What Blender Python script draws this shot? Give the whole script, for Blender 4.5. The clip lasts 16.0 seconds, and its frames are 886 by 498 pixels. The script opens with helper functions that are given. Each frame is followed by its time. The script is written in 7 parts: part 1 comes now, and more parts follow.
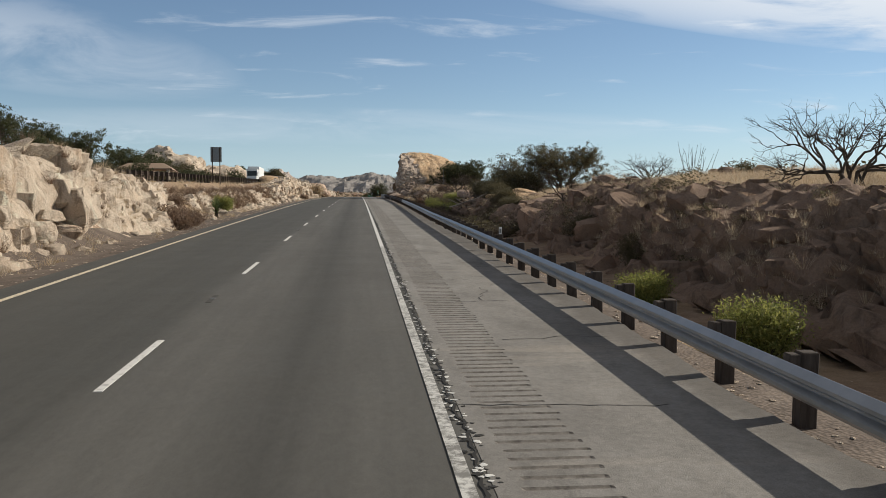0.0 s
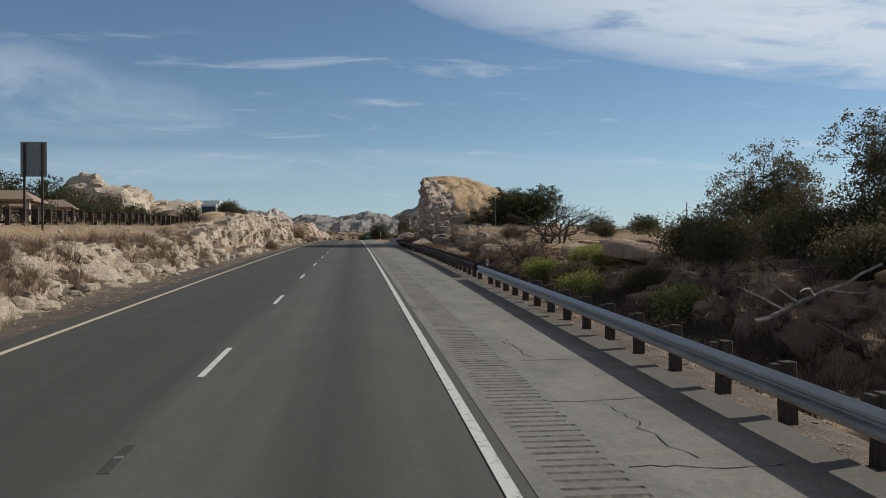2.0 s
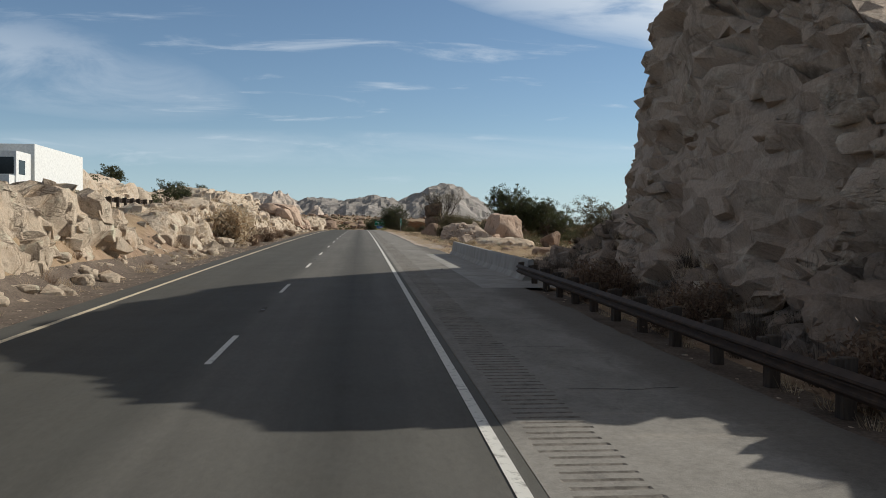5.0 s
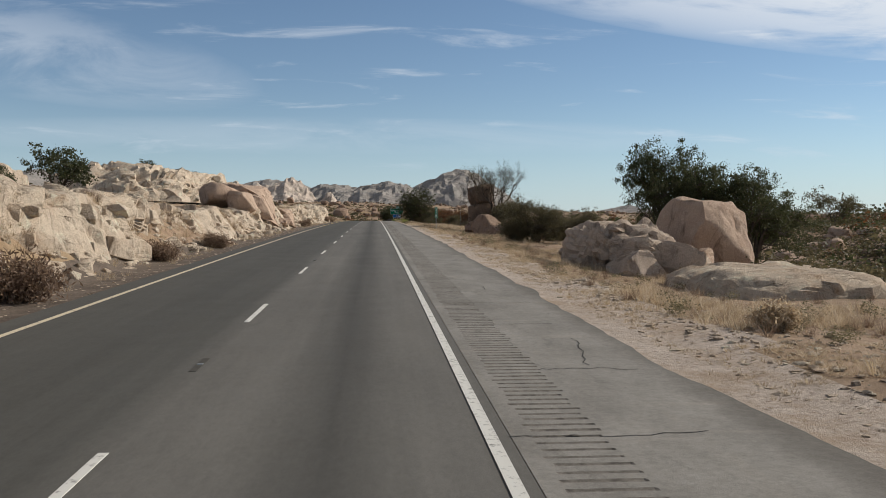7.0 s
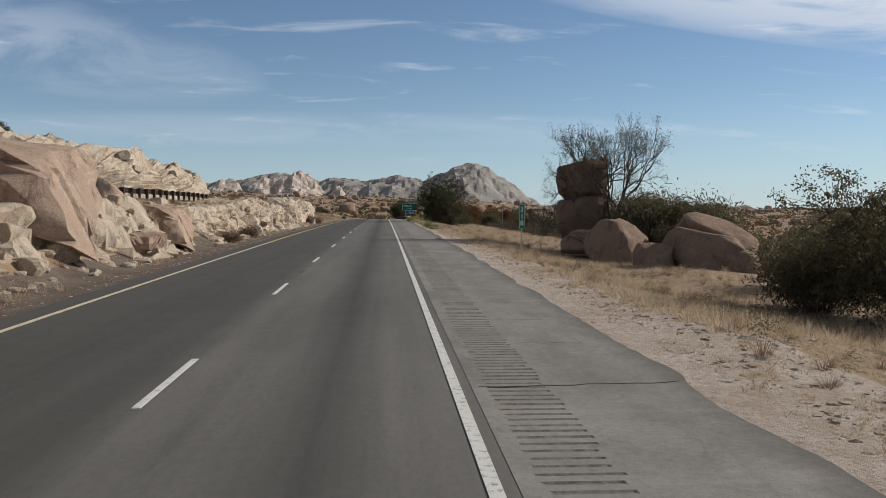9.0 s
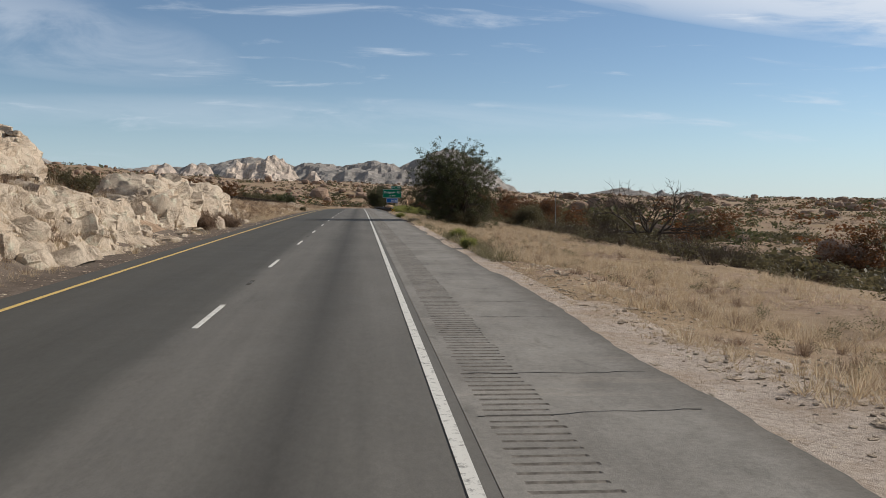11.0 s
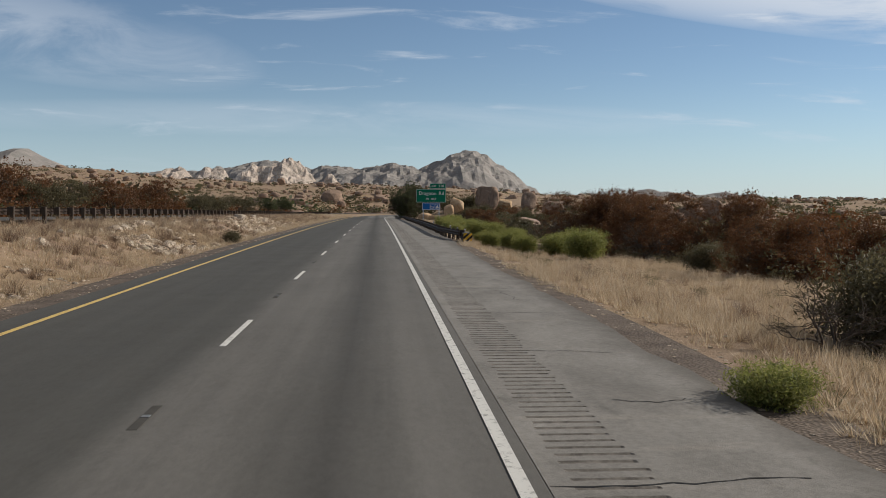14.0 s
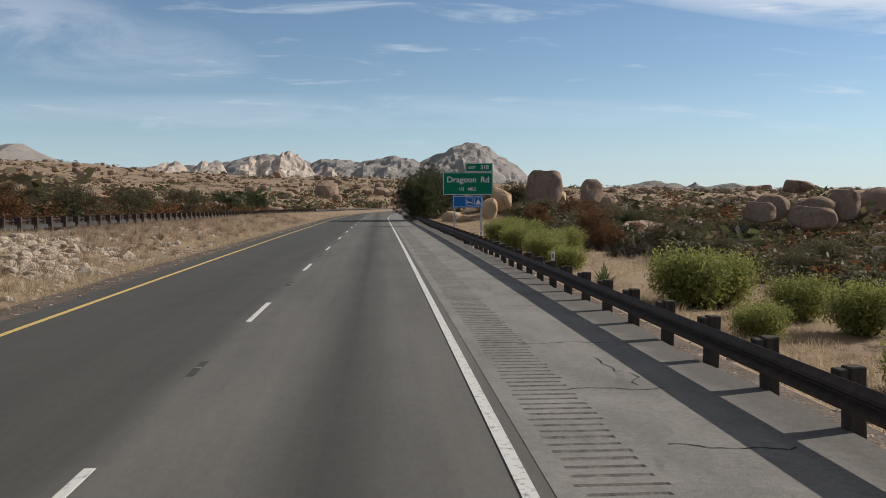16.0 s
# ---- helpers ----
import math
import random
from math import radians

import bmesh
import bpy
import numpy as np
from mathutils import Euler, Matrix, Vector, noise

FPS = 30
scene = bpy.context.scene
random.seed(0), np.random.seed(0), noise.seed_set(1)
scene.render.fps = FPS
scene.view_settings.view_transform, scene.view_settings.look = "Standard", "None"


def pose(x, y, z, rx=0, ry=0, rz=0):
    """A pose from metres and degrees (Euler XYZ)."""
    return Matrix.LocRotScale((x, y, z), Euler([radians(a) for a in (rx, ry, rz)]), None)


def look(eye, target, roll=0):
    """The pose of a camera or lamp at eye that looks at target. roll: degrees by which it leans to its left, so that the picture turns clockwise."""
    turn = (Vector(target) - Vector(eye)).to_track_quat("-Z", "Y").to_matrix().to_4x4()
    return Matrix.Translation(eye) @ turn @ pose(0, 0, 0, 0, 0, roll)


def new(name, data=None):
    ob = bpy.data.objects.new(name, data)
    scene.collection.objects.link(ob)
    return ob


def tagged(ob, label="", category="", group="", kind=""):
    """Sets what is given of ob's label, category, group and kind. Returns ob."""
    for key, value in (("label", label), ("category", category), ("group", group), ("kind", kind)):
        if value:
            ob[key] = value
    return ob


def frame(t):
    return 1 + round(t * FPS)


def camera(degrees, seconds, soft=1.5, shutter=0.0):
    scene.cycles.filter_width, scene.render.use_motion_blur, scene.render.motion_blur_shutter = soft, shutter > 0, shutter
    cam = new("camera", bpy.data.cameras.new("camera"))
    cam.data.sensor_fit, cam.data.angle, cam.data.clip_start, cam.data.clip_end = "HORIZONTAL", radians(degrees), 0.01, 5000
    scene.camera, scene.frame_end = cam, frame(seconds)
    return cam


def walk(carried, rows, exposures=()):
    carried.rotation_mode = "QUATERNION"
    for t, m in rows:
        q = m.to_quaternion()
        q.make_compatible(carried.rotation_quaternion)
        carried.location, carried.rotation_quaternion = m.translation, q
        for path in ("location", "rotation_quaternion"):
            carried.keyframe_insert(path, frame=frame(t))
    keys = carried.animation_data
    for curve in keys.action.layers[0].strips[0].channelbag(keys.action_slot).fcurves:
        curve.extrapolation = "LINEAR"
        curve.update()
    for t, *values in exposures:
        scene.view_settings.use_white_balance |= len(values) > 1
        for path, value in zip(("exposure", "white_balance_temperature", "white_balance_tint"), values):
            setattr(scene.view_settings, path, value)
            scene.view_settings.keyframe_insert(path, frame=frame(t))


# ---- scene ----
from math import sin, cos, pi

cam = camera(53.63, 16.0, soft=0.8)
PATH = [
    (0, pose(-0.817, -9.787, -6.359, 87.639, 0.078, -5.484)),
    (0.5, pose(-0.999, 5.072, -5.812, 87.988, 0.262, -5.557)),
    (1, pose(-1.214, 20.091, -5.273, 88.777, 0.672, -5.558)),
    (1.5, pose(-1.221, 33.226, -4.817, 89.546, 1.031, -5.409)),
    (2, pose(-1.334, 47.464, -4.339, 90.158, 0.380, -5.744)),
    (2.5, pose(-1.358, 62.394, -3.855, 90.044, 0.331, -5.855)),
    (3, pose(-1.395, 76.763, -3.407, 90.015, 0.075, -6.325)),
    (3.5, pose(-1.339, 91.316, -2.970, 90.020, 0.275, -5.848)),
    (4, pose(-1.364, 105.149, -2.571, 89.869, -0.329, -5.724)),
    (6.5, pose(-1.234, 175.516, -0.784, 88.316, 0.089, -4.707)),
    (7, pose(-1.161, 189.929, -0.468, 88.271, -0.062, -4.450)),
    (7.5, pose(-1.128, 203.877, -0.179, 88.064, -0.462, -4.436)),
    (8, pose(-1.024, 218.731, 0.112, 87.779, -0.088, -4.498)),
    (8.5, pose(-0.964, 233.377, 0.381, 87.699, -0.027, -4.609)),
    (9, pose(-0.907, 246.170, 0.601, 87.897, -0.236, -3.832)),
    (11.5, pose(-0.924, 316.912, 1.578, 86.751, -0.676, -5.572)),
    (12, pose(-0.955, 331.629, 1.730, 86.598, -0.579, -5.255)),
    (12.5, pose(-1.040, 346.082, 1.862, 86.607, -0.392, -4.750)),
    (13, pose(-1.167, 360.010, 1.973, 86.914, -0.351, -4.813)),
    (13.5, pose(-1.163, 374.544, 2.071, 86.968, -0.295, -4.375)),
    (14, pose(-1.191, 388.301, 2.149, 87.182, -0.283, -4.199)),
    (14.5, pose(-1.135, 402.695, 2.213, 87.209, 0.104, -3.944)),
    (15, pose(-1.145, 416.894, 2.260, 87.062, 0.162, -4.162)),
    (15.5, pose(-1.150, 431.934, 2.291, 86.907, 0.182, -4.112)),
    (16, pose(-1.170, 446.606, 2.304, 86.742, 0.104, -4.140)),
]
walk(cam, PATH, exposures=[
    (0.0, 0.12, 6360, 8), (0.5, -0.06, 6280, 6), (1.0, -0.10, 6160, 6), (1.5, -0.24, 6030, 6), (2.0, -0.20, 6030, 6), (3.0, -0.30, 6040, 6), (3.5, 0.0, 6140, 6),
    (4.0, 0.04, 6160, 6), (6.5, -0.03, 6240, 8), (8.5, -0.02, 6140, 9), (9.0, -0.13, 6100, 9), (11.5, 0.02, 6210, 9), (12.0, -0.06, 6180, 9), (13.0, 0.0, 6250, 9),
    (13.5, 0.26, 6250, 9), (14.0, -0.10, 6240, 9), (14.5, -0.06, 6200, 9), (15.5, 0.02, 6170, 9), (16.0, 0.03, 6190, 9)])

# ---- light: low winter sun from the right and ahead, clear sky with thin cloud ----
SUN_AZ, SUN_EL = radians(71), radians(28)          # azimuth clockwise from +y
sun = new("sun", bpy.data.lights.new("sun", "SUN"))
sun.data.energy, sun.data.angle, sun.data.color = 4.4, radians(0.6), (1.0, 0.9, 0.77)
to_sun = Vector((sin(SUN_AZ) * cos(SUN_EL), cos(SUN_AZ) * cos(SUN_EL), sin(SUN_EL)))
sun.matrix_world = look(to_sun * 200 + Vector((0, 200, 0)), Vector((0, 200, 0)))


def make_world():
    w = bpy.data.worlds.new("world")
    scene.world = w
    w.use_nodes = True
    nt = w.node_tree
    nt.nodes.clear()
    N, L = nt.nodes.new, nt.links.new
    out, bg = N("ShaderNodeOutputWorld"), N("ShaderNodeBackground")
    sky = N("ShaderNodeTexSky")
    sky.sky_type, sky.sun_disc = "NISHITA", False
    sky.sun_elevation, sky.sun_rotation = SUN_EL, SUN_AZ
    sky.air_density, sky.dust_density, sky.ozone_density, sky.altitude = 1.0, 0.15, 1.3, 1500
    bg.inputs[1].default_value = 0.087
    co = N("ShaderNodeTexCoord")
    sep = N("ShaderNodeSeparateXYZ")
    L(co.outputs["Generated"], sep.inputs[0])

    def m(op, a, b=None, clamp=False):
        n = N("ShaderNodeMath")
        n.operation, n.use_clamp = op, clamp
        for i, v in enumerate((a, b)):
            if v is None:
                continue
            if isinstance(v, (int, float)):
                n.inputs[i].default_value = v
            else:
                L(v, n.inputs[i])
        return n.outputs[0]

    y = m("MAXIMUM", m("ABSOLUTE", sep.outputs[1]), 0.05)
    a, e = m("DIVIDE", sep.outputs[0], y), m("DIVIDE", sep.outputs[2], y)
    comb = N("ShaderNodeCombineXYZ")
    L(a, comb.inputs[0]); L(e, comb.inputs[1])

    def fleece(sx, sy, turn, scale, lo, hi, seed):
        mp = N("ShaderNodeMapping")
        mp.inputs["Rotation"].default_value = (0, 0, turn)
        mp.inputs["Scale"].default_value = (sx, sy, 1)
        mp.inputs["Location"].default_value = (seed, seed * 0.7, seed)
        L(comb.outputs[0], mp.inputs[0])
        n = N("ShaderNodeTexNoise")
        n.inputs["Scale"].default_value, n.inputs["Detail"].default_value, n.inputs["Roughness"].default_value = scale, 7, 0.6
        n.inputs["Distortion"].default_value = 0.5
        L(mp.outputs[0], n.inputs["Vector"])
        r = N("ShaderNodeMapRange")
        r.interpolation_type = "SMOOTHSTEP"
        L(n.outputs["Fac"], r.inputs[0])
        r.inputs[1].default_value, r.inputs[2].default_value = lo, hi
        return r.outputs[0]

    def bank(ca, ce, ra, re, turn):
        """A soft oval round (ca, ce), 1 in the middle."""
        da, de = m("SUBTRACT", a, ca), m("SUBTRACT", e, ce)
        p = m("ADD", m("MULTIPLY", da, cos(turn)), m("MULTIPLY", de, sin(turn)))
        q = m("SUBTRACT", m("MULTIPLY", de, cos(turn)), m("MULTIPLY", da, sin(turn)))
        p, q = m("DIVIDE", p, ra), m("DIVIDE", q, re)
        return m("SUBTRACT", 1.0, m("ADD", m("MULTIPLY", p, p), m("MULTIPLY", q, q)), True)

    veil = fleece(1, 4.5, 0.12, 5.0, 0.30, 0.58, 3.1)
    veil_b = fleece(1, 3.0, -0.25, 6.0, 0.30, 0.62, 7.7)
    wisp = fleece(1, 8.0, -0.04, 5.5, 0.56, 0.78, 1.3)
    c1 = m("MULTIPLY", m("POWER", bank(-0.42, 0.195, 0.30, 0.055, -0.16), 0.8), veil_b)
    c2 = m("MULTIPLY", m("POWER", bank(0.62, 0.275, 0.58, 0.085, -0.06), 0.6), veil)
    c3 = m("MULTIPLY", m("MULTIPLY", wisp, bank(0.2, 0.15, 1.6, 0.14, 0)), 0.55)
    c4 = m("MULTIPLY", m("MULTIPLY", veil, bank(-0.05, 0.098, 0.55, 0.022, 0)), 0.22)
    tot = m("ADD", m("ADD", m("MULTIPLY", c1, 0.36), m("MULTIPLY", c2, 0.95)), m("ADD", c3, c4), True)
    mix = N("ShaderNodeMix")
    mix.data_type = "RGBA"
    L(tot, mix.inputs["Factor"])
    L(sky.outputs[0], mix.inputs["A"])
    mix.inputs["B"].default_value = (8.6, 8.9, 9.4, 1)
    # unseen dim neutral veil added overhead to take the blue out of shade
    high = N("ShaderNodeMapRange")
    high.interpolation_type = "SMOOTHSTEP"
    L(sep.outputs[2], high.inputs[0])
    high.inputs[1].default_value, high.inputs[2].default_value, high.inputs[3].default_value, high.inputs[4].default_value = 0.27, 0.55, 0.0, 0.8
    fill_veil = N("ShaderNodeMix")
    fill_veil.data_type = "RGBA"
    L(high.outputs[0], fill_veil.inputs["Factor"])
    L(mix.outputs["Result"], fill_veil.inputs["A"])
    fill_veil.inputs["B"].default_value = (2.9, 2.65, 2.45, 1)
    # pale haze low over the horizon, all round
    low = N("ShaderNodeMapRange")
    low.interpolation_type = "SMOOTHSTEP"
    L(sep.outputs[2], low.inputs[0])
    low.inputs[1].default_value, low.inputs[2].default_value, low.inputs[3].default_value, low.inputs[4].default_value = -0.02, 0.14, 0.6, 0.0
    hz = N("ShaderNodeMix")
    hz.data_type = "RGBA"
    L(low.outputs[0], hz.inputs["Factor"])
    L(fill_veil.outputs["Result"], hz.inputs["A"])
    hz.inputs["B"].default_value = (4.9, 6.5, 8.1, 1)
    L(hz.outputs["Result"], bg.inputs[0])
    L(bg.outputs[0], out.inputs[0])


make_world()

# ---- materials ----
def material(name, build):
    mt = bpy.data.materials.new(name)
    mt.use_nodes = True
    nt = mt.node_tree
    bsdf = nt.nodes["Principled BSDF"]
    bsdf.inputs["Specular IOR Level"].default_value = 0.25
    build(Kit(nt, bsdf))
    return mt


class Kit:
    """Short forms for the nodes of one material, in object-free world metres."""

    def __init__(self, nt, bsdf):
        self.nt, self.bsdf = nt, bsdf
        self.geo = nt.nodes.new("ShaderNodeNewGeometry")

    def noise(self, scale, detail=5, rough=0.6, stretch=(1, 1, 1), coords=None, distortion=0.0):
        mp = self.nt.nodes.new("ShaderNodeMapping")
        mp.inputs["Scale"].default_value = stretch
        self.nt.links.new(coords or self.geo.outputs["Position"], mp.inputs[0])
        n = self.nt.nodes.new("ShaderNodeTexNoise")
        n.inputs["Scale"].default_value, n.inputs["Detail"].default_value = scale, detail
        n.inputs["Roughness"].default_value, n.inputs["Distortion"].default_value = rough, distortion
        self.nt.links.new(mp.outputs[0], n.inputs["Vector"])
        return n.outputs["Fac"]

    def cells(self, scale, feature="DISTANCE_TO_EDGE", stretch=(1, 1, 1), warp=0.0):
        mp = self.nt.nodes.new("ShaderNodeMapping")
        mp.inputs["Scale"].default_value = stretch
        place = self.geo.outputs["Position"]
        if warp:
            nz, ad, sc = self.nt.nodes.new("ShaderNodeTexNoise"), self.nt.nodes.new("ShaderNodeVectorMath"), self.nt.nodes.new("ShaderNodeVectorMath")
            nz.inputs["Scale"].default_value, nz.inputs["Detail"].default_value = 0.8, 2
            self.nt.links.new(place, nz.inputs["Vector"])
            sc.operation, ad.operation = "SCALE", "ADD"
            sc.inputs["Scale"].default_value = warp
            self.nt.links.new(nz.outputs["Color"], sc.inputs[0])
            self.nt.links.new(place, ad.inputs[0]); self.nt.links.new(sc.outputs[0], ad.inputs[1])
            place = ad.outputs[0]
        self.nt.links.new(place, mp.inputs[0])
        n = self.nt.nodes.new("ShaderNodeTexVoronoi")
        n.feature = feature
        n.inputs["Scale"].default_value = scale
        self.nt.links.new(mp.outputs[0], n.inputs["Vector"])
        return n.outputs["Distance"]

    def island(self):
        return self.geo.outputs["Random Per Island"]

    def each(self):
        return self.nt.nodes.new("ShaderNodeObjectInfo").outputs["Random"]

    def axis(self, k):
        s = self.nt.nodes.new("ShaderNodeSeparateXYZ")
        self.nt.links.new(self.geo.outputs["Position"], s.inputs[0])
        return s.outputs[k]

    def ramp(self, fac, stops, linear=True):
        r = self.nt.nodes.new("ShaderNodeValToRGB")
        el = r.color_ramp.elements
        while len(el) < len(stops):
            el.new(0.5)
        for e, (p, c) in zip(el, stops):
            e.position = p
            e.color = (*c, 1) if isinstance(c, tuple) else (c, c, c, 1)
        self.nt.links.new(fac, r.inputs[0])
        return r.outputs[0]

    def mix(self, a, b, fac, mode="MIX"):
        n = self.nt.nodes.new("ShaderNodeMix")
        n.data_type, n.blend_type = "RGBA", mode
        for key, v in (("A", a), ("B", b), ("Factor", fac)):
            if isinstance(v, tuple):
                n.inputs[key].default_value = (*v, 1)
            elif isinstance(v, (int, float)):
                n.inputs[key].default_value = v
            else:
                self.nt.links.new(v, n.inputs[key])
        return n.outputs["Result"]

    def math(self, op, a, b):
        n = self.nt.nodes.new("ShaderNodeMath")
        n.operation = op
        for i, v in enumerate((a, b)):
            if isinstance(v, (int, float)):
                n.inputs[i].default_value = v
            else:
                self.nt.links.new(v, n.inputs[i])
        return n.outputs[0]

    def color(self, c):
        if isinstance(c, tuple):
            self.bsdf.inputs["Base Color"].default_value = (*c, 1)
        else:
            self.nt.links.new(c, self.bsdf.inputs["Base Color"])
        return self

    def rough(self, v, metal=0.0):
        self.bsdf.inputs["Metallic"].default_value = metal
        if isinstance(v, (int, float)):
            self.bsdf.inputs["Roughness"].default_value = v
        else:
            self.nt.links.new(v, self.bsdf.inputs["Roughness"])
        return self

    def bump(self, fac, height, strength=1.0):
        b = self.nt.nodes.new("ShaderNodeBump")
        b.inputs["Distance"].default_value, b.inputs["Strength"].default_value = height, strength
        self.nt.links.new(fac, b.inputs["Height"])
        self.nt.links.new(b.outputs[0], self.bsdf.inputs["Normal"])
        return self


def asphalt(k):
    grit = k.noise(90, 3, 0.7)
    blotch = k.noise(0.55, 4, 0.6, (1, 0.25, 1))
    c = k.mix(k.ramp(blotch, [(0.3, (0.166, 0.158, 0.144)), (0.7, (0.216, 0.206, 0.188))]), k.ramp(grit, [(0.35, 0.5), (0.65, 1.0)]), 0.5, "MULTIPLY")
    # oil drip in the middle of each lane, and paler wheel tracks
    x = k.axis(0)
    for mid, dark in ((-1.62, 0.80), (-5.5, 0.45)):
        d = k.math("ABSOLUTE", k.math("SUBTRACT", x, mid), 0)
        d = k.math("ADD", d, k.math("MULTIPLY", k.noise(0.35, 3, 0.5, (1, 0.15, 1)), 0.25))
        c = k.mix(c, (0.062, 0.059, 0.055), k.ramp(d, [(0.12, dark), (0.6, dark * 0.45), (1.0, 0.0)]))
    # the passing lane is darker than the travelled one
    passing_lane = k.ramp(k.math("ADD", k.math("MULTIPLY", x, -0.2), k.math("MULTIPLY", k.noise(0.5, 3), 0.08)), [(0.74, 0.0), (0.84, 0.8)])
    c = k.mix(c, (0.078, 0.076, 0.069), passing_lane)
    # the pavement of the first stretch is darker
    c = k.mix(c, (0.085, 0.083, 0.073), k.ramp(k.math("MULTIPLY", k.axis(1), 0.004), [(0.55, 0.5), (0.85, 0.05)]))
    # long streaks drawn out by the traffic, and a few darker stains
    c = k.mix(c, k.ramp(k.noise(2.6, 4, 0.6, (1, 0.025, 1)), [(0.35, 0.78), (0.65, 1.0)]), 0.6, "MULTIPLY")
    c = k.mix(c, (0.07, 0.067, 0.06), k.ramp(k.noise(1.1, 6, 0.7, (1, 0.12, 1)), [(0.62, 0.0), (0.78, 0.4)]))
    c = k.mix(c, k.ramp(k.noise(14, 6, 0.8, (1, 0.4, 1)), [(0.36, 0.7), (0.62, 1.0)]), 0.5, "MULTIPLY")
    k.color(c).rough(k.ramp(k.noise(0.8), [(0.3, 0.78), (0.7, 0.9)])).bump(grit, 0.004, 0.5)


def shoulder_paving(k):
    grit = k.noise(70, 3, 0.7)
    blotch = k.noise(0.9, 5, 0.65, (1, 0.5, 1))
    c = k.ramp(blotch, [(0.28, (0.222, 0.209, 0.19)), (0.52, (0.305, 0.289, 0.264)), (0.75, (0.38, 0.36, 0.33))])
    c = k.mix(c, (0.12, 0.113, 0.102), k.ramp(k.noise(2.3, 6, 0.7, (1, 0.35, 1), distortion=0.6), [(0.58, 0.0), (0.72, 0.5)]))
    c = k.mix(c, (0.40, 0.36, 0.31), k.ramp(k.noise(0.5, 6, 0.7, (1.4, 0.3, 1)), [(0.6, 0.0), (0.75, 0.45)]))
    # dust drawn across by tyres, and the dirty outer strip that no wheel sweeps
    c = k.mix(c, (0.47, 0.42, 0.36), k.ramp(k.noise(0.8, 4, 0.6, (0.25, 1.6, 1)), [(0.6, 0.0), (0.72, 0.4)]))
    side = k.math("ADD", k.axis(0), k.math("MULTIPLY", k.noise(1.4, 5, 0.7), 0.9))
    c = k.mix(c, (0.15, 0.135, 0.117), k.ramp(k.math("MULTIPLY", side, 0.2), [(0.60, 0.0), (0.70, 0.75)]))
    c = k.mix(c, k.ramp(grit, [(0.3, 0.5), (0.7, 1.0)]), 0.55, "MULTIPLY")
    c = k.mix(c, k.ramp(k.noise(11, 6, 0.8), [(0.36, 0.62), (0.62, 1.0)]), 0.6, "MULTIPLY")
    k.color(c).rough(0.9).bump(grit, 0.006, 0.6)


def granite(pale, warm, dark, lichen=0.25, scale=1.0, joints=0.65):
    def build(k):
        big, mid, fine = k.noise(0.35 * scale, 5, 0.6), k.noise(2.2 * scale, 7, 0.7), k.noise(16, 5, 0.75)
        c = k.mix(k.ramp(big, [(0.32, warm), (0.52, pale), (0.7, warm)]), pale, k.ramp(mid, [(0.35, 0.0), (0.65, 1.0)]))
        streak = k.noise(1.6 * scale, 6, 0.68, (1, 1, 0.3), distortion=0.8)
        c = k.mix(c, dark, k.ramp(streak, [(0.52, 0.0), (0.69, lichen * 2)]))
        c = k.mix(c, tuple(min(v * 1.3 + 0.04, 0.8) for v in pale), k.ramp(k.noise(1.1 * scale, 6, 0.7), [(0.56, 0.0), (0.66, 0.55)]))
        h = k.math("ADD", mid, k.math("MULTIPLY", fine, 0.35))
        if joints:
            # broken seams that run out, not a closed net
            for size, stretch, width, gate in ((0.55, (1, 0.55, 1.9), 0.020, 0.46), (1.5, (1, 1.1, 1.3), 0.016, 0.5)):
                vein = k.math("ABSOLUTE", k.math("SUBTRACT", k.noise(size * scale, 5, 0.55, stretch, distortion=0.4), 0.5), 0)
                seam = k.math("MULTIPLY", k.ramp(vein, [(0.0, 1.0), (width, 0.0)]), k.ramp(k.noise(0.8, 3), [(gate, 0.0), (gate + 0.12, joints)]))
                c = k.mix(c, dark, seam)
                h = k.math("SUBTRACT", h, k.math("MULTIPLY", seam, 0.8))
        c = k.mix(c, k.ramp(fine, [(0.3, 0.5), (0.7, 1.0)]), 0.65, "MULTIPLY")
        k.color(c).rough(0.92)
        k.bump(h, 0.2, 0.95)
    return build


def soil(k):
    big, mid, fine = k.noise(0.12, 5, 0.6), k.noise(1.3, 6, 0.7), k.noise(28, 4, 0.75)
    c = k.ramp(mid, [(0.3, (0.235, 0.158, 0.105)), (0.5, (0.375, 0.265, 0.18)), (0.7, (0.50, 0.375, 0.275))])
    c = k.mix(c, (0.42, 0.315, 0.175), k.ramp(big, [(0.45, 0.0), (0.65, 0.6)]))
    c = k.mix(c, k.ramp(fine, [(0.3, 0.45), (0.7, 1.0)]), 0.7, "MULTIPLY")
    k.color(c).rough(0.95).bump(k.math("ADD", mid, k.math("MULTIPLY", fine, 0.4)), 0.08, 0.8)


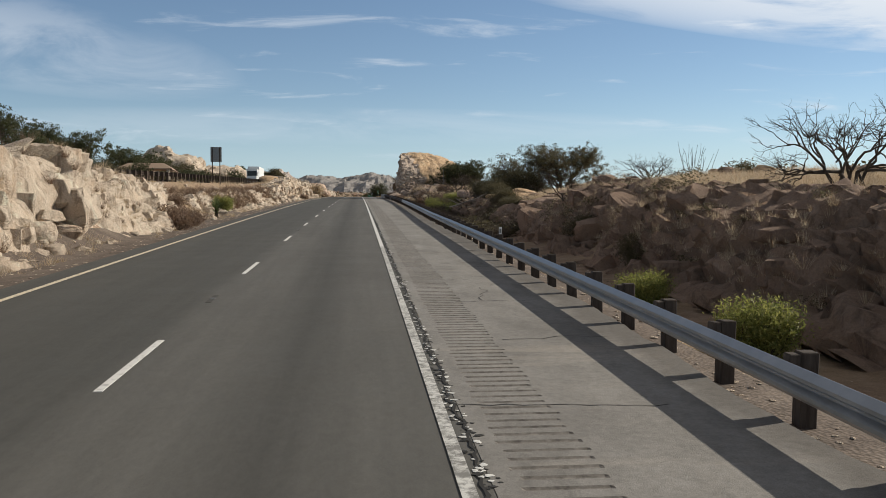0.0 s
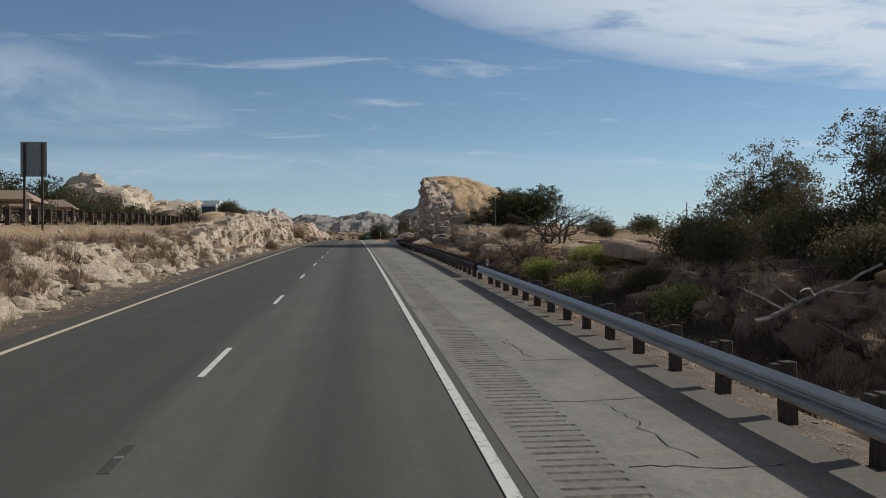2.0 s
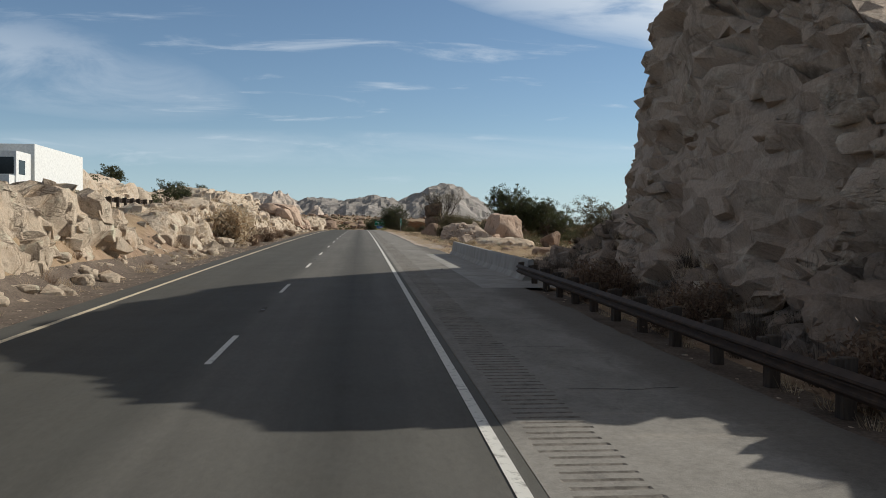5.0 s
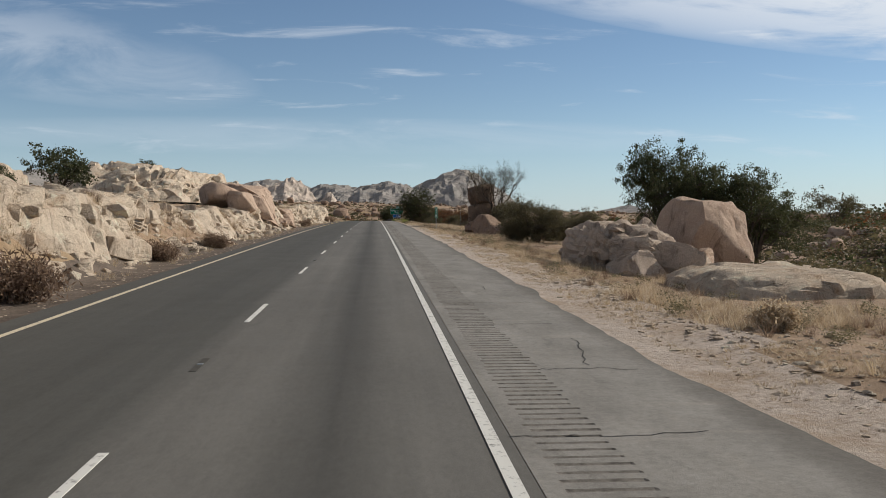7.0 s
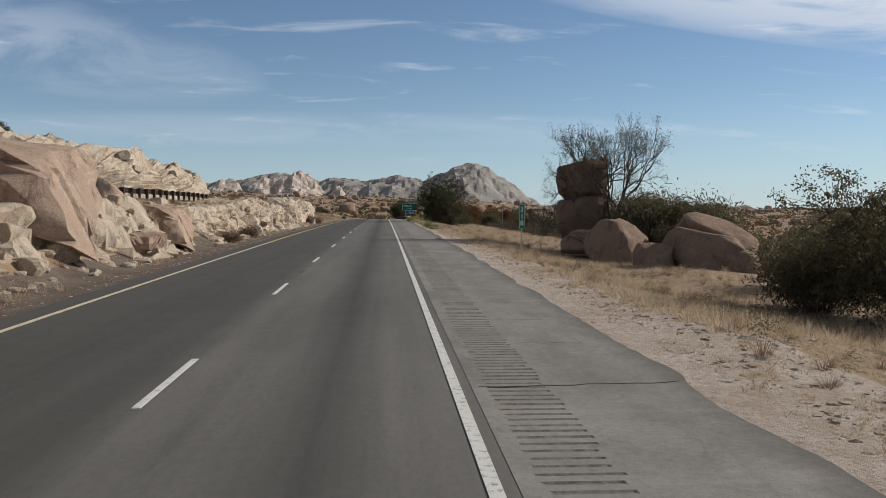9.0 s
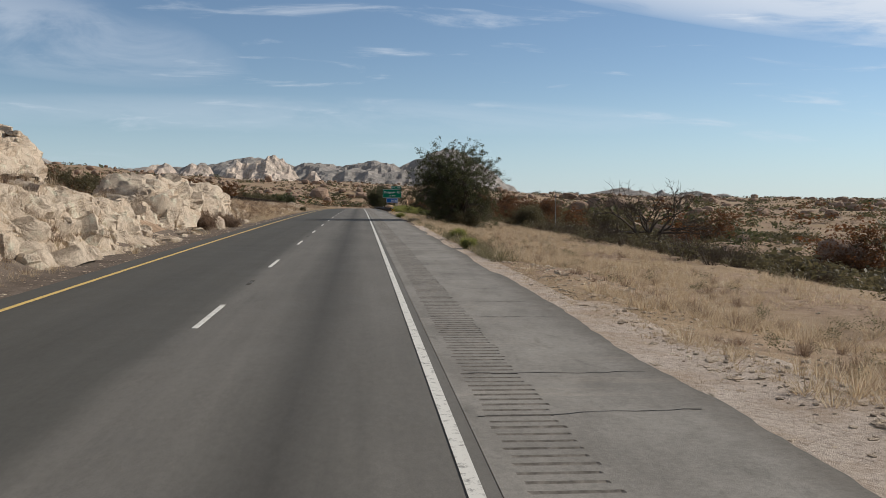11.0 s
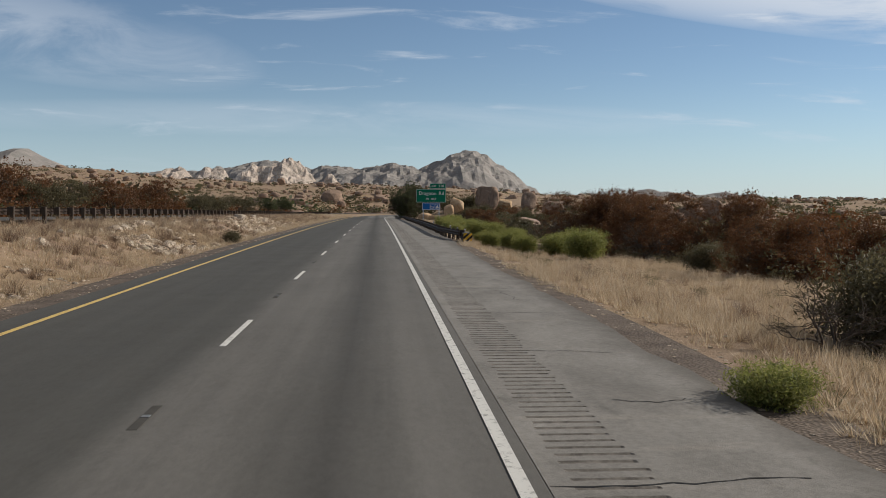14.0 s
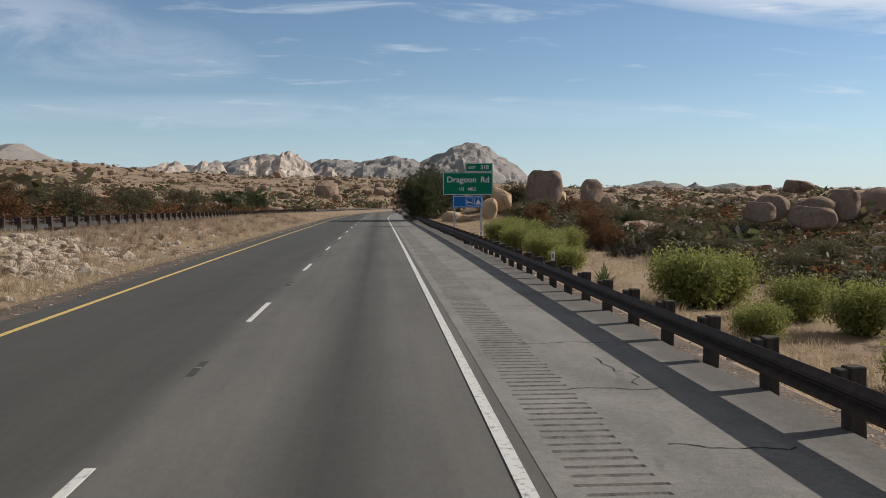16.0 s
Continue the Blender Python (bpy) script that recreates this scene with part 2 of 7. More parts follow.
def gravel_mat(k):
    st = k.mix(k.cells(55, "F1"), k.noise(24, 5, 0.75), 0.55)
    clod = k.noise(9, 6, 0.8)
    c = k.mix(k.ramp(k.noise(1.1, 5), [(0.3, (0.66, 0.55, 0.46)), (0.7, (0.84, 0.73, 0.64))]), k.ramp(st, [(0.1, 1.0), (0.7, 0.55)]), 0.7, "MULTIPLY")
    c = k.mix(c, (0.20, 0.15, 0.11), k.ramp(clod, [(0.34, 0.9), (0.46, 0.25), (0.58, 0.0)]))
    c = k.mix(c, (0.40, 0.30, 0.215), k.ramp(k.noise(0.75, 7, 0.75), [(0.46, 0.0), (0.62, 0.75)]))
    k.color(c).rough(0.95).bump(k.math("ADD", st, k.math("MULTIPLY", clod, 1.5)), 0.04, 0.95)


def dark_gravel(k):
    st = k.cells(18, "F1")
    c = k.mix(k.ramp(k.noise(1.1, 5), [(0.3, (0.13, 0.10, 0.08)), (0.7, (0.25, 0.20, 0.16))]), k.ramp(st, [(0.1, 1.0), (0.7, 0.5)]), 0.8, "MULTIPLY")
    k.color(c).rough(0.95).bump(st, 0.02, 0.9)


def paint(base, worn=(0.12, 0.115, 0.11), wear=0.5):
    def build(k):
        w = k.noise(9, 6, 0.75)
        k.color(k.mix(base, worn, k.ramp(w, [(wear, 0.0), (wear + 0.14, 0.85)]))).rough(0.7)
    return build


def leafy(a, b, c, sheen=0.35):
    def build(k):
        k.color(k.ramp(k.island(), [(0.0, a), (0.5, b), (1.0, c)])).rough(0.65)
        tr, mx = k.nt.nodes.new("ShaderNodeBsdfTranslucent"), k.nt.nodes.new("ShaderNodeMixShader")
        mx.inputs[0].default_value = 0.45
        k.nt.links.new(k.bsdf.inputs["Base Color"].links[0].from_socket, tr.inputs[0])
        k.nt.links.new(k.bsdf.outputs[0], mx.inputs[1])
        k.nt.links.new(tr.outputs[0], mx.inputs[2])
        k.nt.links.new(mx.outputs[0], k.nt.nodes["Material Output"].inputs[0])
        k.bsdf.inputs["Specular IOR Level"].default_value = sheen
    return build


def bark(base):
    def build(k):
        n = k.noise(9, 5, 0.7, (1, 1, 0.3))
        k.color(k.mix(base, tuple(v * 0.45 for v in base), k.ramp(n, [(0.35, 0.0), (0.65, 1.0)]))).rough(0.9).bump(n, 0.02)
    return build


def galvanised(k):
    n = k.noise(3, 5, 0.6)
    k.color(k.ramp(n, [(0.3, (0.34, 0.36, 0.38)), (0.7, (0.46, 0.48, 0.5))])).rough(k.ramp(n, [(0.3, 0.34), (0.7, 0.5)]), 0.85)
    k.bump(k.noise(40, 3), 0.002, 0.4)


def rusted(k):
    n = k.noise(5, 6, 0.7)
    k.color(k.ramp(n, [(0.3, (0.035, 0.026, 0.022)), (0.55, (0.06, 0.042, 0.033)), (0.75, (0.10, 0.065, 0.045))])).rough(0.7, 0.25).bump(n, 0.003, 0.5)


def timber(k):
    n = k.noise(14, 5, 0.7, (1, 1, 0.12))
    k.color(k.ramp(n, [(0.3, (0.035, 0.027, 0.022)), (0.7, (0.095, 0.075, 0.06))])).rough(0.9).bump(n, 0.006)


def concrete(k):
    n, f = k.noise(1.2, 6, 0.7, (1, 1, 0.4)), k.noise(40, 3)
    k.color(k.mix(k.ramp(n, [(0.3, (0.26, 0.25, 0.235)), (0.7, (0.42, 0.41, 0.39))]), k.ramp(f, [(0.3, 0.7), (0.7, 1.0)]), 0.4, "MULTIPLY")).rough(0.9).bump(f, 0.004)


def plain(c, r=0.6, metal=0.0):
    def build(k):
        n = k.noise(6, 4)
        k.color(k.mix(c, tuple(v * 0.8 for v in c), k.ramp(n, [(0.4, 0.0), (0.7, 1.0)]))).rough(r, metal)
    return build


def groove_dirt(k):
    n = k.noise(7, 5, 0.7)
    k.color(k.ramp(n, [(0.35, (0.10, 0.09, 0.08)), (0.65, (0.25, 0.228, 0.20))])).rough(0.95).bump(n, 0.006)


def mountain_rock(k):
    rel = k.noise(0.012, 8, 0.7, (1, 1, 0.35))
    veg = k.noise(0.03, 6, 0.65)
    # light low-contrast greys: distance haze put into the stone colour
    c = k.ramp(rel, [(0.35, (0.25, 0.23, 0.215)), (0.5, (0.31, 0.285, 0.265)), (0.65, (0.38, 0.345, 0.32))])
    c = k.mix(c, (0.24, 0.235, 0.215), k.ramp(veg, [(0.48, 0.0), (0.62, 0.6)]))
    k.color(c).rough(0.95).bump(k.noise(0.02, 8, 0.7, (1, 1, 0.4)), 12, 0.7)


def crag_rock(k):
    rel = k.noise(0.03, 7, 0.7, (1, 1, 0.3))
    veg = k.noise(0.04, 6, 0.65)
    c = k.ramp(rel, [(0.35, (0.42, 0.35, 0.30)), (0.5, (0.56, 0.47, 0.40)), (0.65, (0.66, 0.56, 0.48))])
    c = k.mix(c, (0.24, 0.22, 0.18), k.ramp(veg, [(0.5, 0.0), (0.62, 0.6)]))
    k.color(c).rough(0.95).bump(k.noise(0.05, 7, 0.7, (1, 1, 0.3)), 10, 0.8)


M = {
    "asphalt": material("asphalt", asphalt),
    "shoulder": material("shoulder_paving", shoulder_paving),
    "groove": material("groove_dirt", groove_dirt),
    "crack": material("crack_fill", plain((0.035, 0.033, 0.03), 0.8)),
    "slot": material("marker_slot", plain((0.075, 0.07, 0.062), 0.9)),
    "white_line": material("white_road_paint", paint((0.68, 0.67, 0.63), wear=0.53)),
    "worn_line": material("worn_white_paint", paint((0.62, 0.61, 0.57), (0.15, 0.143, 0.13), 0.44)),
    "yellow_line": material("yellow_road_paint", paint((0.70, 0.50, 0.17), wear=0.53)),
    "cream_line": material("faded_yellow_paint", paint((0.66, 0.57, 0.42), wear=0.53)),
    "soil": material("desert_soil", soil),
    "gravel": material("pale_gravel", gravel_mat),
    "dark_gravel": material("dark_gravel", dark_gravel),
    "cut": material("fractured_granite", granite((0.70, 0.585, 0.46), (0.56, 0.40, 0.27), (0.15, 0.105, 0.075), 0.36, 1.0, 0.3)),
    "dome": material("weathered_granite", granite((0.68, 0.48, 0.30), (0.60, 0.38, 0.205), (0.20, 0.125, 0.075), 0.25, 0.7, 0.0)),
    "tan": material("tan_granite", granite((0.60, 0.445, 0.34), (0.50, 0.335, 0.24), (0.15, 0.10, 0.075), 0.36, 0.8, 0.0)),
    "face": material("blasted_granite", granite((0.64, 0.52, 0.42), (0.52, 0.39, 0.29), (0.16, 0.118, 0.085), 0.3, 1.0, 0.25)),
    # desert varnish, darkened further to stand for shade on the boulder stack
    "varnish": material("shaded_varnish_granite", granite((0.26, 0.175, 0.12), (0.2, 0.125, 0.085), (0.08, 0.055, 0.04), 0.3, 1.0, 0.0)),
    # bank and brown tones lowered a step to deepen rocks that stand in shade
    "bank": material("bank_granite", granite((0.45, 0.355, 0.285), (0.36, 0.26, 0.19), (0.10, 0.078, 0.056), 0.3, 1.0, 0.4)),
    "brown": material("brown_granite", granite((0.37, 0.26, 0.19), (0.28, 0.185, 0.13), (0.09, 0.062, 0.046), 0.32, 1.0, 0.0)),
    "far_rock": material("hazed_granite", mountain_rock),
    "crag": material("crag_granite", crag_rock),
    "oak": material("oak_leaves", leafy((0.042, 0.05, 0.022), (0.068, 0.076, 0.032), (0.11, 0.112, 0.052))),
    "mesquite": material("mesquite_leaves", leafy((0.075, 0.066, 0.034), (0.115, 0.10, 0.052), (0.16, 0.135, 0.075))),
    "rust": material("russet_leaves", leafy((0.10, 0.042, 0.018), (0.17, 0.07, 0.026), (0.115, 0.075, 0.036))),
    "broom": material("broom_stems", leafy((0.15, 0.175, 0.045), (0.26, 0.27, 0.075), (0.39, 0.38, 0.13))),
    "brush": material("dry_brush", leafy((0.13, 0.085, 0.06), (0.22, 0.15, 0.105), (0.32, 0.225, 0.155))),
    "weed": material("weed_leaves", leafy((0.10, 0.095, 0.05), (0.17, 0.155, 0.085), (0.26, 0.22, 0.13))),
    "yucca": material("yucca_leaves", leafy((0.06, 0.085, 0.03), (0.10, 0.13, 0.05), (0.15, 0.17, 0.075))),
    "straw": material("dry_grass", leafy((0.36, 0.265, 0.165), (0.55, 0.435, 0.295), (0.70, 0.59, 0.44))),
    "deadwood": material("bleached_wood", bark((0.42, 0.36, 0.30))),
    "bark": material("grey_bark", bark((0.12, 0.095, 0.075))),
    "steel": material("galvanised_steel", galvanised),
    "ruststeel": material("weathered_steel", rusted),
    "timber": material("weathered_timber", timber),
    "concrete": material("cast_concrete", concrete),
    "green": material("sign_green", plain((0.0, 0.18, 0.095), 0.45)),
    "blue": material("sign_blue", plain((0.01, 0.13, 0.42), 0.45)),
    "white": material("white_sheeting", plain((0.78, 0.78, 0.76), 0.5)),
    "alu": material("sign_back", plain((0.26, 0.27, 0.27), 0.5, 0.4)),
    "yellow": material("marker_yellow", plain((0.72, 0.42, 0.03), 0.5)),
    "black": material("marker_black", plain((0.02, 0.02, 0.02), 0.5)),
    "tyre": material("tyre_rubber", plain((0.02, 0.02, 0.02), 0.85)),
    "glass": material("dark_glass", plain((0.03, 0.035, 0.04), 0.08)),
    "tile": material("shelter_roof", plain((0.34, 0.25, 0.18), 0.8)),
    "red": material("red_lens", plain((0.35, 0.02, 0.02), 0.4)),
}

# ---- the lie of the land ----
def zr(s):
    """Height of the road at the station s: a long climb that levels out at 450 m."""
    s = np.asarray(s, float)
    return np.where(s < 0, -8.3025 + 0.0369 * s, np.where(s < 520, -0.000041 * (450 - s) ** 2, -0.2009 - 0.00574 * (np.minimum(s, 900) - 520)))


def xr(s):
    """Sideways bend of the road: straight, then a long right-hand bend."""
    b = np.maximum(np.asarray(s, float) - 560, 0)
    return np.where(b < 300, b * b / 2400, 37.5 + (b - 300) * 0.25)


def ease(x, a, b):
    t = np.clip((np.asarray(x, float) - a) / (b - a), 0, 1)
    return t * t * (3 - 2 * t)


def value_noise(P, seed=0):
    """Smooth noise in -1..1 at the rows of P."""
    P = np.asarray(P, float)
    i = np.floor(P).astype(np.int64)
    f = P - i
    f = f * f * (3 - 2 * f)
    out = 0
    for dx in (0, 1):
        for dy in (0, 1):
            for dz in (0, 1):
                h = hash3(i + (dx, dy, dz), seed)[:, 0]
                w = (f[:, 0] if dx else 1 - f[:, 0]) * (f[:, 1] if dy else 1 - f[:, 1]) * (f[:, 2] if dz else 1 - f[:, 2])
                out = out + w * h
    return out * 2 - 1


def hash3(i, seed):
    """Three numbers in 0..1 for each row of whole numbers."""
    i = i.astype(np.uint64)
    h = (i[:, 0] * np.uint64(73856093)) ^ (i[:, 1] * np.uint64(19349663)) ^ (i[:, 2] * np.uint64(83492791)) ^ np.uint64(seed * 2654435761 % 2 ** 32)
    res = []
    for k in (1, 2, 3):
        h = (h ^ (h >> np.uint64(15))) * np.uint64(2246822519 + 7919 * k) % np.uint64(2 ** 40)
        h = (h ^ (h >> np.uint64(13))) * np.uint64(3266489917) % np.uint64(2 ** 40)
        res.append(((h >> np.uint64(8)) % np.uint64(65536)).astype(float) / 65535)
    return np.stack(res, 1)


def fbm(P, octaves=4, seed=0):
    P = np.asarray(P, float)
    return sum(value_noise(P * 2.03 ** k + k * 17.3, seed + k) * 0.5 ** k for k in range(octaves))


def facets(P, seed, tilt=0.6):
    """Broken rock: each cell of a jittered lattice is a tilted flat face. Gives the rise and the closeness to a joint (0 on it)."""
    P = np.asarray(P, float)
    base = np.floor(P).astype(np.int64)
    d1, d2 = np.full(len(P), 9.0), np.full(len(P), 9.0)
    rise = np.zeros(len(P))
    for dx in (-1, 0, 1):
        for dy in (-1, 0, 1):
            for dz in (-1, 0, 1):
                c = base + (dx, dy, dz)
                h = hash3(c, seed)
                v = P - (c + 0.1 + 0.8 * h)
                d = (v * v).sum(1)
                g = hash3(c, seed + 5) * 2 - 1
                r = g[:, 0] * 0.5 + (v * (g[:, [1, 2, 0]])).sum(1) * tilt
                near = d < d1
                d2 = np.where(near, d1, np.minimum(d2, d))
                rise = np.where(near, r, rise)
                d1 = np.where(near, d, d1)
    return rise, np.sqrt(d2) - np.sqrt(d1)


S_KEYS = [-80, 0, 28, 48, 62, 100, 118, 140, 152, 168, 178, 200, 225, 243, 262, 285, 300, 325, 345, 352, 375, 394, 404, 450, 520, 900]
LEFT_TOP = [2.8, 3.1, 3.0, 1.9, 1.3, 1.5, 2.2, 3.2, 3.5, 3.0, 2.0, 3.3, 2.6, 2.1, 1.9, 2.5, 2.3, 2.8, 2.0, 1.7, 1.9, 1.6, 1.4, 1.0, 0.7, 0.2]
RIGHT_KEYS = [-80, 0, 38, 45, 52, 66, 95, 112, 128, 142, 163, 176, 192, 240, 300, 420, 450, 520, 560, 900]
RIGHT_TOP = [1.9, 2.0, 2.5, 1.6, 1.3, 1.4, 0.6, 1.0, 1.75, 2.25, 2.5, 0.6, -0.2, -0.8, -0.9, -0.75, -0.9, -0.6, 0.2, 0.0]
TOE_KEYS, TOE = [0, 38, 45, 60, 100, 125, 145, 185, 200], [8.2, 8.2, 8.6, 8.0, 7.0, 5.6, 5.2, 5.5, 4.6]
RUN_KEYS, RUN = [0, 38, 45, 50, 60, 140, 150, 180, 200], [5.2, 5.2, 4.6, 4.4, 5.0, 3.8, 4.0, 5.0, 6.5]
BACK_KEYS = [-80, 93, 150, 190, 326, 400, 483, 560, 900]
BACK_ROAD = [2.6, 2.5, 2.6, 2.7, 2.6, 1.6, 0.9, 0.6, 0.3]


def height(u, s):
    """Height of the ground over the road, u metres to the right of the white line, at the station s."""
    u, s = np.broadcast_arrays(np.asarray(u, float), np.asarray(s, float))
    sh = u.shape
    u, s = u.ravel(), s.ravel()
    P = np.stack([u, s, u * 0], 1)
    lo, hi = fbm(P * 0.22, 3, 3), fbm(P * 0.035, 3, 8)
    top, back = np.interp(s, S_KEYS, LEFT_TOP), np.interp(s, BACK_KEYS, BACK_ROAD)
    right = np.interp(s, RIGHT_KEYS, RIGHT_TOP)
    # left: verge, rock cut, the other carriageway, rising land
    left = -0.06 - 0.06 * ease(-u, 8.3, 9.5) + top * 0.97 * ease(-u, 10.0, 14.4) + (back - top) * ease(-u, 15.0, 17.2)
    left = left + 0.18 * lo * ease(-u, 9.5, 12) * (1 - ease(-u, 16, 17)) + ease(-u, 31, 60) * (1.5 + 2.2 * hi + 0.4 * lo)
    left = left + 3.6 * np.exp(-((u + 51) / 9.5) ** 2 - ((s - 124) / 17) ** 2)
    # right: verge, ditch, bank
    wide = np.interp(s, [0, 70, 110, 190, 200], [3.0, 3.4, 3.9, 4.4, 3.2])
    toe = np.interp(s, TOE_KEYS, TOE)
    ditch = np.interp(s, [0, 30, 36, 60, 100, 190, 200, 300, 420, 450, 520, 560], [0.9, 0.9, 0.9, 0.9, 0.5, 0.1, 0.0, 0.05, 0.1, 1.0, 0.7, 0])
    rt = -0.06 - 0.05 * ease(u, wide - 0.4, wide + 0.4) - ditch * ease(u, wide + 0.8, wide + 2.8)
    run = np.interp(s, RUN_KEYS, RUN)
    rt = rt + (right + ditch * 0.6) * ease(u, toe, toe + run) + 0.12 * lo * ease(u, wide + 0.6, wide + 2)
    rt = rt + np.interp(s, [0, 38, 46, 50, 70, 120], [0.7, 0.7, 0.9, 1.0, 0.6, 0.0]) * ease(u, toe + run - 0.5, toe + run + 7)
    fall = np.interp(s, [0, 120, 190, 240, 560, 700], [0.0, 0.0, 1.6, 3.4, 3.4, 0.5])
    rt = rt - fall * ease(u, 13, 40) + ease(u, 16, 50) * (0.5 * lo + 1.6 * hi)
    rt = rt + 6.0 * np.exp(-((u - 78) / 26) ** 2 - ((s - 300) / 62) ** 2)
    rt = rt + 2.8 * np.exp(-((u - 24) / 15) ** 2 - ((s - 576) / 30) ** 2)
    far = np.hypot(u, np.maximum(s - 500, 0))
    swell = ease(far, 120, 700) * (3.0 + 3.0 * hi)
    bear = (u + xr(s)) / np.maximum(s - 440, 250) * 1460
    swell = swell + ease(far, 250, 1900) * np.interp(bear, [-600, -470, -340, 0, 310, 550, 1500], [64, 61, 45, 38, 25, 19, 15])
    swell = swell * np.maximum(ease(np.abs(u), 14, 90), ease(s, 800, 1150))
    mid = np.full_like(u, -0.06)
    z = np.where(u < -8.2, left, np.where(u > 2.6, rt, mid)) + swell
    return z.reshape(sh)


def at(u, s, rel=None, sink=0.0):
    """The place u beside the white line at the station s, on the ground or rel over the road."""
    if rel is None:
        rel = float(height(u, s)) - sink
    return Vector((u + float(xr(s)), s, float(zr(s)) + rel))


# ---- mesh helpers ----
def mesh_of(name, verts, faces, mats, smooth=False, index=None, sharp=0):
    me = bpy.data.meshes.new(name)
    verts, faces = np.asarray(verts, np.float32), np.asarray(faces, np.int32)
    n = faces.shape[1]
    me.vertices.add(len(verts)); me.vertices.foreach_set("co", verts.ravel())
    me.loops.add(faces.size); me.loops.foreach_set("vertex_index", faces.ravel())
    me.polygons.add(len(faces))
    me.polygons.foreach_set("loop_start", np.arange(0, faces.size, n, dtype=np.int32))
    me.polygons.foreach_set("loop_total", np.full(len(faces), n, np.int32))
    for mt in mats if isinstance(mats, (list, tuple)) else [mats]:
        me.materials.append(M[mt])
    if index is not None:
        me.polygons.foreach_set("material_index", np.asarray(index, np.int32))
    me.polygons.foreach_set("use_smooth", np.full(len(faces), smooth))
    me.update(); me.validate()
    if sharp:
        me.set_sharp_from_angle(angle=radians(sharp))
    return me


def part(name, me, parent=None, label=""):
    ob = new(name, me)
    if parent is not None:
        ob.parent = parent
    return tagged(ob, label) if label else ob


def empty(name, m=None, label="", category="", group="", kind=""):
    ob = new(name)
    ob.empty_display_size = 0.3
    if m is not None:
        ob.matrix_world = m
    return tagged(ob, label, category, group, kind)


def grid_faces(nr, nc):
    i = np.arange(nr * nc).reshape(nr, nc)
    return np.stack([i[:-1, :-1].ravel(), i[:-1, 1:].ravel(), i[1:, 1:].ravel(), i[1:, :-1].ravel()], 1)


def box_vf(x0, x1, y0, y1, z0, z1):
    v = [(x, y, z) for x in (x0, x1) for y in (y0, y1) for z in (z0, z1)]
    f = [(0, 1, 3, 2), (4, 6, 7, 5), (0, 4, 5, 1), (2, 3, 7, 6), (0, 2, 6, 4), (1, 5, 7, 3)]
    return v, f


def joined(pieces):
    """One vertex and face list from several (verts, faces) of equal face size."""
    V, F, k = [], [], 0
    for v, f in pieces:
        V.append(np.asarray(v, float)); F.append(np.asarray(f) + k); k += len(v)
    return np.concatenate(V), np.concatenate(F)


def box_mesh(name, mat, *boxes):
    """Slightly eased boxes joined into one mesh."""
    bm = bmesh.new()
    for b in boxes:
        v, f = box_vf(*b)
        vs = [bm.verts.new(p) for p in v]
        for q in f:
            bm.faces.new([vs[i] for i in q])
    size = min(min(abs(b[1] - b[0]), abs(b[3] - b[2]), abs(b[5] - b[4])) for b in boxes)
    bmesh.ops.recalc_face_normals(bm, faces=bm.faces)
    bmesh.ops.bevel(bm, geom=bm.edges[:], offset=min(0.012, size * 0.2), segments=1, affect="EDGES")
    me = bpy.data.meshes.new(name)
    bm.to_mesh(me); bm.free()
    me.materials.append(M[mat])
    return me


def sweep(sections, closed=False, cap=True):
    """Quads over a list of equal rings of points."""
    nr, nc = len(sections), len(sections[0])
    V = np.concatenate([np.asarray(q, float) for q in sections])
    F = grid_faces(nr, nc).tolist()
    if closed:
        F += [(r * nc + nc - 1, r * nc, (r + 1) * nc, (r + 1) * nc + nc - 1) for r in range(nr - 1)]
    return V, np.array(F)


# ---- ground, one sheet to the horizon ----
def ground_sheet():
    def spread(a, b, step, far, grow):
        seq, x, d = [], b, step
        while x < far:
            x += d; d *= grow; seq.append(x)
        return seq
    us = list(np.arange(-48, 48.1, 0.8))
    us = [-v for v in spread(0, 48, 0.8, 4600, 1.14)][::-1] + us + spread(0, 48, 0.8, 4600, 1.14)
    ss = [-v for v in spread(0, 50, 1.0, 900, 1.3)][::-1] + list(np.arange(-50, 640, 1.3)) + spread(0, 640, 1.2, 4700, 1.05)
    U, S = np.meshgrid(np.array(us), np.array(ss))
    Z = height(U, S) + zr(S)
    V = np.stack([U + xr(S), S, Z], -1).reshape(-1, 3)
    F = grid_faces(len(ss), len(us))
    cu = (U[:-1, :-1] + U[1:, 1:]).ravel() / 2
    cs = (S[:-1, :-1] + S[1:, 1:]).ravel() / 2
    edge = 3.6 + 1.5 * ease(cs, 195, 215) - 2.0 * ease(cs, 305, 328)
    idx = np.where((cu > 2) & (cu < edge + 1.0) & (cs < 720), np.where((cs > 191) & (cs < 372), 1, 2), 0)
    idx = np.where((cu > 2) & (cs > 182) & (cs < 194), 0, idx)
    idx = np.where((cu < -8) & (cu > -11.2) & (cs < 385), 2, np.where((cu < -8) & (cu > -9.6) & (cs < 720), 2, idx))
    tagged(new("ground", mesh_of("ground", V, F, ["soil", "gravel", "dark_gravel"], True, idx)), "dry tan desert soil with gravel verges", "ground", kind="structure")


ground_sheet()


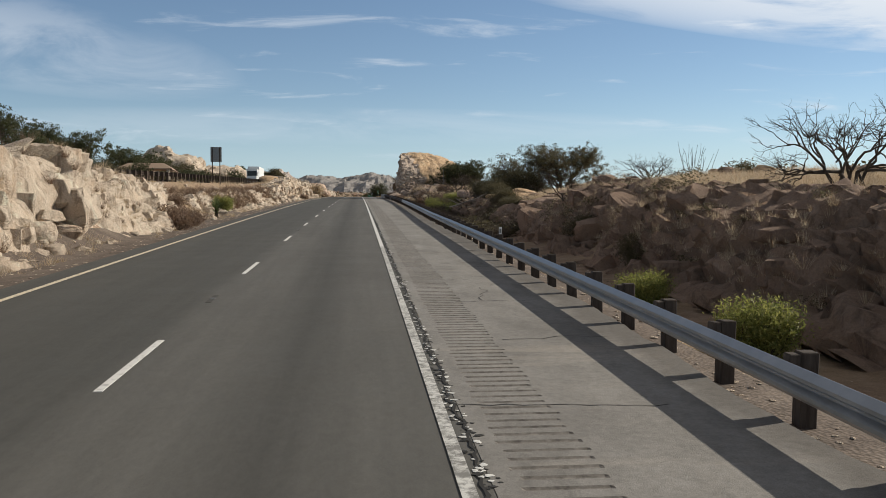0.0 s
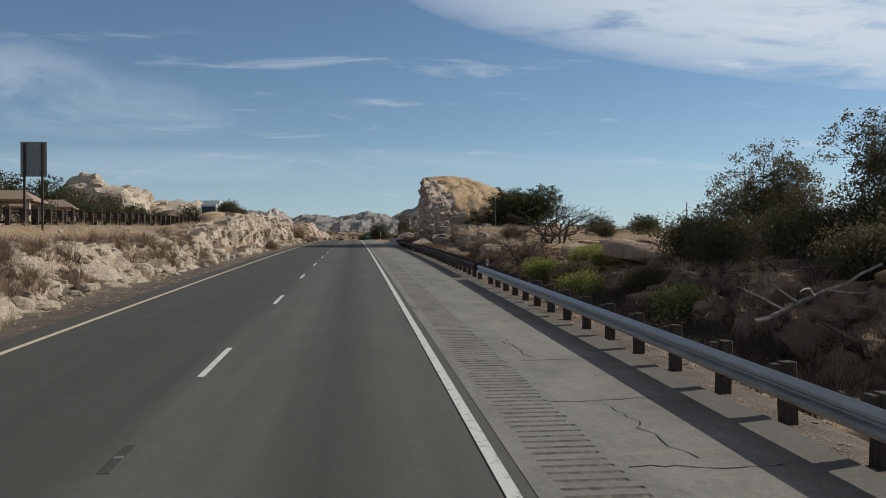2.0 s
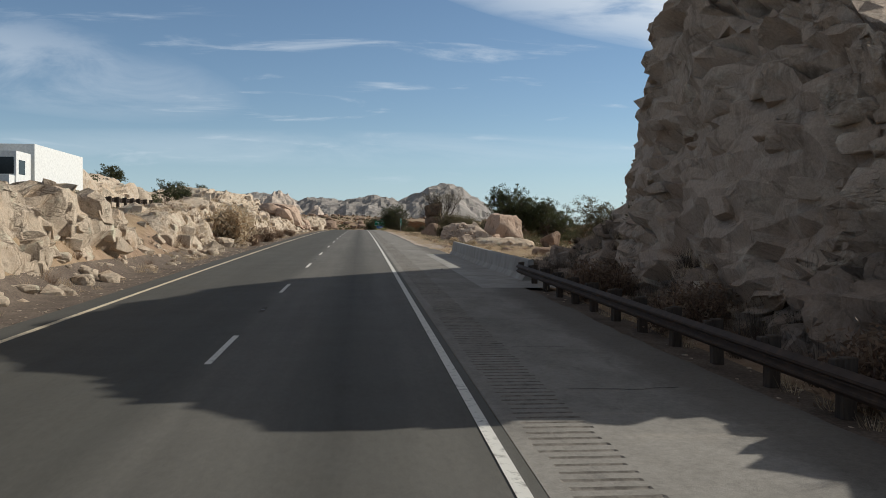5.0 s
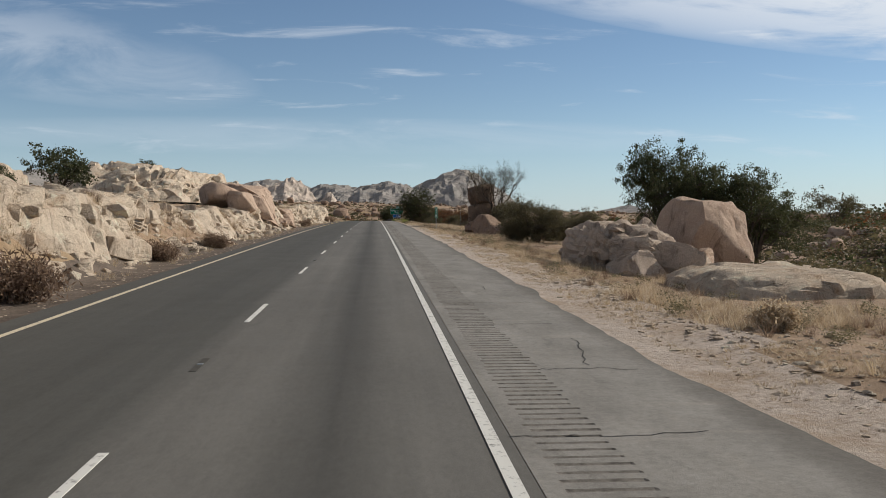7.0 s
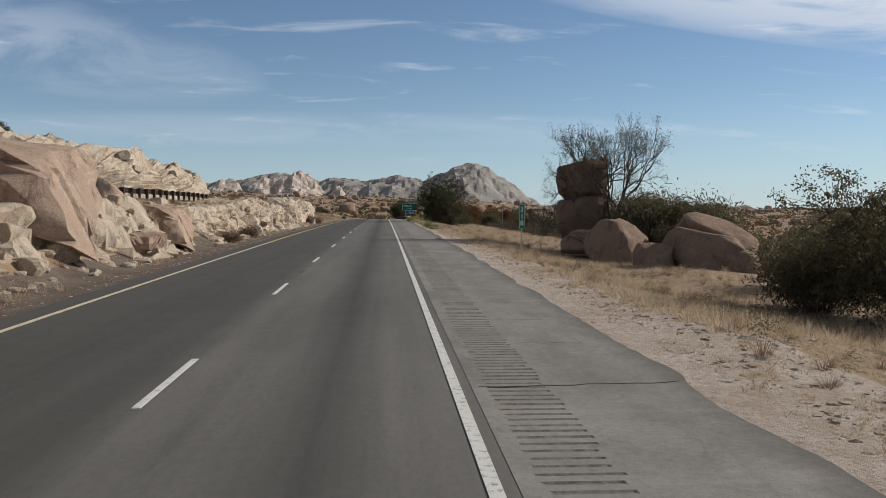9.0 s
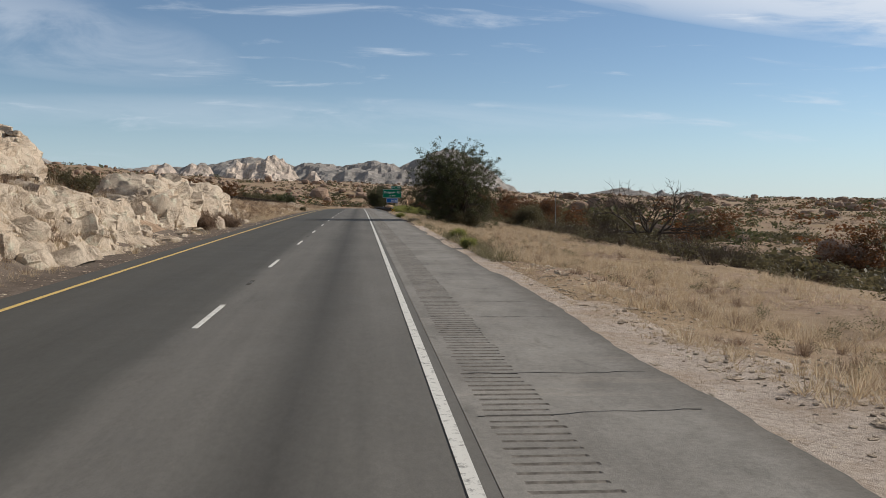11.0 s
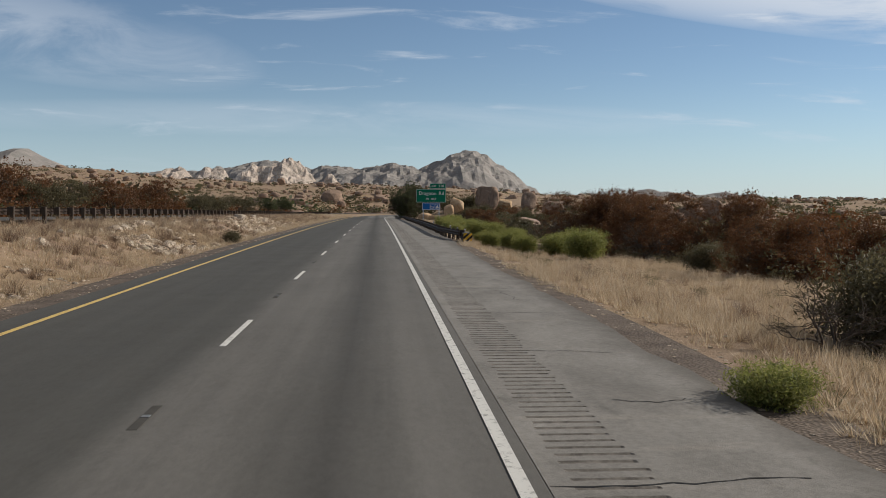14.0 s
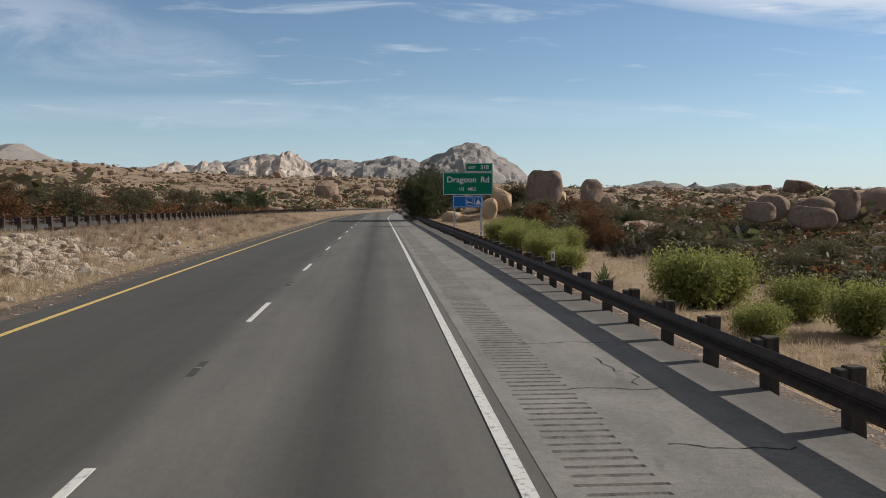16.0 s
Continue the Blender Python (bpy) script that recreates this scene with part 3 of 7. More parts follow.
# ---- carriageways ----
def ribbon(name, us, s0, s1, step, mat, lift=0.0, label="", category="road", smooth=True, thick=0.0, rail=None):
    ss = np.arange(s0, s1 + step / 2, step)
    U, S = np.meshgrid(np.asarray(us, float), ss)
    rel = lift if rail is None else lift + rail(S)
    V = np.stack([U + xr(S), S, zr(S) + rel + 0 * U], -1)
    if thick:
        lo_l, lo_r = V[:, :1].copy(), V[:, -1:].copy()
        lo_l[..., 2] -= thick; lo_r[..., 2] -= thick
        V = np.concatenate([lo_l, V, lo_r], 1)
    me = mesh_of(name, V.reshape(-1, 3), grid_faces(V.shape[0], V.shape[1])[:, ::-1], mat, False)
    ob = new(name, me)
    return tagged(ob, label, category, kind="structure") if label else ob


road = ribbon("road", [-8.35, -7.0, -5.5, -3.66, -1.5, 0.18], -60, 900, 3, "asphalt", 0.0, "two-lane grey asphalt road with dark oil bands", thick=0.3)


def shoulder():
    """Paved shoulder with rumble grooves milled beside the white line."""
    ss = [-60.0]
    pitch, gap = 0.235, 0.085
    rng = random.Random(3)
    s = -30.0
    rows = [(-60.0, 0, 0, 0)]
    while s < 560:
        j = (rng.uniform(-0.03, 0.03), rng.uniform(-0.04, 0.04))
        w = gap + rng.uniform(-0.02, 0.015)
        rows += [(s, 0, *j), (s + 0.03, 1, *j), (s + w - 0.03, 1, *j), (s + w, 0, *j)]
        s += pitch
    rows += [(v, 0, 0, 0) for v in np.arange(570, 900, 5)]
    ragged_s = np.arange(-60, 901, 0.12)
    ragged = 0.13 * fbm(np.stack([ragged_s * 0.45, ragged_s * 0, ragged_s * 0], 1), 5, 77)
    us0 = [0.0, 0.39, 0.42, 1.10, 1.13, 1.4, 2.0]
    V, idx = [], []
    for s, deep, ja, jb in rows:
        edge = np.interp(s, [0, 70, 110, 190, 200, 432, 442, 900], [3.35, 3.5, 3.75, 3.75, 3.05, 3.05, 3.45, 3.45]) + float(np.interp(s, ragged_s, ragged))
        zs, xs = float(zr(s)), float(xr(s))
        for u in us0 + [edge]:
            u = u + ja if u in (0.39, 0.42) else u + jb if u in (1.10, 1.13) else u
            V.append((u + xs + 0.183 if u == 0 else u + xs, s, zs + 0.004 - (0.011 if deep and 0.405 + ja < u < 1.115 + jb else 0)))
        V.append((edge + xs + 0.05, s, zs - 0.3))
    nc = len(us0) + 2
    F = grid_faces(len(rows), nc)[:, ::-1]
    deep = np.array([r[1] for r in rows])
    col = np.tile(np.arange(nc - 1), len(rows) - 1)
    row = np.repeat(np.arange(len(rows) - 1), nc - 1)
    idx = np.where((col >= 1) & (col <= 3) & (deep[row] + deep[row + 1] > 0), 1, 0)
    tagged(new("shoulder_pavement", mesh_of("shoulder_pavement", V, F, ["shoulder", "groove"], False, idx)), "cracked pale grey paved shoulder with milled rumble grooves", "pavement", kind="structure")


shoulder()


def markings():
    ribbon("edge_line", [-0.085, 0.05], 21, 900, 3, "white_line", 0.010, "white painted edge line along the shoulder", "road line")
    ribbon("edge_line", [-0.08, 0.045], -60, 21, 3, "worn_line", 0.010, "flaking white painted edge line on a broken joint", "road line")
    ribbon("edge_line", [-7.70, -7.56], -60, 300, 3, "cream_line", 0.006, "faded cream-yellow edge line on the median side", "road line")
    ribbon("edge_line", [-7.70, -7.56], 300, 900, 3, "yellow_line", 0.006, "solid yellow painted edge line on the median side", "road line")
    me = mesh_of("lane_dash", [(-0.05, 0, 0), (0.05, 0, 0), (0.05, 3.1, 0), (-0.05, 3.1, 0), (-0.052, -0.01, -0.02), (0.052, -0.01, -0.02), (0.052, 3.11, -0.02), (-0.052, 3.11, -0.02)],
                 [(0, 1, 2, 3), (4, 5, 1, 0), (5, 6, 2, 1), (6, 7, 3, 2), (7, 4, 0, 3)], "white_line")
    mk = box_mesh("recessed_marker", "slot", (-0.055, 0.055, -0.55, 0.5, -0.01, 0.004))
    lens = box_mesh("marker_lens", "alu", (-0.045, 0.045, -0.05, 0.05, 0.0, 0.010))
    for k in range(-2, 52):
        s = k * 12.192
        grade = math.degrees(math.atan(float(zr(s + 3) - zr(s)) / 3))
        turn = -math.degrees(math.atan(float(xr(s + 3) - xr(s)) / 3))
        ob = part("lane_dash", me, road, "white painted lane dash")
        ob.matrix_world = Matrix.Translation(at(-3.66, s, 0.006)) @ pose(0, 0, 0, grade, 0, turn)
        if k % 2 == 0 or k > 30:
            ob = part("recessed_marker", mk, road, "dark recessed pavement marker")
            ob.matrix_world = Matrix.Translation(at(-3.66, s + 7.6, 0.002)) @ pose(0, 0, 0, grade, 0, turn)
            le = part("marker_lens", lens, ob, "pale reflective lens")


markings()
BACK = ribbon("far_carriageway", [-29.5, -27, -23.5, -20, -18.6], -60, 900, 3, "asphalt", 0.03, "grey asphalt road of the opposite direction", rail=lambda S: np.interp(S, BACK_KEYS, BACK_ROAD))


# ---- fractured granite cuts along the road ----
SURF = []          # points of the rock faces, on which brush and grass take root


def rock_cut(name, s0, s1, side, res, mat, label, extra=0.0, seed=0, coarse=2.3, amp=0.75, joint=0.22, rise=0.9):
    ss = np.arange(s0, s1, res)
    nv = int(6.6 / res)
    vs = np.linspace(0, 1, nv)
    Vv, S = np.meshgrid(vs, ss)
    ends = ease(S, s0, s0 + 5) * (1 - ease(S, s1 - 5, s1))
    if side < 0:
        top = np.interp(S, S_KEYS, LEFT_TOP) + extra
        prof = np.interp(Vv, [0, 0.12, 0.62, 1.0], [0, 0.10, 0.93, 1.0])
        U = -10.1 - 4.5 * np.interp(Vv, [0, 0.12, 0.62, 1], [0, 0.18, 0.5, 1])
        rel = -0.35 + (top + 0.35) * prof * (0.45 + 0.55 * ends)
    else:
        right = np.interp(S, RIGHT_KEYS, RIGHT_TOP) + extra
        toe, run = np.interp(S, TOE_KEYS, TOE), np.interp(S, RUN_KEYS, RUN)
        U = toe - 0.2 + run * np.interp(Vv, [0, 0.15, 0.6, 1], [0, 0.2, 0.5, 1])
        rel = -1.0 + (right + 1.0) * np.interp(Vv, [0, 0.15, 0.6, 1], [0, 0.2, rise, 1.0]) * (0.4 + 0.6 * ends)
    n = S.size
    P = np.stack([U.ravel() * side, S.ravel(), rel.ravel() + zr(S.ravel())], 1)
    warp = np.stack([fbm(P * 0.5, 3, seed + 11), fbm(P * 0.5, 3, seed + 12), fbm(P * 0.5, 3, seed + 13)], 1) * 0.25
    r1, c1 = facets((P * (1, 0.8, 1.15)) / coarse + warp, seed + 1, 0.75)
    r2, c2 = facets((P * (1, 0.9, 1.2)) / (coarse * 0.38) + warp, seed + 2, 0.7)
    r3, _ = facets(P / 0.32 + warp, seed + 3, 0.6)
    ledge = fbm(P * (0.12, 0.12, 0.12), 3, seed + 20)
    d = amp * r1 + amp * 0.42 * r2 + 0.05 * r3 + 0.7 * ledge - joint * np.exp(-(c1 / 0.07) ** 2) - 0.45 * joint * np.exp(-(c2 / 0.08) ** 2)
    d = d * (0.35 + 0.65 * ends.ravel()) * np.interp(Vv.ravel(), [0, 0.15, 0.8, 1], [0.5, 1, 0.9, 0.35])
    nx, nz = -side * 0.8, 0.6
    X = U.ravel() + nx * d + xr(S.ravel())
    Z = rel.ravel() + zr(S.ravel()) + nz * d
    Y = S.ravel() + 0.25 * d * np.sin(P[:, 1] * 0.9 + P[:, 2])
    SURF.append((side, s0, np.stack([X, Y, Z], 1)[np.abs(Vv.ravel() - 0.55) < 0.42]))
    F = grid_faces(len(ss), nv)
    if side < 0:
        F = F[:, ::-1]
    me = mesh_of(name, np.stack([X, Y, Z], 1), F, mat, True, sharp=38)
    return tagged(new(name, me), label, "rock cut", kind="structure")


CUTS = []          # the cut, points on its face, and the stone, number, size and slant of its blocks
for s0, s1, side, res, mat, label, extra, seed, coarse, amp, joint, rise, many, size, dip in (
    (-45, 58, -1, 0.24, "cut", "pale fractured granite road cut with dark joints", 0.2, 1, 2.3, 0.75, 0.22, 0.9, 300, 1.05, -6),
    (52, 108, -1, 0.24, "cut", "low slope of pale granite rubble", 0.1, 9, 1.1, 0.4, 0.22, 0.9, 300, 0.6, -14),
    (102, 178, -1, 0.24, "cut", "pale broken granite outcrop beside the road", 0.1, 2, 2.3, 0.75, 0.22, 0.9, 300, 1.1, -8),
    (180, 262, -1, 0.24, "cut", "low stepped pale granite road cut", 0.1, 3, 3.2, 0.55, 0.22, 0.9, 260, 1.2, -5),
    (255, 346, -1, 0.24, "cut", "pale granite cut under large boulders", 0.0, 4, 3.6, 0.55, 0.22, 0.9, 240, 1.1, -8),
    (330, 384, -1, 0.24, "cut", "pale weathered granite outcrop at the road edge", 0.05, 5, 1.3, 0.5, 0.22, 0.9, 200, 0.85, -6),
    (-35, 44, 1, 0.22, "brown", "shaded brown granite bank behind the guardrail", 0.0, 6, 1.3, 0.85, 0.45, 0.7, 170, 1.0, 5),
    (40, 128, 1, 0.25, "brown", "low brown rock bank with ledges", -0.3, 7, 1.8, 0.65, 0.35, 0.75, 160, 1.2, 3),
    (122, 174, 1, 0.2, "bank", "shaded grey-brown blasted granite bank below the dome", 0.1, 8, 1.6, 0.9, 0.45, 0.8, 300, 2.2, 8),
):
    ob = rock_cut("rock_cut", s0, s1, side, res, mat, label, extra, seed, coarse, amp, joint, rise)
    CUTS.append((ob, SURF[-1][2], mat, many, size, dip))



# ---- rocks ----
def ico(sub):
    bm = bmesh.new()
    bmesh.ops.create_icosphere(bm, subdivisions=sub, radius=1)
    V = np.array([v.co[:] for v in bm.verts])
    F = np.array([[v.index for v in f.verts] for f in bm.faces])
    bm.free()
    return V, F


ICO = {n: ico(n) for n in (1, 2, 3, 4, 5, 6)}


def boulder_mesh(seed, mat, sub=4, square=0.5, rough=0.10, cuts=5, smooth=True):
    """A weathered boulder: a rounded block with a few flattened sides and fine relief, about 2 m across."""
    V, F = ICO[sub]
    rng = np.random.default_rng(seed)
    P = np.sign(V) * np.abs(V) ** (1 - square)
    P /= np.maximum(np.abs(P).max(1, keepdims=True), np.linalg.norm(P, axis=1, keepdims=True) * 0.80)
    for _ in range(cuts):
        n = rng.normal(size=3); n /= np.linalg.norm(n)
        c = rng.uniform(0.62, 0.86)
        over = np.maximum(P @ n - c, 0)
        P = P - over[:, None] * n * 0.9
    D = fbm(P * 1.3 + seed * 7.1, 3, seed) * rough + fbm(P * 5 + seed, 3, seed + 3) * rough * 0.22
    P = P + V * D[:, None]
    return mesh_of("boulder", P, F, mat, smooth)


def broken_mesh(seed, mat, sub=4, cuts=9, rough=0.05):
    """An angular block of blasted rock: a squared lump split along a few planes."""
    V, F = ICO[sub]
    rng = np.random.default_rng(seed)
    P = np.sign(V) * np.abs(V) ** 0.45
    P /= np.maximum(np.abs(P).max(1, keepdims=True), np.linalg.norm(P, axis=1, keepdims=True) * 0.72)
    P[:, 0] += P[:, 2] * rng.uniform(-0.3, 0.3)
    P[:, 1] += P[:, 2] * rng.uniform(-0.3, 0.3)
    for _ in range(cuts):
        n = rng.normal(size=3); n /= np.linalg.norm(n)
        over = np.maximum(P @ n - rng.uniform(0.5, 0.95), 0)
        P = P - over[:, None] * n
    r, c = facets(P * 1.7 + seed, seed, 0.5)
    P = P + V * (fbm(P * 4 + seed, 3, seed) * rough + 0.09 * r - 0.06 * np.exp(-(c / 0.06) ** 2))[:, None]
    return mesh_of("rock", P, F, mat, True, sharp=24)


BALL = {m: [boulder_mesh(130 + k + len(m), m, 4, 0.2, 0.12, 5) for k in range(4)] for m in ("brown", "dome")}
SQUAT = {m: [boulder_mesh(210 + k, m, 5, 0.5, 0.09, 4) for k in range(2)] for m in ("tan",)}
BLOCKY = [boulder_mesh(90 + k, "varnish", 4, 0.72, 0.06, 2) for k in range(2)]
ROUND = {m: [boulder_mesh(10 * k + len(m), m) for k in range(4)] for m in ("brown", "dome", "cut", "tan")}
BROKEN = {m: [broken_mesh(31 * k + len(m), m) for k in range(4)] for m in ("cut", "face", "brown", "tan")}


def rock(kind, mat, u, s, w, l, h, rel, turn=0, tilt=0, label="", v=0, group=""):
    """One boulder w across, l along the road and h high, its foot rel over the road."""
    me = BLOCKY[v % 2] if kind == "block" else SQUAT[mat][v % 2] if kind == "squat" else BALL[mat][v % 4] if kind == "ball" else (ROUND if kind == "round" else BROKEN)[mat][v % 4]
    ob = new("rock" if kind == "broken" else "boulder", me)
    ob.matrix_world = Matrix.Translation(at(u, s, rel + h * 0.5)) @ pose(0, 0, 0, tilt, tilt * 0.6, turn) @ Matrix.Diagonal((w / 2, l / 2, h / 2, 1))
    return tagged(ob, label, "rock" if kind == "broken" else "boulder", group)


def chip_mesh(seed, mat):
    """A block split off along the joints: a skewed box with chopped corners and eased edges."""
    rng = np.random.default_rng(seed)
    bm = bmesh.new()
    for x in (-1, 1):
        for y in (-1, 1):
            for z in (-1, 1):
                c = np.array([x, y, z]) * (1 + rng.uniform(-0.38, 0.16, 3))
                if rng.random() < 0.7:
                    for ax in range(3):
                        q = c.copy()
                        q[ax] *= rng.uniform(-0.1, 0.75)
                        bm.verts.new(q)
                else:
                    bm.verts.new(c)
    hull = bmesh.ops.convex_hull(bm, input=bm.verts[:])
    bmesh.ops.delete(bm, geom=list({g for g in hull["geom_interior"] + hull["geom_unused"] if isinstance(g, bmesh.types.BMVert)}), context="VERTS")
    bmesh.ops.dissolve_limit(bm, angle_limit=0.22, verts=bm.verts[:], edges=bm.edges[:])
    bmesh.ops.bevel(bm, geom=bm.edges[:], offset=0.05, segments=1, affect="EDGES")
    me = bpy.data.meshes.new("block")
    bm.to_mesh(me); bm.free()
    me.materials.append(M[mat])
    return me


CHIPS = {m: [chip_mesh(400 + k, m) for k in range(9)] for m in ("cut", "bank", "brown", "face")}


def studded(ob, V, N, mat, many, size, seed):
    """Split blocks as parts on the surface of a rock: places V, outward directions N, in its own space."""
    rng = random.Random(seed)
    for _ in range(many):
        i = rng.randrange(len(V))
        w = size * rng.uniform(0.4, 1.0)
        bl = part("block", CHIPS[mat][rng.randrange(9)], ob)
        bl.matrix_basis = Matrix.Translation(Vector(V[i]) - Vector(N[i]) * w * 0.25) @ pose(0, 0, 0, rng.uniform(-14, 14), rng.uniform(-14, 14), rng.uniform(0, 360)) @ Matrix.Diagonal((w * rng.uniform(0.4, 0.8), w * rng.uniform(0.4, 0.8), w * rng.uniform(0.22, 0.45), 1))


def dome():
    """The great granite dome: a tan whaleback, its road side blasted away to a grey face that wraps the near corner."""
    V, F = ICO[6]
    flat = (np.abs(V[:, 0]) ** 3.6 + np.abs(V[:, 1]) ** 3.6) ** (1 / 3.6)
    P = V / ((flat ** 1.95 + np.abs(V[:, 2]) ** 1.95) ** (1 / 1.95))[:, None] * (10.0, 20.5, 5.9)
    P[:, 1] = np.where(P[:, 1] > 0, P[:, 1] * 0.42, P[:, 1])          # steeper at the far end
    low = P[:, 2] < 0
    P[:, 2] = np.where(low, P[:, 2] * 0.8, P[:, 2])
    N = V / (9.0, 20.5, 5.8)
    N /= np.linalg.norm(N, axis=1, keepdims=True)
    # weathered skin: broad swells and flutes that run down the slope
    flute = np.abs(fbm(P * (0.75, 0.32, 0.10), 4, 47))
    D = fbm(P * 0.16, 4, 40) * 0.55 + fbm(P * 0.7, 4, 44) * 0.16 + fbm(P * 2.2, 3, 45) * 0.05 - 0.34 * np.exp(-(flute / 0.09) ** 2)
    P = P + N * D[:, None]
    P[:, 1] += 0.28 * np.maximum(P[:, 0] + 3, 0) * ease(-P[:, 1], 2, 12)
    r1, c1 = facets(P / (1.7, 1.7, 0.8), 71, 0.7)
    r2, c2 = facets(P / (0.7, 0.7, 0.32), 72, 0.7)
    blast = 0.55 * r1 + 0.24 * r2 - 0.2 * np.exp(-(c1 / 0.07) ** 2) - 0.08 * np.exp(-(c2 / 0.08) ** 2)
    cutx = -3.5 + 0.19 * np.maximum(P[:, 2], -1) + 0.3 * np.maximum(P[:, 1] + 8, 0) + 0.4 * fbm(P * (0, 0.2, 0.2), 3, 49)
    on1 = P[:, 0] < cutx
    P[:, 0] = np.where(on1, cutx - blast * 0.9, P[:, 0])
    # the fresh break wraps the near corner up to a slanting edge
    on2 = (P[:, 0] < 0.9 - 0.42 * P[:, 2] + 0.9 * r1 + 0.4 * fbm(P * 0.5, 3, 50)) & (P[:, 1] < -8)
    P[:, 1] = np.where(on2, P[:, 1] + 0.15 - blast * 0.45, P[:, 1])
    P[:, 2] = np.where(on2, P[:, 2] - 0.05 + blast * 0.4, P[:, 2])
    face = (on1 | on2)[F].sum(1) >= 2
    me = mesh_of("granite_dome", P, F, ["dome", "face"], True, face.astype(int))
    me.polygons.foreach_set("use_smooth", ~face)
    ob = new("granite_dome", me)
    ob.matrix_world = Matrix.Translation(at(9.9, 165.0, 2.75))
    tagged(ob, "huge tan granite dome with a blasted pale grey face", "rock dome")
    low = np.where(on2 & (P[:, 2] > -1.0) & (P[:, 2] < 2.2))[0]
    studded(ob, P[low], N[low], "face", 44, 0.75, 8)


dome()


def outcrop(u, s, w, l, h, rel, mat, label, seed, coarse=2.2, amp=0.8, turn=0, name="rock_outcrop", sub=5):
    """A broken hill of rock: half a flattened ball with jointed faces."""
    V, F = ICO[sub]
    P = np.sign(V) * np.abs(V) ** 0.62
    P = P * (w / 2, l / 2, h)
    N = V / (w / 2, l / 2, h)
    N = N / np.linalg.norm(N, axis=1, keepdims=True)
    W = np.stack([fbm(P * 0.3, 3, seed + k) for k in range(3)], 1) * 0.3
    r1, c1 = facets(P / coarse + W + seed, seed, 0.8)
    r2, c2 = facets(P / (coarse * 0.4) + W, seed + 1, 0.7)
    D = amp * r1 + 0.4 * amp * r2 - 0.25 * amp * np.exp(-(c1 / 0.08) ** 2) + fbm(P * 0.12, 3, seed + 4) * h * 0.25
    P = P + N * D[:, None]
    P[:, 2] = np.maximum(P[:, 2], -1.5)
    ob = new(name, mesh_of(name, P, F, mat, True, sharp=36))
    ob.matrix_world = Matrix.Translation(at(u, s, rel)) @ pose(0, 0, 0, 0, 0, turn)
    if mat in CHIPS:
        up = np.where((P[:, 2] > 0.15 * h) & (np.abs(V[:, 2]) < 0.9))[0]
        studded(ob, P[up], N[up], mat, int(8 + w * l / 14), min(coarse, 2.2) * 0.55, seed)
    return tagged(ob, label, "rock outcrop")


# left of the far carriageway
outcrop(-37, 22, 18, 60, 4.0, 2.6, "cut", "pale granite knoll with scrub on top", 201, 3.0)
outcrop(-47, 214, 15, 24, 7.4, 2.6, "cut", "tan boulder hill beyond the far carriageway", 202, 3.6, 1.2)
outcrop(-37, 236, 14, 40, 4.2, 3.0, "cut", "pale granite ledges beyond the far carriageway", 204, 3.0)
outcrop(-36, 346, 20, 80, 5.9, 2.3, "cut", "tall pale blocky granite hill", 205, 2.6, 1.0, sub=6)
outcrop(-38, 262, 16, 18, 4.0, 2.4, "cut", "pale granite knoll under a dark oak", 221, 2.4)
outcrop(-46, 396, 20, 34, 3.6, 1.6, "cut", "low pale granite ledges", 206, 2.8)
# broken steps on the left verge
outcrop(-14.6, 150, 5, 18, 0.8, 2.6, "cut", "pale jointed granite block at the top of the cut", 207, 1.8, 0.6)
outcrop(-14.6, 217, 4.6, 9, 0.9, 2.3, "cut", "low rounded granite ledge above the cut", 208, 1.8, 0.4, 6)
outcrop(-13.6, 227.5, 4.0, 8, 1.0, 1.9, "cut", "cracked pale granite ledge above the cut", 215, 1.6, 0.4, -8)
outcrop(-15.2, 238, 4.4, 9, 0.8, 1.6, "cut", "split tan granite ledge above the cut", 216, 2.0, 0.45, 10)
outcrop(-14.6, 250, 4.2, 9, 0.7, 1.3, "cut", "broken pale granite ledge among dry brush", 217, 1.5, 0.4, -5)
outcrop(-12.8, 322, 4.4, 12, 1.0, 1.2, "cut", "pale layered granite hump beside the road", 209, 1.3, 0.5)
outcrop(-13.2, 336, 4.2, 9, 1.0, 1.3, "cut", "pale jointed granite blocks beside the road", 218, 1.5, 0.45)
outcrop(-13.4, 355, 4.6, 10, 2.0, 0.9, "cut", "pale heaped granite blocks at the end of the cut", 219, 1.4, 0.5)
outcrop(-12.8, 366, 4.0, 10, 1.8, 0.6, "cut", "low pale granite blocks at the end of the cut", 220, 1.1, 0.4)
outcrop(9.9, 229.6, 4.3, 5.6, 2.35, -0.95, "face", "craggy grey-tan granite mass with a jagged top", 231, 0.9, 0.42, 12)
outcrop(12.5, 219.3, 6.8, 8.0, 1.45, -1.0, "cut", "low pale granite whaleback in dry grass", 214, 1.0, 0.13)

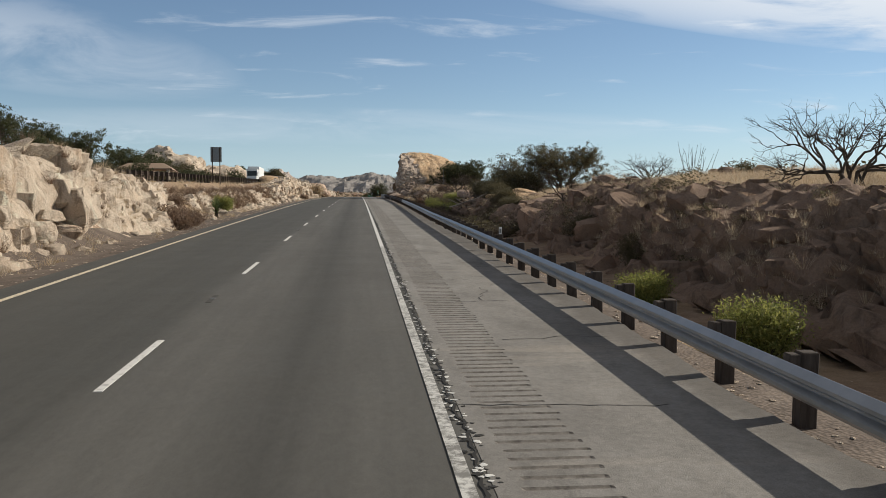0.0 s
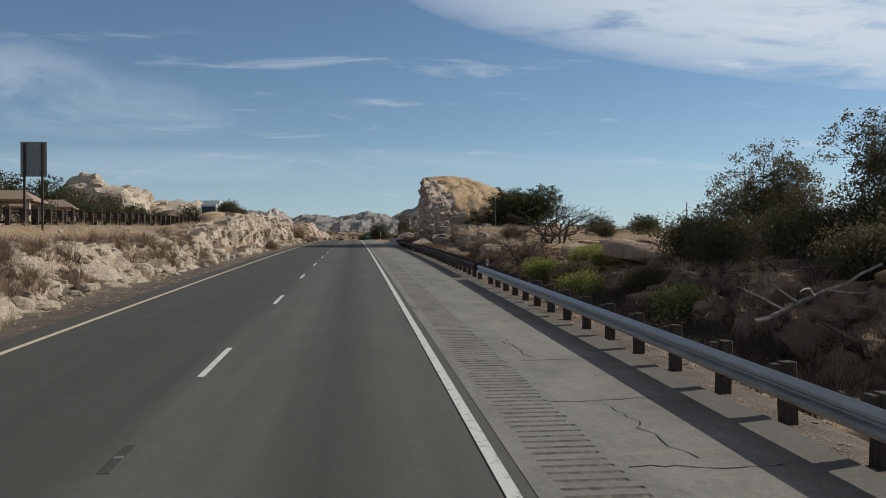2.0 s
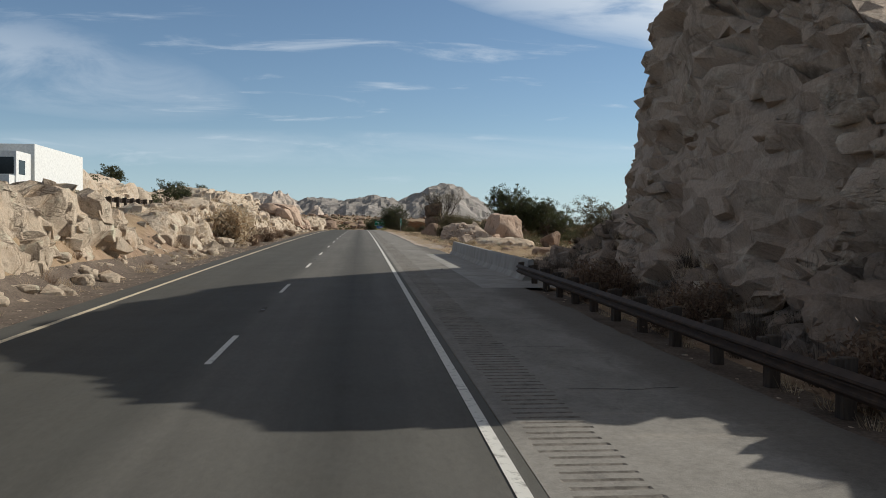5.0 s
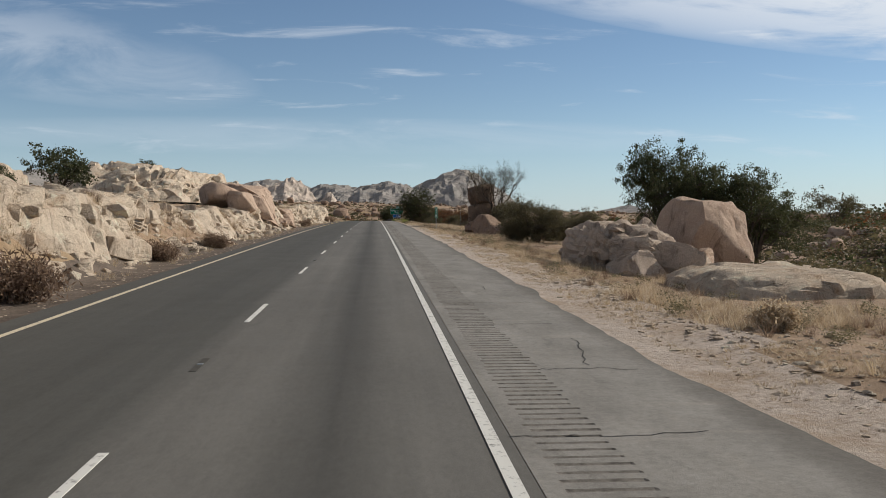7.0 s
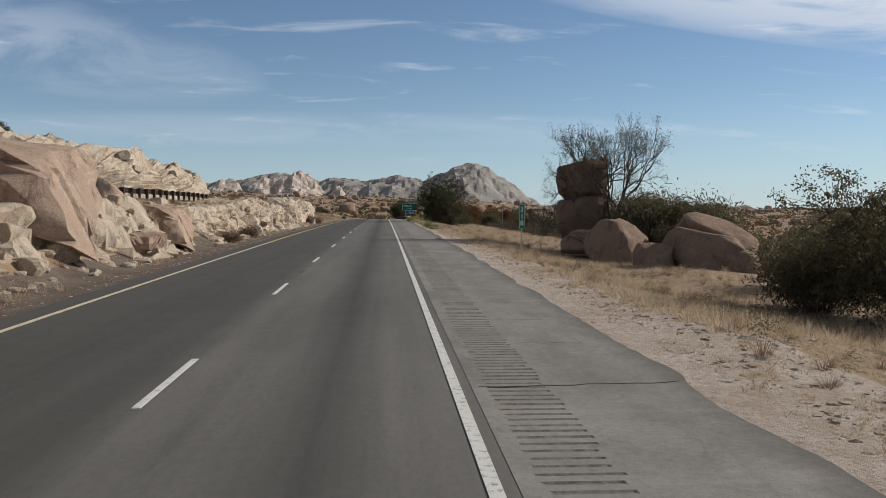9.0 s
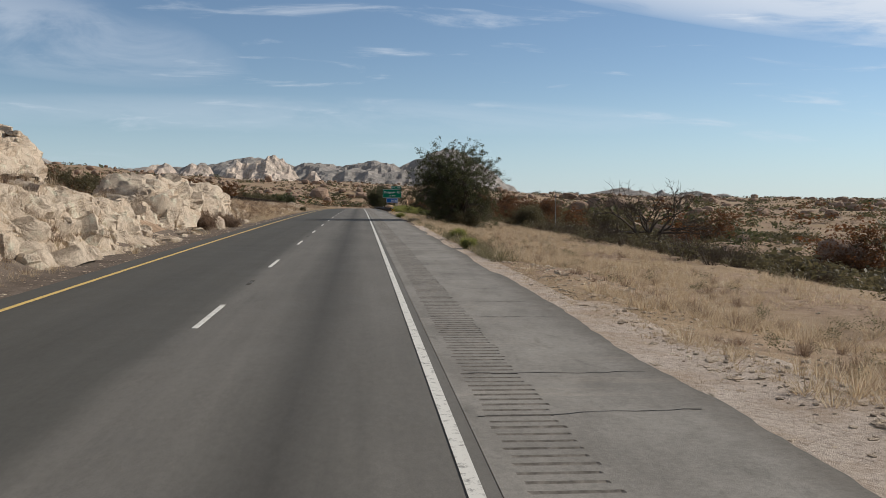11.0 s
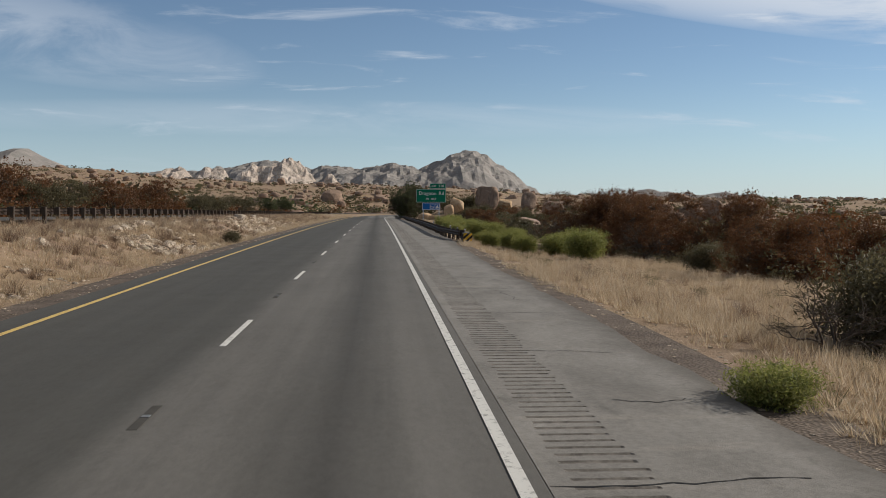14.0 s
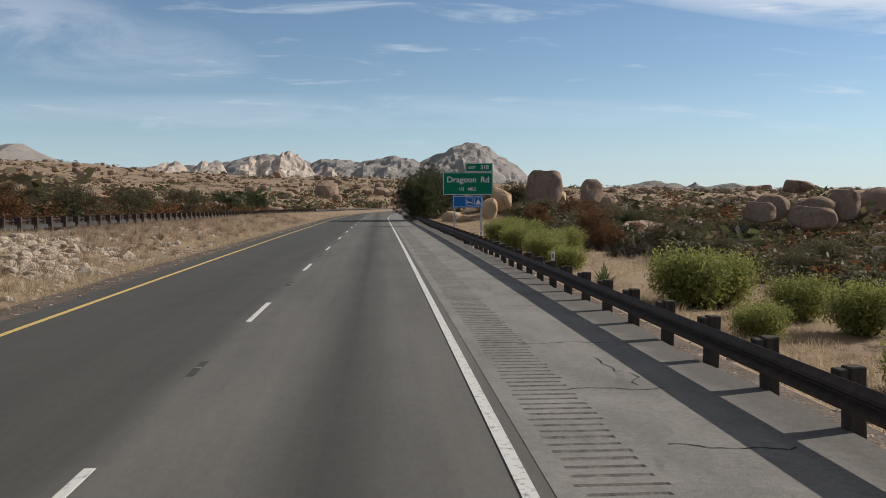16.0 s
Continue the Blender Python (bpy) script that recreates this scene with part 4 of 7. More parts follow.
ROUND["face2"] = [boulder_mesh(77 + k, "cut", 4, 0.2, 0.14) for k in range(4)]
for row in (
    ("broken", "tan", -13.2, 278.5, 5.2, 7.0, 3.5, 0.85, 18, 8, "big split tan boulder resting on the granite cut", 1),
    ("round", "tan", -13.4, 271.5, 2.3, 3.0, 1.9, 1.75, 60, 5, "rounded orange-tan boulder on the granite cut", 2),
    ("round", "tan", -15.4, 273.0, 3.6, 4.2, 2.6, 1.9, 30, -6, "rounded tan boulder behind a larger one", 0),
    ("round", "tan", -14.6, 288.0, 3.2, 4.0, 2.0, 1.5, 75, 4, "tan boulder at the top of the cut", 3),
    ("broken", "tan", -11.3, 290.0, 2.6, 4.2, 1.9, 0.2, 15, 6, "pale angular granite block beside the road", 1),
    ("broken", "tan", -10.9, 283.5, 2.0, 2.8, 1.2, 0.0, 40, 0, "pale angular granite block at the foot of the cut", 2),
    ("broken", "cut", -11.2, 147.5, 1.9, 2.4, 2.2, -0.1, 12, 4, "pale upright granite block in the cut", 0),
    ("broken", "cut", -11.2, 24.0, 1.8, 3.2, 2.2, -0.1, -4, 5, "large white granite slab at the foot of the cut", 3),
    ("round", "dome", -15.8, 141.0, 3.6, 6.0, 1.6, 2.4, 8, 0, "flat tan boulder at the top of the bank", 2),
):
    rock(*row)
for row in (
    ("squat", "tan", 14.75, 231.5, 4.1, 4.2, 4.1, -1.5, 14, 3, "tall round brown boulder standing on a grassy verge", 1),
    ("broken", "face", 11.0, 227.4, 2.8, 3.2, 3.4, -2.3, 70, -10, "broken granite block leaning on a slab", 3),
    ("broken", "face", 9.8, 226.0, 2.1, 2.6, 2.4, -1.9, 110, 8, "cracked granite block at the foot of a slab", 0),
    ("broken", "face", 12.0, 226.6, 2.2, 2.4, 2.8, -1.9, 50, 8, "grey broken granite block leaning on another", 2),
    ("broken", "tan", 12.9, 227.6, 1.6, 1.8, 2.0, -1.5, 75, 4, "grey granite block below the round boulder", 3),
    ("broken", "brown", 16.9, 216.0, 1.5, 1.8, 1.9, -1.0, 40, 0, "small brown boulder in grass", 0),
    ("block", "brown", 13.4, 307.5, 3.7, 4.4, 3.45, -0.25, 3, 0, "lower block of a balanced brown boulder stack", 2),
    ("block", "brown", 13.35, 307.6, 3.6, 4.2, 3.0, 2.6, 4, -1, "upper block of a balanced brown boulder stack", 0),
):
    rock(*row)
for row in (
    ("ball", "brown", 12.4, 295.2, 3.2, 3.2, 3.1, -1.75, 35, 5, "rounded brown boulder on the dry grass verge", 1),
    ("ball", "brown", 13.3, 291.0, 2.3, 2.2, 2.2, -1.95, 80, 0, "small rounded brown boulder on the verge", 2),
    ("round", "brown", 16.7, 289.5, 2.4, 1.8, 2.0, -2.0, 10, 0, "squat brown boulder on the verge", 3),
    ("round", "brown", 18.2, 296.0, 4.6, 2.8, 2.0, -0.6, 0, 30, "slanted brown rock slab behind boulders", 0),
    ("round", "brown", 11.4, 301.5, 2.6, 2.6, 1.5, -0.8, 15, 0, "low brown boulder under a balanced stack", 3),
    ("round", "brown", 15.6, 291.0, 3.0, 4.2, 2.0, -1.0, 25, 10, "brown boulder half hidden by scrub", 1),
    ("round", "brown", 19.7, 557.0, 3.9, 3.8, 4.6, 1.8, 25, 4, "tall rounded orange-brown boulder beyond the sign", 1),
    ("round", "dome", 13.6, 552.0, 2.3, 2.4, 3.0, 1.2, 60, 0, "rounded tan boulder beyond the sign", 2),
    ("round", "dome", 11.4, 548.0, 1.9, 2.0, 2.6, 0.2, 10, 0, "upright tan boulder behind the sign", 0),
):
    rock(*row)
for row in (
    ("round", "brown", 32.0, 585.0, 3.7, 3.6, 4.1, 1.9, 40, 0, "rounded reddish boulder on a low rise", 3),
    ("round", "dome", 27.5, 590.0, 3.2, 3.2, 2.6, 1.8, 70, 0, "rounded reddish boulder on a low rise", 0),
    ("round", "dome", 7.8, 548.0, 3.0, 2.6, 1.8, -0.5, 30, 0, "pale boulder below the sign", 1),
    ("round", "brown", 64.0, 592.0, 6.5, 6.0, 4.6, -1.0, 10, 4, "long reddish boulder ridge above the scrub", 3),
    ("round", "brown", 67.7, 588.0, 4.6, 4.4, 2.1, 3.8, 20, 6, "flat reddish boulder perched on a ridge", 0),
    ("round", "brown", 76.6, 590.0, 4.0, 5.0, 5.4, -0.9, 40, 0, "rounded reddish boulder on a ridge", 1),
    ("round", "brown", 84.5, 594.0, 8.0, 7.0, 5.6, -1.0, 70, 0, "rounded reddish boulder on a ridge", 2),
    ("round", "brown", 71.5, 590.0, 6.0, 6.0, 4.2, -1.0, 75, 5, "rounded reddish boulder on a ridge", 2),
    ("round", "brown", 60.0, 585.0, 4.0, 4.5, 3.4, -1.0, 35, 5, "rounded reddish boulder on a ridge", 1),
):
    rock(*row)
for row in (
    ("round", "brown", 57.5, 562.0, 5.5, 5.0, 3.0, -1.3, 15, 6, "long brown boulder below the ridge", 1),
    ("round", "tan", 15.5, 99.0, 4.4, 6.0, 1.2, 0.05, 20, 5, "smooth pale granite slab on the bank", 3),
    ("round", "tan", 11.8, 86.0, 3.2, 5.0, 1.1, 0.35, 20, 6, "smooth tan granite slab in the dry grass of the bank", 0),
    ("round", "tan", 13.8, 91.5, 3.6, 5.0, 1.2, 0.35, 50, 4, "smooth tan granite slab in the dry grass of the bank", 1),
    ("round", "tan", 11.0, 93.5, 2.6, 3.6, 0.9, 0.2, -10, 8, "small tan granite slab in the dry grass of the bank", 2),
    ("round", "brown", 16.6, 84.0, 4.0, 7.0, 1.0, 0.6, 50, 0, "rounded brown slab on the bank", 0),
    ("round", "face2", 9.0, 110.0, 2.2, 4.0, 0.9, -0.15, 10, 8, "pale smooth granite slab among dry brush", 2),
):
    rock(*row)


def broken_slabs():
    """Slabs and blocks strewn over the brown bank, each a rock of its own."""
    rng = random.Random(77)
    for k in range(34):
        s = rng.uniform(50, 108)
        u = rng.uniform(11.5, 23)
        h = rng.uniform(0.6, 1.3)
        rock("round", rng.choice(["brown", "dome", "dome"]), u, s, rng.uniform(1.8, 4.2), rng.uniform(2.4, 5.0), h, float(height(u, s)) - h * 0.45, rng.uniform(0, 180), rng.uniform(-7, 7), "rounded tan slab half buried in the grassy bank", k % 4, "slabs on the bank")
    for k in range(30):
        s = rng.uniform(4, 60)
        u = rng.uniform(8.6, 11.5) if s < 42 else rng.uniform(9, 14)
        h = rng.uniform(0.5, 1.5)
        rock("broken", "brown", u, s, rng.uniform(0.9, 2.4), rng.uniform(1.0, 2.8), h, float(height(u, s)) - h * 0.3, rng.uniform(0, 180), rng.uniform(-20, 20), "angular brown rock jutting from the shaded bank", k % 4, "rocks in the bank")
    rock("broken", "brown", 9.3, 39.5, 1.5, 2.2, 1.5, -0.7, 20, 10, "big grey slab of rock in the shaded bank", 1)


broken_slabs()


def loose_blocks():
    """Blocks standing proud of the cuts, split off along the joints, bedded at one slant in each cut."""
    rng = random.Random(5)
    for n, (cut, pts, mat, many, size, dip) in enumerate(CUTS):
        taken = []
        for _ in range(many * 6):
            if len(taken) >= many:
                break
            x, y, z = pts[rng.randrange(len(pts))]
            w = size * rng.uniform(0.35, 1.0) ** 1.3
            if any(abs(y - b) < (w + d) * 0.55 and abs(z - c) < (w + d) * 0.34 for b, c, d in taken):
                continue
            taken.append((y, z, w))
            side = 1 if x < 0 else -1
            l, h, d = w * rng.uniform(0.35, 0.85), w * rng.uniform(0.2, 0.5), w * rng.uniform(0.35, 0.6)
            ob = part("block", CHIPS[mat][rng.randrange(9)], cut)
            ob.matrix_world = Matrix.Translation((x - side * d * rng.uniform(0.35, 0.8), y, z - h * rng.uniform(0.2, 0.7))) @ pose(0, 0, 0, dip + rng.uniform(-9, 9), side * rng.uniform(-4, 16), rng.uniform(-22, 22)) @ Matrix.Diagonal((d, l, h, 1))


loose_blocks()


# ---- plants ----
def tube(points, r0, r1, sides=5):
    """A tapered round limb along points."""
    pts = np.asarray(points, float)
    n = len(pts)
    tang = np.gradient(pts, axis=0)
    tang /= np.linalg.norm(tang, axis=1, keepdims=True) + 1e-9
    ref = np.array([0.31, 0.87, 0.2])
    a = np.cross(tang, ref); a /= np.linalg.norm(a, axis=1, keepdims=True) + 1e-9
    b = np.cross(tang, a)
    ang = np.linspace(0, 2 * pi, sides, endpoint=False)
    rad = np.linspace(r0, r1, n)[:, None, None]
    ring = pts[:, None] + rad * (a[:, None] * np.cos(ang)[None, :, None] + b[:, None] * np.sin(ang)[None, :, None])
    i = np.arange(n * sides).reshape(n, sides)
    j = np.roll(i, -1, 1)
    F = np.stack([i[:-1].ravel(), j[:-1].ravel(), j[1:].ravel(), i[1:].ravel()], 1)
    return ring.reshape(-1, 3), F


def limb(rng, a, b, sag, k=5):
    a, b = np.asarray(a, float), np.asarray(b, float)
    t = np.linspace(0, 1, k)[:, None]
    side = rng.normal(size=3) * np.linalg.norm(b - a) * sag
    return a + (b - a) * t + side * (t * (1 - t) * 4) * 0.5 + rng.normal(size=(k, 3)) * np.linalg.norm(b - a) * 0.015 * (t > 0)


def leaves(rng, centres, spread, size, per, flat=0.0, narrow=0.55):
    """Small leaf blades scattered round the centres."""
    n = len(centres) * per
    c = np.repeat(np.asarray(centres, float), per, 0)
    off = rng.normal(size=(n, 3)) * np.repeat(np.asarray(spread, float).reshape(-1, 1) * np.ones((len(centres), 1)), per, 0)
    off[:, 2] *= 0.75
    p = c + off
    d = rng.normal(size=(n, 3)); d[:, 2] += flat; d /= np.linalg.norm(d, axis=1, keepdims=True)
    e = np.cross(d, rng.normal(size=(n, 3))); e /= np.linalg.norm(e, axis=1, keepdims=True)
    z = size * rng.uniform(0.6, 1.4, (n, 1))
    d, e = d * z, e * z * narrow
    V = np.stack([p - d, p + e, p + d, p - e], 1).reshape(-1, 3)
    return V, np.arange(n * 4).reshape(n, 4)


def crown_centres(rng, n, w, h, base, lumps=7, ragged=0.35):
    """Places of leaf sprays in an uneven crown made of several lumps."""
    out = []
    L = []
    for _ in range(lumps):
        a, r = rng.uniform(0, 2 * pi), rng.uniform(0.15, 0.62) ** 0.7
        L.append((r * cos(a) * w / 2, r * sin(a) * w / 2, base + h * rng.uniform(0.14 if base <= 0 else 0.28, 0.78), rng.uniform(0.22, 0.40)))
    while len(out) < n:
        x, y, z, q = L[rng.integers(lumps)]
        v = rng.normal(size=3); v /= np.linalg.norm(v)
        v *= rng.uniform(0.45, 1.0 + ragged * rng.random()) * q
        p = (x + v[0] * w * 0.72, y + v[1] * w * 0.72, z + v[2] * h * 0.85)
        if base * 0.8 < p[2] < base + h * 1.05:
            out.append(p)
    return np.array(out)


def tree_meshes(seed, w, h, clear, sprays, per, leaf, spread, stems=3, trunk=0.16, leaf_mat="oak", lumps=7, ragged=0.35):
    """Trunk and crown meshes of a tree h high and w across, clear below the crown."""
    rng = np.random.default_rng(seed)
    C = crown_centres(rng, sprays, w, h - clear, clear, lumps, ragged)
    tubes = []
    stemtops = []
    for k in range(stems):
        a = 2 * pi * k / stems + rng.uniform(-0.5, 0.5)
        q = np.array([cos(a) * w * 0.16, sin(a) * w * 0.16, clear + (h - clear) * 0.38])
        tubes.append(tube(limb(rng, (cos(a) * trunk * 0.7, sin(a) * trunk * 0.7, -0.4), q, 0.12, 7), trunk, trunk * 0.45, 7))
        stemtops.append(q)
    hubs = []
    for k in range(max(8, sprays // 10)):
        c = C[rng.integers(len(C))]
        s = min(stemtops, key=lambda q: np.linalg.norm(q[:2] - c[:2]))
        f = rng.uniform(0.2, 1)
        root = np.array([s[0] * f, s[1] * f, s[2] * f])
        hub = root + (c - root) * 0.72
        tubes.append(tube(limb(rng, root, hub, 0.2, 5), trunk * 0.32, trunk * 0.13, 5))
        hubs.append(hub)
    hubs = np.array(hubs)
    for c in C:
        k = np.argmin(((hubs - c) ** 2).sum(1))
        tubes.append(tube(limb(rng, hubs[k], c, 0.2, 4), trunk * 0.11, trunk * 0.04, 3))
    trunk_me = mesh_of("trunk", *joined(tubes), "bark", True)
    V, F = leaves(rng, C, spread * rng.uniform(0.6, 1.3, len(C)), leaf, per)
    return trunk_me, mesh_of("crown", V, F, leaf_mat)


def bare_meshes(seed, h, w, depth=5, stems=3, trunk=0.13, haze=0, mat="mesquite"):
    """A leafless tree of forking twigs; with haze, a thin scatter of last leaves."""
    rng = np.random.default_rng(seed)
    tubes, tips = [], []

    def fork(p, d, length, r, left):
        q = p + d * length
        tubes.append(tube(limb(rng, p, q, 0.18, 4), r, r * 0.62, 6 if left > 3 else 3))
        if left == 0:
            tips.append(q)
            return
        for _ in range(2 if left < 2 else int(rng.integers(2, 4))):
            e = d + rng.normal(size=3) * 0.52 + np.array([0, 0, 0.10])
            e[:2] *= w / h * 1.25
            e /= np.linalg.norm(e)
            fork(q if rng.random() < 0.7 else p + (q - p) * rng.uniform(0.5, 1), e, length * rng.uniform(0.62, 0.85), r * 0.62, left - 1)

    for k in range(stems):
        a = 2 * pi * k / stems + rng.uniform(-0.4, 0.4)
        d = np.array([cos(a) * 0.5, sin(a) * 0.5, 1.0]); d /= np.linalg.norm(d)
        fork(np.array([cos(a) * 0.1, sin(a) * 0.1, -0.3]), d, h * 0.27, trunk, depth)
    trunk_me = mesh_of("trunk", *joined(tubes), "bark", True)
    crown = None
    if haze:
        V, F = leaves(rng, np.array(tips), 0.16, 0.035, haze)
        crown = mesh_of("crown", V, F, mat)
    return trunk_me, crown


def shrub_meshes(seed, w, h, stems, per, leaf, mat, upright=0.6):
    """A many-stemmed shrub with fine foliage along its stems."""
    rng = np.random.default_rng(seed)
    tubes, C = [], []
    for k in range(stems):
        a, r = rng.uniform(0, 2 * pi), rng.uniform(0, 1) ** 0.6
        top = np.array([cos(a) * r * w / 2, sin(a) * r * w / 2, h * (1 - 0.5 * r * r * (1 - upright)) * rng.uniform(0.6, 1.0)])
        pts = limb(rng, (cos(a) * 0.08 * w, sin(a) * 0.08 * w, -0.15), top, 0.14, 5)
        tubes.append(tube(pts, 0.018, 0.006, 3))
        for f in (0.45, 0.62, 0.78, 0.9, 1.0):
            j = pts[0] + (top - pts[0]) * f + rng.normal(size=3) * 0.05 * w
            C.append(j)
    V, F = leaves(rng, np.array(C), 0.055 * (w + h), leaf, per, 0.5, 0.3)
    V[:, 2] = np.maximum(V[:, 2], 0.0)
    return mesh_of("stems", *joined(tubes), "bark"), mesh_of("foliage", V, F, mat)


KINDS = {}


def plant(kind, u, s, size=1.0, turn=0.0, label="", wide=1.0, rel=None, sink=0.05):
    """A plant of one of the kinds; those that stand far off have coarser leaves."""
    far = abs(u) > 23 or (s > 540 and abs(u) > 8)
    name, parts, category, group = KINDS.get(kind + "_far", KINDS[kind]) if far else KINDS[kind]
    ob = empty(name, Matrix.Translation(at(u, s, rel, sink)) @ pose(0, 0, 0, 0, 0, turn) @ Matrix.Diagonal((size * wide, size * wide, size, 1)), label, category, group)
    for pname, me in parts:
        if me is not None:
            part(pname, me, ob)
    return ob


def kind(key, name, meshes, names, category, group):
    KINDS[key] = (name, list(zip(names, meshes)), category, group)


TC = ("trunk", "crown")
SF = ("woody_base", "foliage")
kind("oak_a", "oak_tree", tree_meshes(1, 8.0, 6.2, 0.0, 1000, 60, 0.07, 0.17, 4, 0.17, "oak", 17, 0.25), TC, "tree", "desert trees")
kind("oak_b", "oak_tree", tree_meshes(2, 8.0, 7.2, -0.5, 1500, 62, 0.052, 0.15, 5, 0.16, "oak", 24, 0.35), TC, "tree", "desert trees")
kind("oak_d", "oak_tree", tree_meshes(2, 8.0, 7.2, -0.2, 1800, 54, 0.041, 0.128, 5, 0.15, "oak", 26, 0.25), TC, "tree", "desert trees")
kind("oak_c", "oak_tree", tree_meshes(3, 6.4, 5.6, 0.3, 700, 76, 0.05, 0.155, 3, 0.15, "oak", 12, 0.2), TC, "tree", "desert trees")
kind("mesq_a", "mesquite_tree", tree_meshes(4, 8.8, 4.9, 0.35, 950, 44, 0.05, 0.15, 4, 0.15, "mesquite", 15, 0.3), TC, "tree", "desert trees")
kind("mesq_b", "mesquite_tree", tree_meshes(5, 7.0, 5.0, 0.0, 700, 46, 0.052, 0.16, 5, 0.13, "mesquite", 12, 0.4), TC, "tree", "desert trees")
kind("rust_a", "russet_tree", tree_meshes(6, 8.0, 5.6, 0.0, 900, 46, 0.056, 0.16, 5, 0.13, "rust", 16, 0.3), TC, "tree", "desert trees")
kind("oak_c_far", "oak_tree", tree_meshes(3, 6.4, 5.6, 0.3, 200, 20, 0.13, 0.24, 3, 0.15, "oak", 7), TC, "tree", "desert trees")
kind("mesq_b_far", "mesquite_tree", tree_meshes(5, 7.0, 5.0, 0.0, 220, 20, 0.11, 0.25, 5, 0.13, "mesquite", 8, 0.5), TC, "tree", "desert trees")
kind("rust_a_far", "russet_tree", tree_meshes(6, 8.0, 5.6, 0.0, 260, 20, 0.12, 0.27, 5, 0.13, "rust", 14, 0.4), TC, "tree", "desert trees")
kind("scrub_far", "dark_shrub", shrub_meshes(13, 3.6, 2.6, 50, 12, 0.16, "mesquite", 0.4), SF, "shrub", "dark shrubs")
kind("bare_a", "bare_tree", bare_meshes(7, 5.6, 6.0, 6, 5, 0.11), TC, "tree", "bare trees")
kind("bare_b", "bare_tree", bare_meshes(8, 4.2, 5.0, 6, 5, 0.08), TC, "tree", "bare trees")
kind("bare_c", "bare_tree", bare_meshes(9, 8.4, 6.4, 7, 4, 0.16, 5), TC, "tree", "bare trees")
kind("broom", "green_shrub", shrub_meshes(11, 2.4, 1.7, 80, 34, 0.07, "broom", 0.9), SF, "shrub", "green shrubs")
kind("brush", "dry_shrub", shrub_meshes(12, 2.2, 1.3, 55, 18, 0.07, "brush", 0.3), SF, "shrub", "dry shrubs")
kind("scrub", "dark_shrub", shrub_meshes(13, 3.6, 2.6, 90, 34, 0.08, "mesquite", 0.4), SF, "shrub", "dark shrubs")
kind("strawbush", "straw_shrub", shrub_meshes(14, 2.0, 1.3, 60, 14, 0.10, "straw", 0.5), SF, "shrub", "dry shrubs")


def ocotillo_mesh(seed):
    rng = np.random.default_rng(seed)
    tubes = []
    for k in range(17):
        a = rng.uniform(0, 2 * pi)
        top = np.array([cos(a), sin(a), 0]) * rng.uniform(0.9, 2.4) + np.array([0, 0, rng.uniform(3.2, 4.8)])
        tubes.append(tube(limb(rng, (0, 0, -0.2), top, 0.08, 7), 0.03, 0.012, 4))
    return mesh_of("wands", *joined(tubes), "bark")


kind("ocotillo", "ocotillo", [ocotillo_mesh(3)], ["wand_cluster"], "cactus shrub", "")


def yucca_mesh(seed):
    rng = np.random.default_rng(seed)
    V, F = [], []
    for k in range(170):
        a, e = rng.uniform(0, 2 * pi), rng.uniform(-0.2, 1.35)
        d = np.array([cos(a) * cos(e), sin(a) * cos(e), sin(e)])
        sd = np.array([-sin(a), cos(a), 0]) * 0.022
        b = np.array([0, 0, rng.uniform(0.25, 0.8)])
        n = rng.uniform(0.5, 0.8)
        i = len(V)
        V += [b - sd, b + sd, b + d * n * 0.6 + sd, b + d * n * 0.6 - sd, b + d * n]
        F += [(i, i + 1, i + 2, i + 3), (i + 3, i + 2, i + 4, i + 4)]
    me = bpy.data.meshes.new("blades")
    me.from_pydata([tuple(v) for v in V], [], [tuple(dict.fromkeys(f)) for f in F])
    me.materials.append(M["yucca"])
    return me


kind("yucca", "yucca", [mesh_of("stump", *tube([(0, 0, -0.2), (0, 0, 0.3), (0.02, 0, 0.8)], 0.12, 0.10, 8), "bark", True), yucca_mesh(5)], ["stump", "leaf_rosette"], "yucca", "")

OAK, MES, RUS, BAR = "dark green live oak with a ragged crown", "grey-green mesquite with an open feathery crown", "russet-leaved desert tree in thick scrub", "leafless grey tree with forking twigs"
BRO, BRU, SCR, STR = "yellow-green broom-like shrub in dry grass", "low brown leafless brush", "dense dark olive desert shrub", "straw-coloured dry shrub on the gravel verge"
# right-hand side
for row in (("bare_b", 10.2, 36.5, 0.62, 20, BAR + " on a dark rock", 1.0, 1.2), ("bare_a", 18.8, 48, 0.6, 20, BAR), ("ocotillo", 48, 115, 1.5, 0, "tall ocotillo with thin bare wands"), ("ocotillo", 27, 92, 0.6, 60, "small ocotillo with thin bare wands"),):
    plant(*row)
for row in (("mesq_a", 18.8, 74, 0.98, 0, MES), ("mesq_b", 14.6, 80, 0.85, 90, MES), ("scrub", 11.6, 77, 0.75, 0, SCR), ("scrub", 13.2, 74, 0.85, 50, SCR), ("scrub", 15.4, 73, 0.95, 120, SCR), ("scrub", 12.4, 82, 0.8, 10, SCR), ("bare_b", 10.4, 70, 0.7, 10, BAR), ("bare_a", 15.3, 18, 0.82, 20, BAR + " on top of the bank"), ("mesq_b", 21.0, 126, 0.4, 40, MES), ("oak_a", 16.9, 143.5, 0.9, 10, OAK + " beside the dome", 1.3, 1.5),):
    plant(*row)
